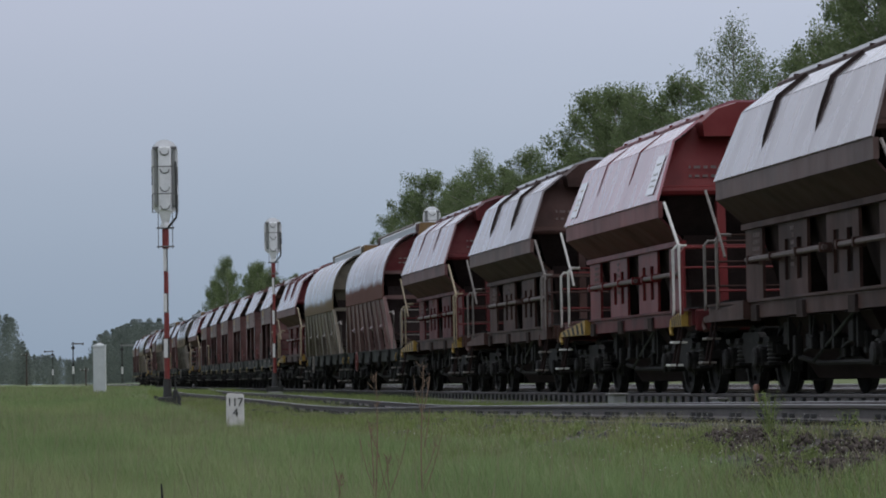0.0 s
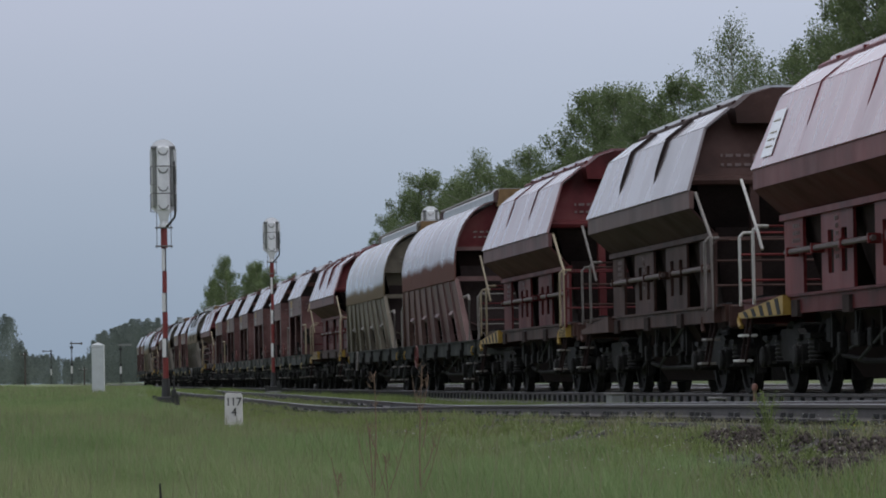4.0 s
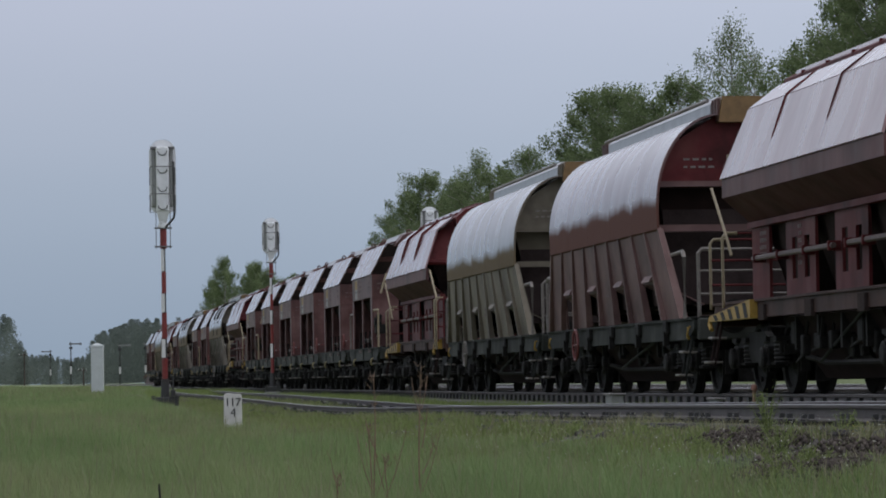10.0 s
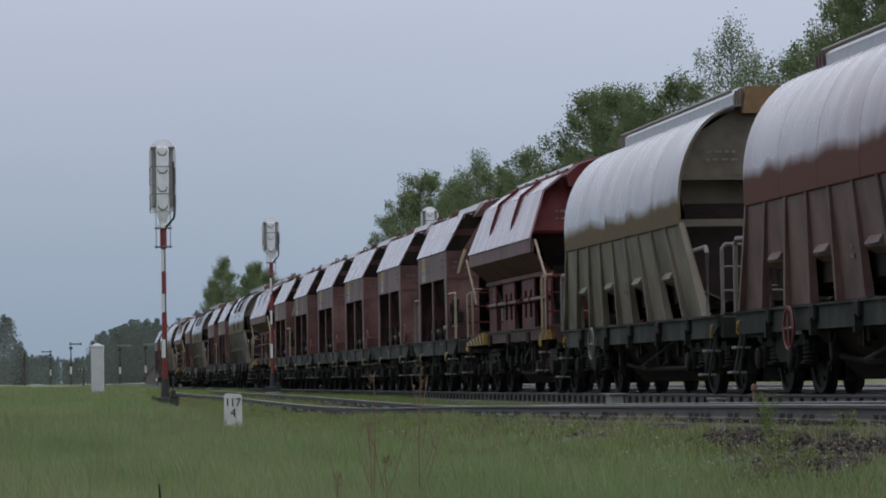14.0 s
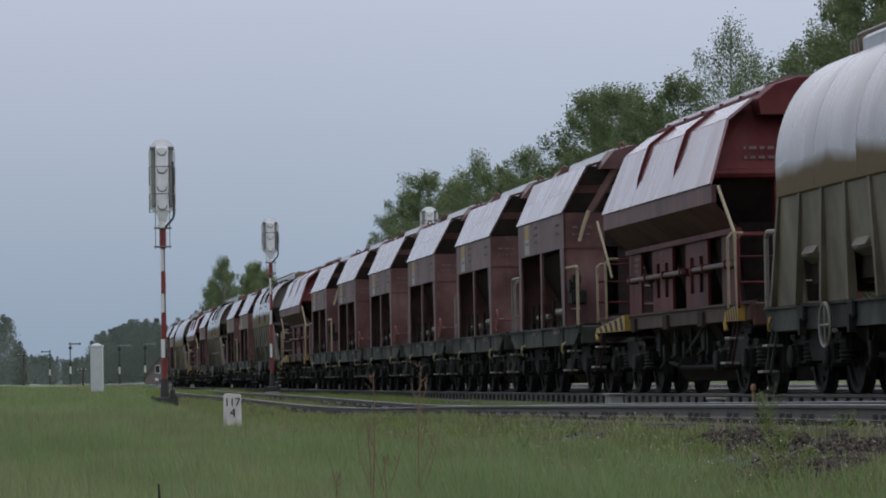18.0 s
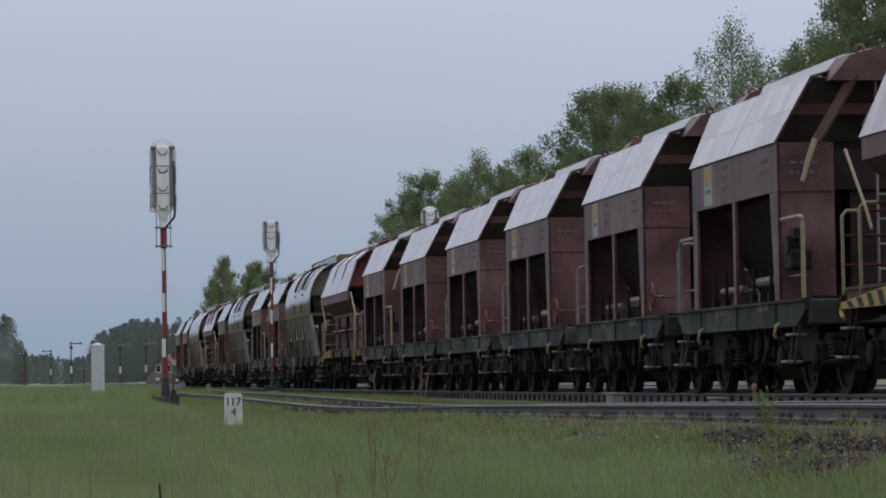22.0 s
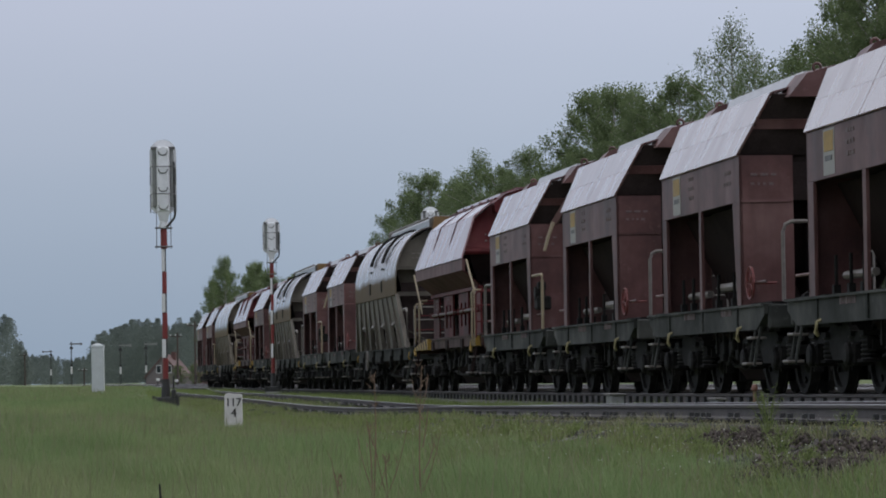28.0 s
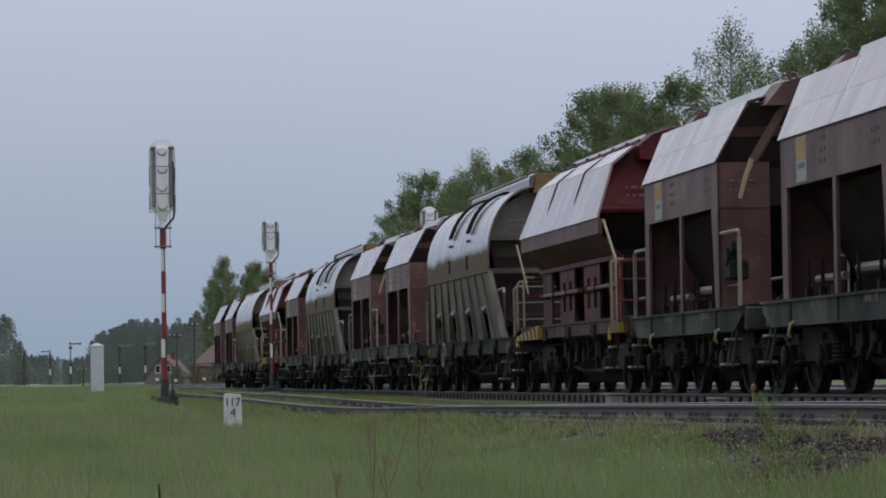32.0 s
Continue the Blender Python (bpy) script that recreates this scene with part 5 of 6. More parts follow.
# ---- signals, posts and lineside things ----
def disc_outline(w, z0, z1, n=8, round_low=0.16):
    """Half-round top, softened bottom, as (x, z)."""
    r = w / 2
    pts = [(r * math.cos(a), z1 - r + r * math.sin(a)) for a in np.linspace(0, math.pi, 2 * n)]
    pts += [(-r, z0 + round_low), (-r + 0.02, z0 + 0.08), (-r * 0.55, z0), (r * 0.55, z0), (r - 0.02, z0 + 0.08), (r, z0 + round_low)]
    return pts


def colour_light_signal(x, y, base, total, head_h, head_w, lamps, label):
    """A colour-light signal seen from behind, on a red and white banded mast."""
    s = thing("railway_signal", pose(x, y, base, 0, 0, -3), label, "railway signal", "colour-light signals")
    z1 = total
    z0 = total - head_h
    bm = bmesh.new()
    slab_y(bm, disc_outline(head_w, z0, z1), 0.06, 0.10)
    part("backing_board", bm, M["enamel"], s, "dull white rounded signal board")
    bm = bmesh.new()
    box(bm, -head_w * 0.24, head_w * 0.24, -0.16, 0.058, z0 + 0.02, z1 - 0.14, 0.03)
    hx = head_w * 0.24
    prism(bm, None, [(-hx, -0.14, z0 + 0.03), (hx, -0.14, z0 + 0.03), (hx, 0.05, z0 + 0.03), (-hx, 0.05, z0 + 0.03)],
          [(-0.07, -0.09, z0 - 0.16), (0.07, -0.09, z0 - 0.16), (0.07, 0.04, z0 - 0.16), (-0.07, 0.04, z0 - 0.16)])
    part("lamp_case", bm, M["enamel"], s, "white enamelled lamp case")
    for sd in (-1, 1):
        bm = bmesh.new()
        box(bm, sd * head_w * 0.33 - 0.035, sd * head_w * 0.33 + 0.035, -0.05, 0.058, z0 + 0.12, z1 - 0.15, 0.01)
        part("side_channel", bm, M["concrete"], s, "grey recessed side channel")
        bm = bmesh.new()
        box(bm, sd * head_w * 0.33 - 0.06, sd * head_w * 0.33 + 0.06, -0.09, 0.0, z1 - 0.19, z1 - 0.14)
        part("bracket", bm, M["sig_grey"], s)
    for k in range(lamps):
        zc = z1 - 0.22 - k * (head_h - 0.36) / max(1, lamps - 1)
        bm = bmesh.new()
        pts = [(0.085 * math.cos(a), -0.165, zc + 0.085 * math.sin(a)) for a in np.linspace(math.pi, 2 * math.pi, 9)]
        tube(bm, [(0, -0.16, zc), (0, -0.178, zc)], 0.072, 16)
        lc = part("lamp_cover", bm, M["enamel"], s, "round white lamp cover")
        bm = bmesh.new()
        tube(bm, pts, 0.009, 5)
        part("handle", bm, M["sig_grey"], lc, "curved dark handle")
    # working hoops and the cable tube
    for zc in ([z1 - 0.52, z1 - 1.02] if lamps > 3 else [z1 - 0.46]):
        bm = bmesh.new()
        e = head_w * 0.47
        tube(bm, [(-e * 0.7, -0.30, zc - 0.34), (-e, -0.30, zc - 0.34), (-e, -0.32, zc - 0.02), (-e + 0.03, -0.33, zc), (e - 0.03, -0.33, zc), (e, -0.32, zc - 0.02), (e, -0.30, zc - 0.34)], 0.011, 6)
        part("safety_hoop", bm, M["sig_grey"], s, "thin dark safety hoop")
    bm = bmesh.new()
    tube(bm, [(head_w * 0.40, -0.14, z1 - 0.42), (head_w * 0.43, -0.14, z0 - 0.02), (head_w * 0.40, -0.13, z0 - 0.10), (0.05, -0.10, z0 - 0.27)], 0.022, 7)
    part("cable_tube", bm, M["sig_black"], s, "dark bent cable tube", True)
    # neck, work step frame
    top = z0 - 0.16
    bm = bmesh.new()
    tube(bm, [(0, -0.02, z0 + 0.05), (0, -0.02, top - 0.10)], 0.075, 10)
    tube(bm, [(0, -0.02, top - 0.06), (0, -0.02, top - 0.11)], 0.10, 10)
    part("neck", bm, M["enamel"], s, "", True)
    bm = bmesh.new()
    for xx in (-0.13, 0.13):
        tube(bm, [(xx, -0.12, z0 + 0.02), (xx, -0.12, top - 0.50)], 0.008, 5)
    for zz in (top - 0.12, top - 0.46):
        tube(bm, [(-0.16, -0.10, zz), (0.16, -0.10, zz)], 0.016, 5)
    part("step_frame", bm, M["sig_grey"], s)
    # banded mast
    mast_top = top - 0.10
    cuts = [mast_top, mast_top * 0.875, mast_top * 0.74, mast_top * 0.615, mast_top * 0.50, mast_top * 0.35, mast_top * 0.235, mast_top * 0.115]
    for k in range(7):
        bm = bmesh.new()
        r = 0.056 if k == 0 else 0.033 + 0.0022 * k
        if k % 2 == 0:
            tube(bm, [(0, -0.02, cuts[k + 1]), (0, -0.02, cuts[k])], r + 0.006, 12)
            part("mast_band", bm, M["sig_red"], s, "red enamel mast band", True)
        else:
            tube(bm, [(0, 0.0, cuts[k + 1]), (0, 0.0, cuts[k])], r, 12)
            part("mast", bm, M["sig_black"], s, "", True)
            bm = bmesh.new()
            box(bm, -r - 0.012, r * 0.35, -r - 0.03, -r + 0.004, cuts[k + 1] + 0.01, cuts[k] - 0.01)
            part("mast_plate", bm, M["sig_white"], s, "white enamel mast plate")
    bm = bmesh.new()
    prism(bm, None, [(0.085 * math.cos(a), 0.085 * math.sin(a), 0.03) for a in np.linspace(0, 2 * math.pi, 12, False)], [(0.068 * math.cos(a), 0.068 * math.sin(a), cuts[7]) for a in np.linspace(0, 2 * math.pi, 12, False)])
    part("mast_foot", bm, M["sig_black"], s, "tarred black mast foot")
    bm = bmesh.new()
    box(bm, -0.24, 0.24, -0.20, 0.20, -0.60, -0.125, 0.03)
    part("foundation", bm, M["concrete"], s, "concrete foundation")
    bm = bmesh.new()
    box(bm, -0.19, 0.19, -0.17, 0.17, -0.12, 0.03, 0.02)
    part("foot_plate", bm, M["sig_black"], s, "black foot plate")
    for xx in (-0.21, 0.21):
        for yy in (-0.16, 0.14):
            bm = bmesh.new()
            tube(bm, [(xx, yy, -0.14), (xx, yy, 0.05)], 0.038, 6)
            part("anchor_bolt", bm, M["sig_black"], s)
    bm = bmesh.new()
    box(bm, 0.10, 0.19, -0.20, -0.08, 0.02, 0.16, 0.01)
    tube(bm, [(0.145, -0.14, 0.16), (0.145, -0.14, 0.42)], 0.015, 6)
    part("junction_box", bm, M["sig_black"], s)
    return s


colour_light_signal(2.585, 62.0, 1.00, 4.77, 1.36, 0.49, 4, "tall white-backed railway signal on a red-white mast")
colour_light_signal(7.36, 100.0, 1.10, 5.05, 1.06, 0.52, 3, "white-backed railway signal on a thin red-white mast")
colour_light_signal(12.99, 107.0, 0.85, 5.95, 1.06, 0.58, 3, "white-backed railway signal behind the train")


def letters(text, size, mat, parent, m, name="number"):
    c = bpy.data.curves.new("letters", 'FONT')
    c.body, c.size, c.extrude, c.align_x = text, size, 0.003, 'CENTER'
    ob = new("letters", c)
    me = bpy.data.meshes.new_from_object(ob.evaluated_get(bpy.context.evaluated_depsgraph_get()))
    bpy.data.objects.remove(ob)
    bpy.data.curves.remove(c)
    me.materials.append(mat)
    return share(name, me, parent, m, "black painted numerals")


def distance_stone():
    s = thing("distance_stone", pose(2.22, 36.0, 0.60, 0, 0, -3.5), "whitewashed distance stone with black numerals in the grass", "marker stone")
    bm = bmesh.new()
    w = 0.098
    front = [(-w, 0.0), (w, 0.0), (w * 0.97, 0.545), (w * 0.75, 0.568), (0.03, 0.558), (-0.03, 0.572), (-w * 0.8, 0.570), (-w * 0.97, 0.552)]
    slab_y(bm, front, -0.06, 0.07)
    bmesh.ops.bevel(bm, geom=[e for e in bm.edges], offset=0.007, segments=1, affect='EDGES')
    part("stone_slab", bm, M["stone_white"], s)
    for digit, x, z in (("1", -0.058, 0.435), ("1", -0.002, 0.435), ("7", 0.056, 0.435), ("4", 0.004, 0.325)):
        letters(digit, 0.125, M["black"], s, pose(x, -0.064, z, 90, 0, 0))


distance_stone()


def concrete_post():
    s = thing("cable_post", pose(2.18, 100.0, 0.95, 0, 0, -6), "tall pale concrete cable post with a pyramid cap", "post")
    bm = bmesh.new()
    box(bm, -0.18, 0.18, -0.15, 0.15, 0, 1.42, 0.012)
    part("shaft", bm, M["cabinet"], s)
    bm = bmesh.new()
    prism(bm, None, [(-0.195, -0.165, 1.42), (0.195, -0.165, 1.42), (0.195, 0.165, 1.42), (-0.195, 0.165, 1.42)], [(-0.19, -0.16, 1.47), (0.19, -0.16, 1.47), (0.19, 0.16, 1.47), (-0.19, 0.16, 1.47)])
    prism(bm, None, [(-0.19, -0.16, 1.468), (0.19, -0.16, 1.468), (0.19, 0.16, 1.468), (-0.19, 0.16, 1.468)], [(-0.02, -0.02, 1.545), (0.02, -0.02, 1.545), (0.02, 0.02, 1.545), (-0.02, 0.02, 1.545)])
    part("cap", bm, M["cabinet"], s)
    bm = bmesh.new()
    box(bm, -0.15, 0.15, -0.158, -0.150, 0.12, 1.30)
    part("door_panel", bm, M["cabinet"], s)


concrete_post()


def track_box(x, y, w, h, label):
    z = ground_z(x, y)
    s = thing("track_box", pose(x, y, z), label, "cover box")
    bm = bmesh.new()
    box(bm, -w / 2, w / 2, -0.24, 0.24, -0.02, h - 0.03, 0.01)
    part("casing", bm, M["concrete"], s)
    bm = bmesh.new()
    box(bm, -w / 2 - 0.03, w / 2 + 0.03, -0.27, 0.27, h - 0.029, h, 0.008)
    part("lid", bm, M["conc_sleeper"], s)


track_box(8.30, 47.0, 0.18, 0.31, "grey concrete cable box beside the main track")
track_box(8.62, 41.5, 0.08, 0.27, "low grey cable cover beside the main track")


def marker_peg():
    z = ground_z(8.1, 37.0)
    s = thing("marker_peg", pose(8.12, 37.0, z), "small orange-topped marker peg beside the track", "peg")
    bm = bmesh.new()
    tube(bm, [(0, 0, 0), (0, 0, 1.125 - z)], 0.022, 8)
    part("stem", bm, M["stalk"], s)
    bm = bmesh.new()
    prof = [(0.012, 0.0), (0.034, 0.015), (0.036, 0.05), (0.026, 0.075), (0.006, 0.085)]
    loops = [[bm.verts.new((r * math.cos(a), r * math.sin(a), 1.095 - z + h)) for a in np.linspace(0, 2 * math.pi, 10, False)] for r, h in prof]
    for a, b in zip(loops, loops[1:]):
        for i in range(10):
            bm.faces.new((a[i], a[(i + 1) % 10], b[(i + 1) % 10], b[i]))
    bm.faces.new(loops[0][::-1]); bm.faces.new(loops[-1])
    part("head", bm, M["peg"], s, "rounded orange-pink peg head", True)


marker_peg()


def semaphore(x, y, h, arm_side, label):
    s = thing("semaphore_signal", pose(x, y, ground_z(x, y)), label, "railway signal", "distant semaphores")
    bm = bmesh.new()
    for xx in (-0.13, 0.13):
        tube(bm, [(xx, 0, 0), (xx * 0.6, 0, h)], 0.06, 6)
    for k in range(12):
        z = h * (k + 0.5) / 12
        tube(bm, [(-0.13, 0, z), (0.13, 0, z + h / 24)], 0.025, 5)
    part("lattice_mast", bm, M["sig_black"], s, "dark lattice mast")
    bm = bmesh.new()
    box(bm, -0.2, 0.2, -0.06, 0.0, h * 0.28, h * 0.45)
    part("mast_plate", bm, M["sig_white"], s, "white mast plate")
    bm = bmesh.new()
    a = arm_side
    box(bm, min(-0.35 * a, 1.9 * a), max(-0.35 * a, 1.9 * a), -0.10, -0.04, h - 0.55, h - 0.27)
    tube(bm, [(2.05 * a, -0.10, h - 0.41), (2.05 * a, -0.04, h - 0.41)], 0.27, 12)
    part("signal_arm", bm, M["concrete"] if x > 15 else M["sig_grey"], s, "horizontal signal arm with a round end")
    bm = bmesh.new()
    box(bm, -0.35, 0.35, -0.3, 0.0, h - 1.5, h - 1.0)
    box(bm, -0.22, 0.22, -0.25, 0.0, h * 0.45, h * 0.45 + 0.5)
    part("lamp_box", bm, M["sig_black"], s)


semaphore(10.1, 720.0, 9.4, 1, "dark lattice semaphore signal far along the line")
semaphore(7.2, 900.0, 9.3, -1, "dark lattice semaphore signal before the distant wood")
semaphore(25.2, 700.0, 8.8, 1, "pale-armed lattice semaphore signal by the wood")
semaphore(19.9, 700.0, 8.8, 1, "pale-armed lattice semaphore signal near the houses")


def utility_pole(x, y, h):
    s = thing("utility_pole", pose(x, y, ground_z(x, y)), "dark wooden utility pole near the houses", "pole", "utility poles")
    bm = bmesh.new()
    tube(bm, [(0, 0, 0), (0, 0, h)], 0.14, 8, 0.10)
    part("shaft", bm, M["pine_bark"], s)
    bm = bmesh.new()
    box(bm, -0.9, 0.5, -0.05, 0.05, h - 0.5, h - 0.38)
    part("cross_arm", bm, M["pine_bark"], s)
    for xx in (-0.8, -0.2, 0.4):
        bm = bmesh.new()
        tube(bm, [(xx, 0, h - 0.38), (xx, 0, h - 0.2)], 0.05, 6)
        part("insulator", bm, M["enamel"], s)


for px, py, ph in ((19.2, 380, 7.4), (17.9, 395, 6.4), (24.5, 430, 7.6), (0.2, 560, 5.5), (9.2, 520, 3.0)):
    utility_pole(px, py, ph)


def house(x, y, w, d, eave, ridge, wall, label, turn=0):
    h = thing("house", pose(x, y, ground_z(x, y), 0, 0, turn), label, "house", "houses by the line")
    for s in (-1, 1):
        bm = bmesh.new()
        slab_y(bm, [(-w / 2, 0), (w / 2, 0), (w / 2, eave), (0, ridge - 0.12), (-w / 2, eave)], s * d / 2 - 0.15, s * d / 2 + 0.15)
        g = part("gable_wall", bm, wall, h)
        bm = bmesh.new()
        box(bm, s * (w / 2) - 0.15, s * (w / 2) + 0.15, -d / 2 + 0.155, d / 2 - 0.155, 0, eave)
        part("side_wall", bm, wall, h)
        bm = bmesh.new()
        o = 0.4
        sl = (ridge - eave) / (w / 2)
        plate(bm, [(s * (w / 2 + o), -d / 2 - o, eave - o * sl), (s * (w / 2 + o), d / 2 + o, eave - o * sl), (0, d / 2 + o, ridge), (0, -d / 2 - o, ridge)], 0.15 * -s)
        part("roof", bm, M["roof_tile"], h, "dark red tiled roof slope")
    for wx, wz in ((-w * 0.15, eave + 0.1), (w * 0.15, eave + 0.1)):
        bm = bmesh.new()
        box(bm, wx - 0.35, wx + 0.35, -d / 2 - 0.19, -d / 2 - 0.152, wz, wz + 1.1)
        f = part("window", bm, M["sig_white"], h, "white framed window")
        bm = bmesh.new()
        box(bm, wx - 0.28, wx + 0.28, -d / 2 - 0.205, -d / 2 - 0.192, wz + 0.1, wz + 1.0)
        part("pane", bm, M["glass"], f)
    bm = bmesh.new()
    box(bm, 0.3, 0.9, -0.3, 0.3, ridge - 0.7, ridge + 0.35)
    part("chimney", bm, M["brick_wall"], h)


house(19.4, 452.0, 4.6, 9.0, 1.7, 4.3, M["render_wall"], "low house with a pale gable and red tiled roof", -12)
house(26.2, 424.0, 7.4, 11.0, 2.6, 5.7, M["brick_wall"], "brick house with a steep red tiled roof", 12)


def far_lamp_posts():
    for x, y, h in ((13.0, 330, 0.9), (15.5, 345, 0.9), (12.2, 300, 0.8), (17.6, 330, 1.0)):
        s = thing("point_lantern", pose(x, y, ground_z(x, y)), "small white point lantern beside far tracks", "lantern", "point lanterns")
        bm = bmesh.new()
        tube(bm, [(0, 0, 0), (0, 0, h - 0.25)], 0.05, 6)
        part("stand", bm, M["sig_black"], s)
        bm = bmesh.new()
        box(bm, -0.16, 0.16, -0.1, 0.1, h - 0.25, h, 0.02)
        part("lantern_box", bm, M["sig_white"] if y > 310 else M["sig_black"], s)


far_lamp_posts()


# ---- trees ----
def cards(centres, sizes, rng, droop=0.0):
    """Many small leaf quads as one mesh: random turns, gently folded."""
    n = len(centres)
    a = rng.normal(size=(n, 3))
    a[:, 2] -= droop
    a /= np.linalg.norm(a, axis=1)[:, None]
    b = np.cross(a, rng.normal(size=(n, 3)))
    b /= np.linalg.norm(b, axis=1)[:, None]
    s = sizes[:, None]
    p0 = centres - a * s * 0.6
    p1 = centres + b * s * 0.34
    p2 = centres + a * s * 0.6
    p3 = centres - b * s * 0.34
    verts = np.stack([p0, p1, p2, p3], axis=1).reshape(-1, 3)
    faces = np.arange(n * 4).reshape(n, 4)
    return verts, faces


def mesh_from(name, verts, faces, mat):
    me = bpy.data.meshes.new(name)
    me.vertices.add(len(verts))
    me.vertices.foreach_set("co", np.asarray(verts, dtype=np.float32).ravel())
    k = faces.shape[1]
    me.loops.add(faces.size)
    me.loops.foreach_set("vertex_index", faces.ravel().astype(np.int32))
    me.polygons.add(len(faces))
    me.polygons.foreach_set("loop_start", np.arange(0, faces.size, k, dtype=np.int32))
    me.update(calc_edges=True)
    me.materials.append(mat)
    return me


def tree_meshes(seed, height, radius, leaves, leaf, low=0.18, droop=0.4, sparse=1.0, pine=False):
    rng = np.random.default_rng(seed)
    rnd = random.Random(seed)
    bm = bmesh.new()
    lean = (rnd.uniform(-0.4, 0.4), rnd.uniform(-0.4, 0.4))
    spine = [(lean[0] * u * u + 0.12 * math.sin(5 * u + seed), lean[1] * u * u, height * u) for u in np.linspace(0, 0.97, 9)]
    tube(bm, spine, 0.16, 8, 0.025)
    centres = []
    limbs = 54
    for k in range(limbs):
        u = low + (0.97 - low) * (k + rnd.random()) / limbs
        v = (u - low) / (1 - low)
        prof = (math.sin(math.pi * min(1, v * 0.82 + 0.18)) ** 0.75) if not pine else (1.0 - v) ** 0.7 + 0.12
        reach = radius * prof * rnd.uniform(0.45, 1.25)
        az = k * 2.4 + rnd.uniform(-0.5, 0.5)
        rise = rnd.uniform(0.4, 1.0) * reach if not pine else -0.1 * reach
        base = Vector(spine[min(8, int(u / 0.97 * 8))])
        base.z = height * u
        tip = base + Vector((math.cos(az) * reach, math.sin(az) * reach, rise))
        mid = base.lerp(tip, 0.55) + Vector((0, 0, 0.12 * reach))
        tube(bm, [base, mid, tip], 0.045, 4, 0.008)
        n = int(leaves / limbs * (0.5 + reach / radius))
        knots = max(3, int(5 * reach / radius + 2))
        for j in range(knots):
            f = 0.3 + 0.7 * (j + rnd.random()) / knots
            c = base.lerp(mid, min(1, f / 0.55)) if f < 0.55 else mid.lerp(tip, (f - 0.55) / 0.45)
            m = int(n / knots * sparse)
            cl = np.clip(rng.normal(size=(m, 3)), -1.5, 1.5) * np.array([0.30, 0.30, 0.40]) * (0.55 + 0.9 * rnd.random()) * (1.25 - 0.55 * f)
            cl[:, 2] -= droop * rng.random(m) ** 2 * 0.8
            centres.append(cl + np.array(c))
    pts = np.concatenate(centres)
    sz = leaf * rng.uniform(0.6, 1.3, len(pts))
    verts, faces = cards(pts, sz, rng, droop)
    trunk = part("trunk", bm, M["pine_bark"] if pine else M["bark"], None, "", True)
    tm = trunk.data
    bpy.data.objects.remove(trunk)
    return tm, mesh_from("crown", verts, faces, M["hazed_pine_leaf"] if pine else M["hazed_birch_leaf"])


KINDS = [tree_meshes(11, 16, 3.1, 23000, 0.125), tree_meshes(12, 15, 3.6, 25000, 0.13, 0.15), tree_meshes(13, 16, 2.6, 19000, 0.12, 0.2, 0.6),
         tree_meshes(14, 17, 2.9, 15000, 0.10, 0.25, 1.3, 0.95), tree_meshes(15, 15, 3.3, 24000, 0.125, 0.1, 0.3), tree_meshes(16, 16, 3.0, 17500, 0.12, 0.2, 0.8),
         tree_meshes(17, 15, 3.4, 5200, 0.26, 0.08, 0.3), tree_meshes(18, 15, 3.6, 5600, 0.27, 0.05, 0.3)]


def tree(x, y, top, kind, wide=1.0, label="leafy young birch tree at the edge of the wood"):
    z = ground_z(x, y) - 0.1
    native = (16, 15, 16, 17, 15, 16, 15, 15)[kind]
    s = (top - z) / (native * 1.005)
    t = thing("tree", Matrix.LocRotScale((x, y, z), Euler((0, 0, random.uniform(0, 6.28))), (s * wide, s * wide, s)), label, "tree", "trees behind the railway")
    share("trunk", KINDS[kind][0], t)
    share("crown", KINDS[kind][1], t)


FRONT = [(283.5, 15.6, 2), (280, 13.0, 4), (270.7, 16.6, 0), (257.2, 17.3, 1), (250, 14, 4), (241.8, 15.8, 0), (233, 15.0, 4), (226.5, 16.6, 5), (218.4, 15.2, 1), (212, 14.2, 4), (205.8, 15.5, 0),
         (199, 13.4, 4), (193.7, 13.8, 2), (188.5, 14.5, 5), (181.5, 17.0, 1), (174.4, 16.6, 0), (167.1, 15.8, 5), (162.6, 14.3, 4), (156.1, 15.5, 1), (151, 13.6, 4), (145.6, 17.2, 3), (139.4, 15.2, 3),
         (136.7, 12.4, 4), (132.1, 14.5, 2), (127.3, 14.9, 5), (122.7, 15.6, 0), (118.5, 16.0, 1), (113, 16.5, 0), (107, 16.0, 5)]
rt = random.Random(5)
for ty, tt, tk in FRONT:
    tree(31 + rt.uniform(-0.3, 0.3), ty, tt, tk, 0.85 if tk == 3 else 1.0, "tall airy birch with hanging twigs" if tk == 3 else "leafy young birch tree at the edge of the wood")
for k in range(34):
    ty = 104 + k * 5.6 + rt.uniform(-1.5, 1.5)
    tree(36 + rt.uniform(-1.5, 3.0), ty * 1.12, 12.6 + rt.uniform(-1.0, 1.2), rt.choice((6, 7)), 1.1)
for k in range(26):
    ty = 110 + k * 7.0 + rt.uniform(-1.5, 1.5)
    tree(33.5 + rt.uniform(-1, 1), ty, 9.5 + rt.uniform(-1.5, 1.5), rt.choice((6, 7)), 1.5, "low bushy birch within the wood edge")
for k in range(50):
    ty = 62 + k * 4.6 + rt.uniform(-1, 1)
    tree(29.5 + rt.uniform(-0.8, 1.2), ty, 4.6 + rt.uniform(-1.0, 1.6), rt.choice((6, 7)), 2.3, "low leafy bush at the foot of the wood")
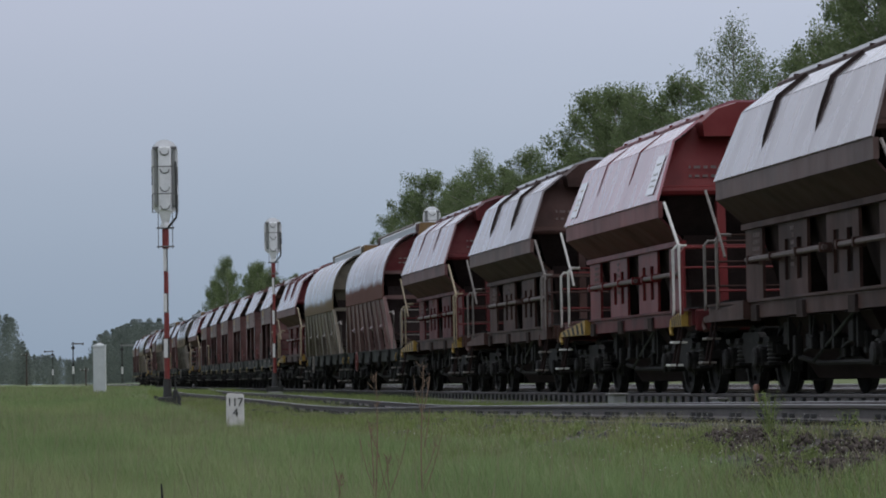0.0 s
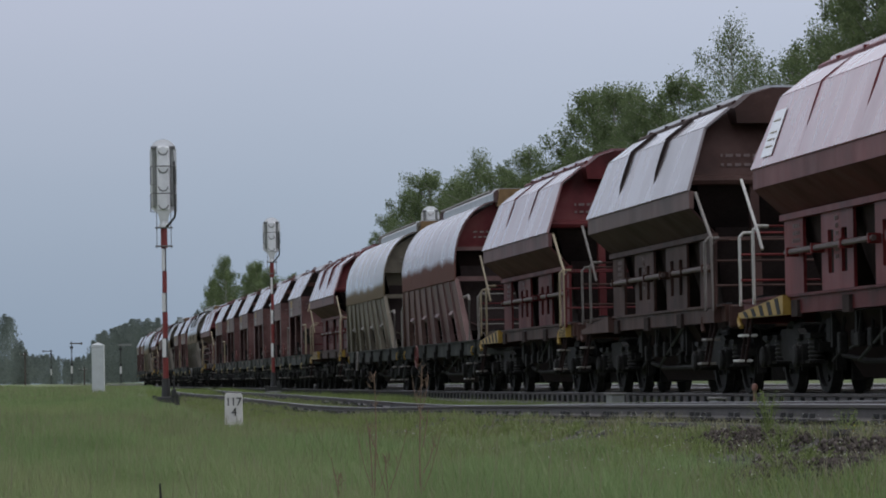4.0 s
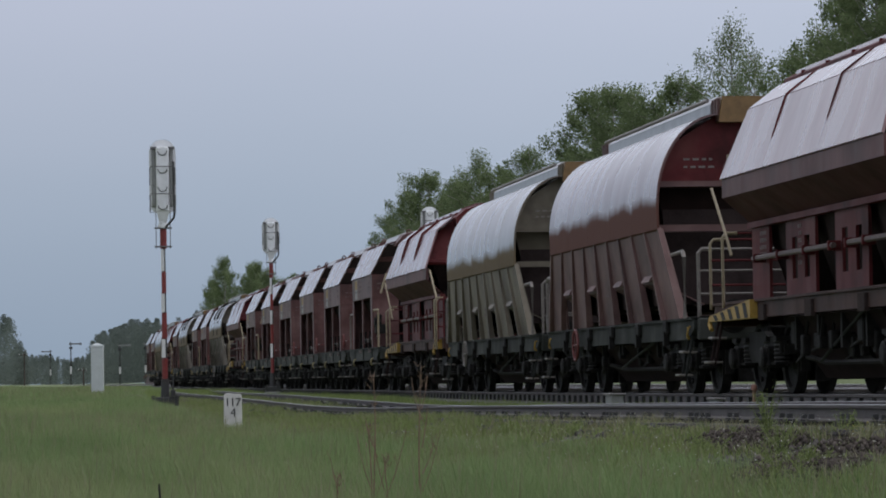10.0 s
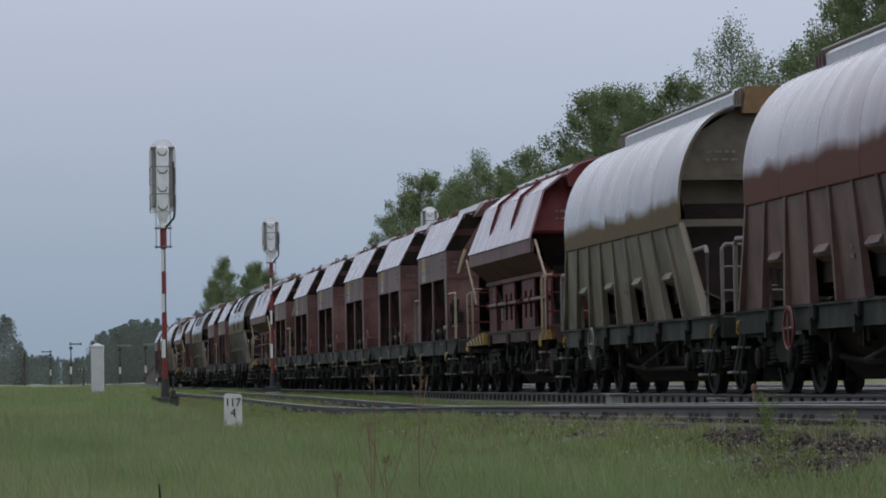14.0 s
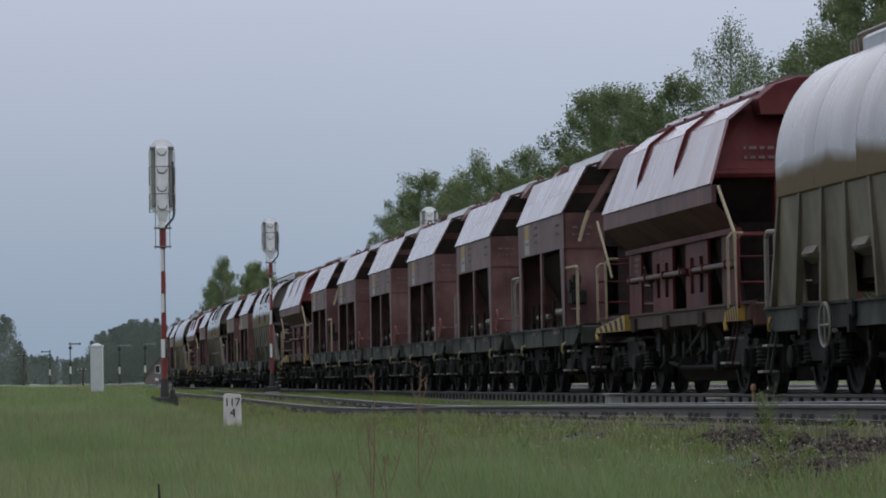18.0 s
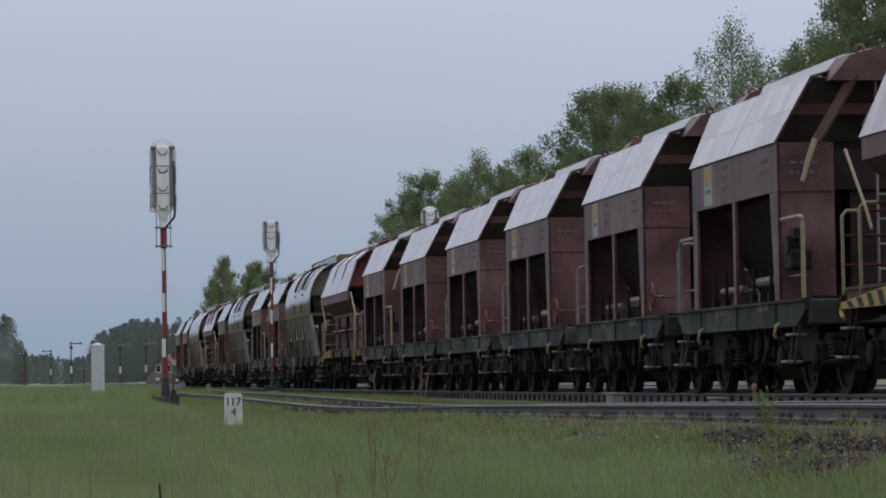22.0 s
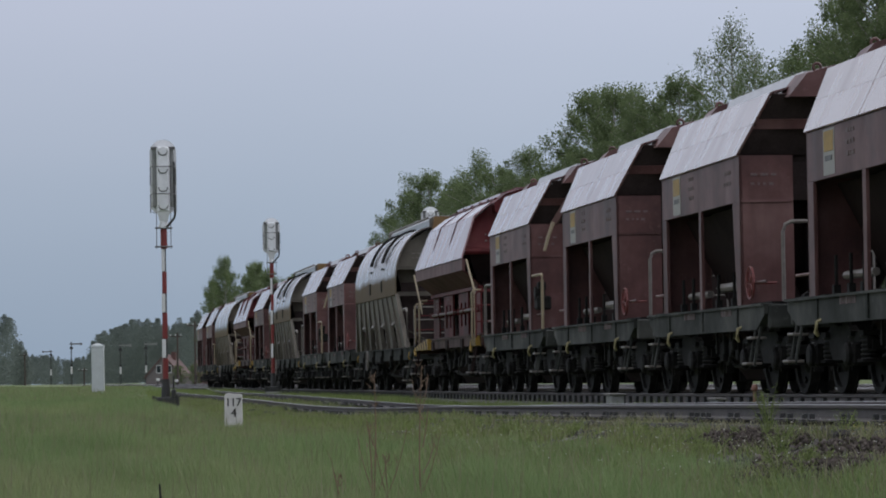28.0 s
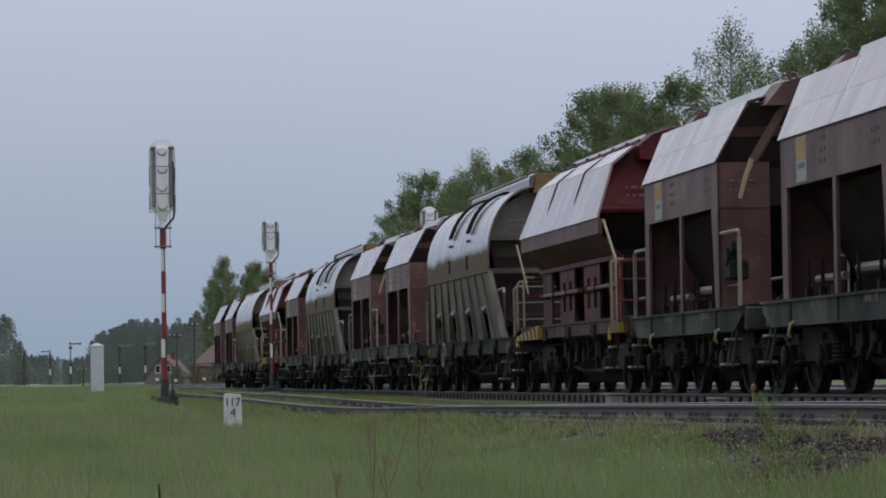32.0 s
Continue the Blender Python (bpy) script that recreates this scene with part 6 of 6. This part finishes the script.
for hx, hy, ht in ((18.4, 405, 3.3), (20.3, 402, 3.5), (22.6, 396, 3.8), (24.5, 400, 3.7), (28.0, 398, 4.4), (31.0, 402, 5.0)):
    tree(hx, hy, ht, rt.choice((6, 7)), 2.0, "low garden bush before the houses")
for tx, ty, tt, tk, wd in ((30.6, 545, 18.2, 2, 0.85), (31.0, 519, 20.6, 0, 0.75), (31.2, 510, 14.0, 4, 0.7), (31, 458, 17.3, 5, 0.8), (31, 446, 17.2, 1, 0.75), (31.6, 430, 15.4, 4, 1.0), (33, 412, 14.4, 1, 1.0), (34.5, 400, 12.5, 4, 1.1),
                           (30.9, 549, 17.4, 6, 0.7), (31.2, 523, 19.4, 7, 0.62), (31.1, 462, 16.4, 6, 0.7), (31.3, 450, 16.2, 7, 0.65)):
    tree(tx, ty, tt, tk, wd, "birch standing alone beyond the railway")


def wood(name, label, spots, seed, leaf=0.34, per=1100):
    """A far wood: many crowns in one mesh."""
    rng = np.random.default_rng(seed)
    pts, sizes = [], []
    for x, y, top in spots:
        z0 = ground_z(x, y)
        h = top - z0
        r = h * rng.uniform(0.16, 0.24)
        n = int(per * h / 14)
        u = rng.random(n) ** 0.8
        prof = np.where(u < 0.3, 0.75 + u, 1.05 * (1 - (u - 0.3) / 0.75) ** 0.75)
        a, rad = rng.random(n) * 6.283, r * prof * np.sqrt(rng.random(n))
        lump = 1 + 0.35 * np.sin(7 * a + 23 * u + x)
        p = np.stack([x + rad * lump * np.cos(a), y + rad * lump * np.sin(a), z0 + h * (0.02 + 0.98 * u)], axis=1)
        pts.append(p)
        sizes.append(leaf * rng.uniform(0.6, 1.3, n))
    v, f = cards(np.concatenate(pts), np.concatenate(sizes), rng)
    ob = new(name, mesh_from(name, v, f, M["hazed_pine_leaf"]))
    tagged(ob, label, "wood", kind="stuff")


def spots(n, seed, x0, x1, y0, y1, top):
    r = random.Random(seed)
    out = []
    for _ in range(n):
        u = r.random()
        x, y = x0 + (x1 - x0) * u, r.uniform(y0, y1)
        out.append((x, y, top(x) + r.uniform(-1.6, 1.0)))
    return out


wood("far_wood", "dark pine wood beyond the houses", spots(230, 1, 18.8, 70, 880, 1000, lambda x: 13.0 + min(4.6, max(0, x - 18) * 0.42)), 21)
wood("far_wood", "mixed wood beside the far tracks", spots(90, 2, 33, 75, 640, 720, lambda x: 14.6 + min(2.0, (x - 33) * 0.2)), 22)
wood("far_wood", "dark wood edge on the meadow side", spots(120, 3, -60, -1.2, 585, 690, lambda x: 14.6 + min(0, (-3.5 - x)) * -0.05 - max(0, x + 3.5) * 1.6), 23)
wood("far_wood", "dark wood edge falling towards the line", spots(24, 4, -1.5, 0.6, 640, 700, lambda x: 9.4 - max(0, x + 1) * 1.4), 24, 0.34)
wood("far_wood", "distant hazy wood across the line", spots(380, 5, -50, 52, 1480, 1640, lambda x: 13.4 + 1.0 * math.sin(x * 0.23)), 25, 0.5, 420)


# ---- grass, weeds, stones ----
def edge_x(y, px):
    """Where the meadow strip in sight begins (px 0) and ends (px 1) at a distance y."""
    return (-0.0075 * y - 0.2, 0.2635 * y + 0.2)[px]


def surface_z(x, y):
    """The ground, or the siding's ballast where that lies higher."""
    g = ground_z(x, y)
    if y < 186:
        d = abs(x - side_x(y))
        if d < 1.75:
            g = max(g, side_rail(y) - 0.17 - max(0.0, d - 1.3) / 0.45 * 0.16)
    return g


def blades(name, label, n, y0, y1, power, tall, width, mat, seed, segs, keep, lean=0.5, x_from=None, x_to=None):
    rng = np.random.default_rng(seed)
    u = rng.random(n * 2)
    ys = (y0 ** power + (y1 ** power - y0 ** power) * u) ** (1 / power)
    xs = []
    for y, r in zip(ys, rng.random(n * 2)):
        a = max(edge_x(y, 0), x_from(y)) if x_from else edge_x(y, 0)
        b = min(edge_x(y, 1), x_to(y)) if x_to else edge_x(y, 1)
        xs.append(a + max(0.0, b - a) * r)
    out_v, out_f = [], []
    count = 0
    for x, y, a, l, h, w in zip(xs, ys, rng.random(n * 2) * 6.283, rng.random(n * 2), rng.random(n * 2), rng.random(n * 2)):
        k = keep(x, y)
        if k <= 0 or count >= n or h > 0.98:
            continue
        patch = 0.75 + 0.5 * noise.noise((x * 0.8, y * 0.5, 7.0)) + 0.22 * noise.noise((x * 2.6, y * 1.4, 2.0))
        hh = tall * (0.45 + 0.75 * h) * max(0.35, patch) * k
        ww = width * (0.6 + 0.8 * w)
        z = surface_z(x, y) - 0.01
        dx, dy = math.cos(a), math.sin(a)
        bend = lean * hh * (0.3 + l)
        sx, sy = -dy * ww / 2, dx * ww / 2
        b = len(out_v)
        if segs == 2:
            out_v += [(x - sx, y - sy, z), (x + sx, y + sy, z), (x + dx * bend * 0.35 + sx * 0.8, y + dy * bend * 0.35 + sy * 0.8, z + hh * 0.6),
                      (x + dx * bend * 0.35 - sx * 0.8, y + dy * bend * 0.35 - sy * 0.8, z + hh * 0.6), (x + dx * bend, y + dy * bend, z + hh)]
            out_f += [(b, b + 1, b + 2), (b, b + 2, b + 3), (b + 3, b + 2, b + 4)]
        else:
            out_v += [(x - sx, y - sy, z), (x + sx, y + sy, z), (x + dx * bend, y + dy * bend, z + hh)]
            out_f += [(b, b + 1, b + 2)]
        count += 1
    ob = new(name, mesh_from(name, np.array(out_v), np.array(out_f), mat))
    return tagged(ob, label, "grass", kind="stuff")


def on_meadow(x, y):
    d = side_x(y) - x if y < 180 else MAIN_X - x
    if y < 15 and ((x - 3.12) / 0.42) ** 2 + ((y - 12.9) / 1.1) ** 2 < 0.8:
        return 0.0
    if d > 2.6:
        return 1.0
    if d > 1.9:
        return 0.7 if y < 24 else 0.4
    if d > 0.85 and y > 90:
        return 0.4
    return 0.0


def on_shoulder(x, y):
    d = side_x(y) - x
    if 0.82 < d < 2.6:
        tall = 1.0 if y < 22 else max(0.85, 1.0 - (y - 22) * 0.05)
        if ((x - 3.60) / 0.25) ** 2 + ((y - 16.6) / 1.3) ** 2 < 1 or ((x - 3.12) / 0.42) ** 2 + ((y - 12.9) / 1.1) ** 2 < 0.8:
            return 0.8 if noise.noise((x * 5, y * 2, 3.0)) > 0.02 else 0.0
        patch = noise.noise((x * 1.1, y * 0.45, 9.0))
        if d < 1.25:
            # bare stones at the sleeper ends, with few low tufts
            if y > 27:
                return 1.0 if patch > -0.3 else 0.5
            return 0.6 if patch > -0.1 or noise.noise((x * 5, y * 1.6, 8.0)) > 0.1 else 0.0
        return tall if patch > (-0.22 if y < 24 else -0.05) else (0.5 if noise.noise((x * 4, y * 2.5, 1.0)) > 0.15 else 0.0)
    return 0.0


def between(x, y):
    if abs(x - MAIN_X) < 1.75 or x > MAIN_X:
        return 0.0
    if side_x(y) + 1.3 < x:
        return 1.0 if noise.noise((x * 0.7, y * 0.2, 4.0)) > -0.25 else 0.0
    if side_x(y) - 1.6 < x:
        return (0.85 if y > 30 else 0.5) if noise.noise((x * 0.9, y * 0.25, 6.0)) > (-0.45 if y > 28 else 0.05) else 0.0
    return 0.0


def bank(y):
    return side_x(y) - 0.8


blades("meadow_grass", "lush uncut green meadow grass", 165000, 9.0, 26, 1.2, 0.24, 0.0034, M["grass"], 1, 2, on_meadow, 0.5, None, bank)
blades("meadow_grass", "uncut green meadow grass further off", 95000, 24, 62, 1.1, 0.22, 0.0072, M["grass"], 2, 2, on_meadow, 0.5, None, bank)
blades("meadow_grass", "distant tufts of meadow grass", 46000, 60, 180, 1.0, 0.18, 0.03, M["grass"], 3, 1, on_meadow, 0.5, None, bank)
blades("seed_grass", "pale seeding grass stalks over the meadow", 11000, 9.0, 45, 1.25, 0.33, 0.0045, M["dry_grass"], 4, 2, on_meadow, 0.25, None, bank)
blades("seed_grass", "pale dry grass far over the meadow", 8000, 45, 150, 1.0, 0.24, 0.018, M["dry_grass"], 5, 1, on_meadow, 0.25, None, bank)
blades("shoulder_weeds", "fresh green weeds on the ballast shoulder", 95000, 10, 75, 0.75, 0.14, 0.0052, M["weed"], 6, 2, on_shoulder, 0.6, lambda y: side_x(y) - 2.7, lambda y: side_x(y) - 0.84)
blades("shoulder_weeds", "dry weeds on the gravel of the shoulder", 24000, 11, 80, 0.7, 0.16, 0.006, M["dry_grass"], 8, 2, on_shoulder, 0.5, lambda y: side_x(y) - 2.7, lambda y: side_x(y) - 0.84)
blades("shoulder_weeds", "thin grass between the two tracks", 90000, 18, 130, 0.6, 0.2, 0.010, M["weed"], 7, 1, between, 0.5, lambda y: side_x(y) - 1.6, lambda y: 8.75)


def along_rails(x, y):
    d = side_x(y) - x
    if abs(abs(d) - 0.75) < 0.06:
        return 0.0
    return 1.0 if noise.noise((x * 2.0, y * 0.5, 5.0)) > -0.35 else 0.4


blades("rail_grass", "green grass grown up along the siding rails", 36000, 25, 80, 0.8, 0.13, 0.008, M["weed"], 11, 2, along_rails, 0.6, lambda y: side_x(y) - 1.15, lambda y: side_x(y) + 0.68)
blades("rail_grass", "dry pale grass grown up along the siding rails", 24000, 25, 90, 0.8, 0.14, 0.008, M["dry_grass"], 12, 2, along_rails, 0.6, lambda y: side_x(y) - 1.25, lambda y: side_x(y) + 0.68)
blades("rail_grass", "loose low tufts before the near siding rail", 5000, 11, 25, 0.9, 0.13, 0.005, M["dry_grass"], 13, 2, along_rails, 0.7, lambda y: side_x(y) - 1.3, lambda y: side_x(y) - 0.84)


def stones_mesh(name, label, spots_fn, n, seed, lo, hi, mat):
    rng = np.random.default_rng(seed)
    # broken stones: eight uneven facets each
    base = np.array([(1, 0, 0), (0, 1, 0), (-1, 0, 0), (0, -1, 0), (0, 0, 1), (0, 0, -1)], dtype=float)
    tri = np.array([(0, 1, 4), (1, 2, 4), (2, 3, 4), (3, 0, 4), (1, 0, 5), (2, 1, 5), (3, 2, 5), (0, 3, 5)])
    vs, fs = [], []
    for i in range(n):
        x, y, dz = spots_fn(rng)
        r = rng.uniform(lo, hi)
        sc = r * rng.uniform(0.6, 1.25, 3)
        p = base * sc + r * rng.uniform(-0.38, 0.38, (6, 3))
        a = rng.random() * 6.28
        p = p @ np.array([[math.cos(a), math.sin(a), 0], [-math.sin(a), math.cos(a), 0], [0, 0, 1]])
        vs.append(p + np.array([x, y, surface_z(x, y) + dz + r * 0.15]))
        fs.append(tri + i * len(base))
    ob = new(name, mesh_from(name, np.concatenate(vs), np.concatenate(fs), mat))
    tagged(ob, label, "stones", kind="stuff")


def heap(cx, cy, rx, ry, top):
    def f(rng):
        while True:
            u, v = rng.uniform(-1, 1, 2)
            if u * u + v * v < 1:
                return cx + u * rx, cy + v * ry, top * (1 - (u * u + v * v)) + rng.uniform(0, 0.02)
    return f


def along(y0, y1, d0, d1):
    def f(rng):
        y = y0 + (y1 - y0) * rng.random() ** 1.4
        return side_x(y) - rng.uniform(d0, d1), y, 0.0
    return f


stones_mesh("stone_heap", "small heap of dark broken basalt stones", heap(3.60, 16.6, 0.25, 1.3, 0.04), 2300, 1, 0.006, 0.017, M["pebble"])
stones_mesh("stone_heap", "spread of dark broken basalt stones", heap(3.16, 13.1, 0.46, 1.3, 0.03), 3000, 2, 0.005, 0.016, M["pebble"])
stones_mesh("stone_heap", "scatter of dark broken stones among weeds", heap(3.50, 14.2, 0.36, 0.9, 0.02), 1000, 7, 0.006, 0.019, M["pebble"])
stones_mesh("stone_heap", "dark stones spilled below the siding rail", along(17, 30, 0.80, 1.25), 3000, 8, 0.008, 0.026, M["pebble"])
stones_mesh("ballast_stones", "loose ballast stones along the siding", along(12, 62, 0.75, 2.3), 16000, 3, 0.008, 0.026, M["stone_grey"])
stones_mesh("ballast_stones", "loose ballast stones inside the siding", along(10, 60, -2.4, 0.7), 5000, 4, 0.010, 0.026, M["stone_grey"])


def flowers(name, label, mat, n, seed, y0, y1, d0, d1, z0, z1):
    rng = np.random.default_rng(seed)
    pts = []
    for _ in range(n):
        y = rng.uniform(y0, y1)
        x = side_x(y) - rng.uniform(d0, d1)
        pts.append((x, y, surface_z(x, y) + rng.uniform(z0, z1)))
    v, f = cards(np.array(pts), rng.uniform(0.004, 0.009, n), rng)
    ob = new(name, mesh_from(name, v, f, mat))
    tagged(ob, label, "flowers", kind="stuff")


flowers("wild_flowers", "tiny white wild flowers in the shoulder weeds", M["flower"], 1100, 1, 11.5, 26, 1.0, 2.5, 0.03, 0.13)
flowers("wild_flowers", "small yellow wild flowers in the weeds", M["yflower"], 40, 2, 14.6, 15.6, 0.9, 1.25, 0.02, 0.10)


def dry_stalks(x, y, top, label, branches, seed):
    """A dead weed stem; branches: (height at which it leaves, where it ends: sideways, height)."""
    r = random.Random(seed)
    z = ground_z(x, y)
    s = thing("dry_weed", pose(x, y, z - 0.02), label, "dry weed", "dry weed stalks")
    h = top - z
    bm = bmesh.new()
    tube(bm, [(0.008 * math.sin(4 * u + seed), 0.006 * math.sin(3 * u), h * u) for u in np.linspace(0, 1, 10)], 0.0042, 6, 0.0016)
    part("stem", bm, M["stalk"], s, "", True)
    for z0, dx, z1 in branches:
        a, b = Vector((0.004, 0, z0 - z)), Vector((dx, r.uniform(-0.04, 0.04), z1 - z))
        bm = bmesh.new()
        bow = Vector((0.25 * dx, 0, -0.012))
        tube(bm, [a, a.lerp(b, 0.35) + bow * 0.3, a.lerp(b, 0.7) + bow * 0.25, b], 0.0026, 5, 0.0010)
        tw = part("twig", bm, M["stalk"], s)
        for k in range(3):
            c = a.lerp(b, r.uniform(0.4, 0.95))
            bm = bmesh.new()
            tube(bm, [c, c + Vector((r.uniform(-0.025, 0.025), 0, r.uniform(0.015, 0.05)))], 0.0012, 4, 0.0006)
            part("side_shoot", bm, M["stalk"], tw)
    bm = bmesh.new()
    for k in range(14):
        c = Vector((r.uniform(-0.01, 0.01), r.uniform(-0.01, 0.01), h * r.uniform(0.8, 1.0)))
        tube(bm, [c, c + Vector((r.uniform(-0.02, 0.02), r.uniform(-0.02, 0.02), 0.022))], 0.0016, 4, 0.0006)
    tagged(part("seed_head", bm, M["stalk"], s, "brown dry seed head"), kind="stuff")


dry_stalks(1.530, 13.0, 1.37, "tall dry brown weed stalk in the grass", [(0.88, 0.074, 1.115), (0.95, 0.056, 1.07), (1.05, 0.03, 1.21), (1.16, -0.03, 1.30), (1.20, 0.035, 1.33)], 3)
dry_stalks(1.345, 13.0, 1.335, "thin dry weed stalk with bent twigs", [(0.86, 0.05, 1.0), (1.05, -0.03, 1.17)], 5)
dry_stalks(1.318, 12.9, 1.14, "thin dry weed stalk with bent twigs", [(0.90, -0.045, 1.09)], 6)
dry_stalks(1.39, 12.95, 1.02, "dry weed stalk forked in two slanting twigs", [(0.84, -0.055, 1.10), (0.88, 0.075, 1.125)], 7)
dry_stalks(1.20, 12.9, 0.95, "thin dry weed stalk with bent twigs", [(0.86, -0.035, 1.02)], 8)


def old_stake():
    x, y = 0.438, 11.0
    z = ground_z(x, y)
    s = thing("old_stake", pose(x, y, z - 0.03), "short dark weathered stick in the grass", "stake")
    bm = bmesh.new()
    tube(bm, [(0.004, 0, 0), (0.002, 0, 0.12), (-0.001, 0, 0.97 - z - 0.01), (-0.003, 0, 1.0 - z)], 0.006, 7, 0.003)
    part("stick", bm, M["black"], s)


old_stake()


def lineside_weed(x, y, top, n, spread, seed, label):
    z = surface_z(x, y)
    rng = np.random.default_rng(seed)
    s = thing("weed_plant", pose(x, y, z), label, "weed", "weeds by the siding")
    bm = bmesh.new()
    tips = []
    for k in range(n):
        a, l = rng.random() * 6.28, rng.uniform(0.3, 1.0) * spread
        h = (top - z) * rng.uniform(0.55, 1.0)
        tip = (math.cos(a) * l, math.sin(a) * l, h)
        tube(bm, [(0, 0, 0), (tip[0] * 0.4, tip[1] * 0.4, h * 0.55), tip], 0.003, 4, 0.001)
        tips += [(tip[0] * u, tip[1] * u, h * (0.15 + 0.85 * u)) for u in rng.random(40) ** 0.6]
    part("stem", bm, M["weed"], s)
    p = np.array(tips) + rng.normal(size=(len(tips), 3)) * 0.012
    v, f = cards(p, rng.uniform(0.004, 0.009, len(p)), rng)
    tagged(share("foliage", mesh_from("foliage", v, f, M["weed"]), s), kind="stuff")


lineside_weed(3.62, 16.2, 1.275, 16, 0.10, 1, "feathery green weed growing before the rails")
lineside_weed(3.45, 15.2, 1.10, 12, 0.10, 2, "low green weed on the ballast shoulder")
lineside_weed(3.20, 13.6, 1.0, 10, 0.05, 3, "bright green weed on the stones")
lineside_weed(3.75, 15.2, 1.12, 12, 0.10, 4, "low green weed on the ballast shoulder")
for k in range(16):
    wy = 15.0 + k * 1.7
    lineside_weed(side_x(wy) - 1.15 - 0.5 * (k * 0.37 % 1), wy, side_rail(wy) - 0.06 - 0.06 * (k * 0.61 % 1), 9, 0.12, 20 + k, "low green weed on the ballast shoulder")
rw = random.Random(41)
for k in range(12):
    wy = 12.2 + 0.45 * k + rw.uniform(-0.2, 0.2)
    lineside_weed(2.85 + 0.07 * k + rw.uniform(-0.22, 0.30), wy, 0.98 + rw.uniform(-0.05, 0.05), 8, 0.09, 60 + k, "bright green weed on the stones")
lineside_weed(3.0, 20.2, 0.98, 12, 0.14, 5, "low green weed on the ballast shoulder")


# ---- sleepers last ----
def sleeper_mesh(l, w, h, mat, name, clip_h=0.06, screws=False):
    bm = bmesh.new()
    box(bm, -l / 2, l / 2, -w / 2, w / 2, -h, 0, 0.02)
    for x in (-0.75, 0.75):
        box(bm, x - 0.17, x + 0.17, -0.075, 0.075, 0.0, 0.018)
        for d in (-0.115, 0.115):
            for y in ((-0.085, 0.085) if screws else (0.0,)):
                if screws:
                    box(bm, x + d - 0.026, x + d + 0.026, y - 0.02, y + 0.02, 0.018, 0.03)
                    box(bm, x + d - 0.014, x + d + 0.014, y - 0.014, y + 0.014, 0.034, clip_h)
                else:
                    box(bm, x + d - 0.025, x + d + 0.025, -0.5 * clip_h, 0.5 * clip_h, 0.018, clip_h)
    ob = part(name, bm, mat)
    me = ob.data
    bpy.data.objects.remove(ob)
    me.materials.append(M["sig_black"])
    for f in me.polygons:
        if f.center.z > 0.02:
            f.material_index = 1
    return me


conc = sleeper_mesh(2.6, 0.26, 0.20, M["conc_sleeper"], "sleeper", 0.135)
wood_sl = sleeper_mesh(2.4, 0.25, 0.16, M["sleeper"], "sleeper", 0.06, True)
for k in range(300):
    y = 31.0 + k * 0.6
    share("sleeper", conc, main_track, pose(MAIN_X, y, main_rail(y) - 0.178))
rs = random.Random(9)
for k in range(262):
    y = 12.0 + k * 0.65
    share("sleeper", wood_sl, side_track, pose(side_x(y) + rs.uniform(-0.05, 0.05), y, side_rail(y) - 0.107, 0, 0, -math.degrees(math.atan(2 * 0.00038 * max(0, y - 70))) + rs.uniform(-1, 1)))


def joined_sleepers(tr, centre_x, y0, y1):
    bm = bmesh.new()
    y = y0
    while y < y1:
        z = main_rail(y) - 0.178
        box(bm, centre_x - 1.3, centre_x + 1.3, y - 0.13, y + 0.13, z - 0.18, z)
        y += 0.62
    tagged(part("sleeper_row", bm, M["conc_sleeper"], tr), kind="stuff")


joined_sleepers(main_track, MAIN_X, 211.2, 420)
for bt, bx in zip(back_tracks, BACK_X):
    joined_sleepers(bt, bx, 40, 260)


# ---- what moves ----
def motions():
    for w, y in TRAIN:
        walk(w, [(t, at_rest(y - run(t))) for t in range(0, 33, 2)])
        axles = [c for c in w.children if c.name.split(".")[0] == "wheelset"]
        for k, a in enumerate(axles):
            base = a.matrix_basis.translation.copy()
            rows, n = [], 214
            for i in range(n + 1):
                t = 32.0 * i / n
                rows.append((t, Matrix.Translation(base) @ Matrix.Rotation(run(t) / 0.46 + k, 4, 'X')))
            walk(a, rows)


motions()
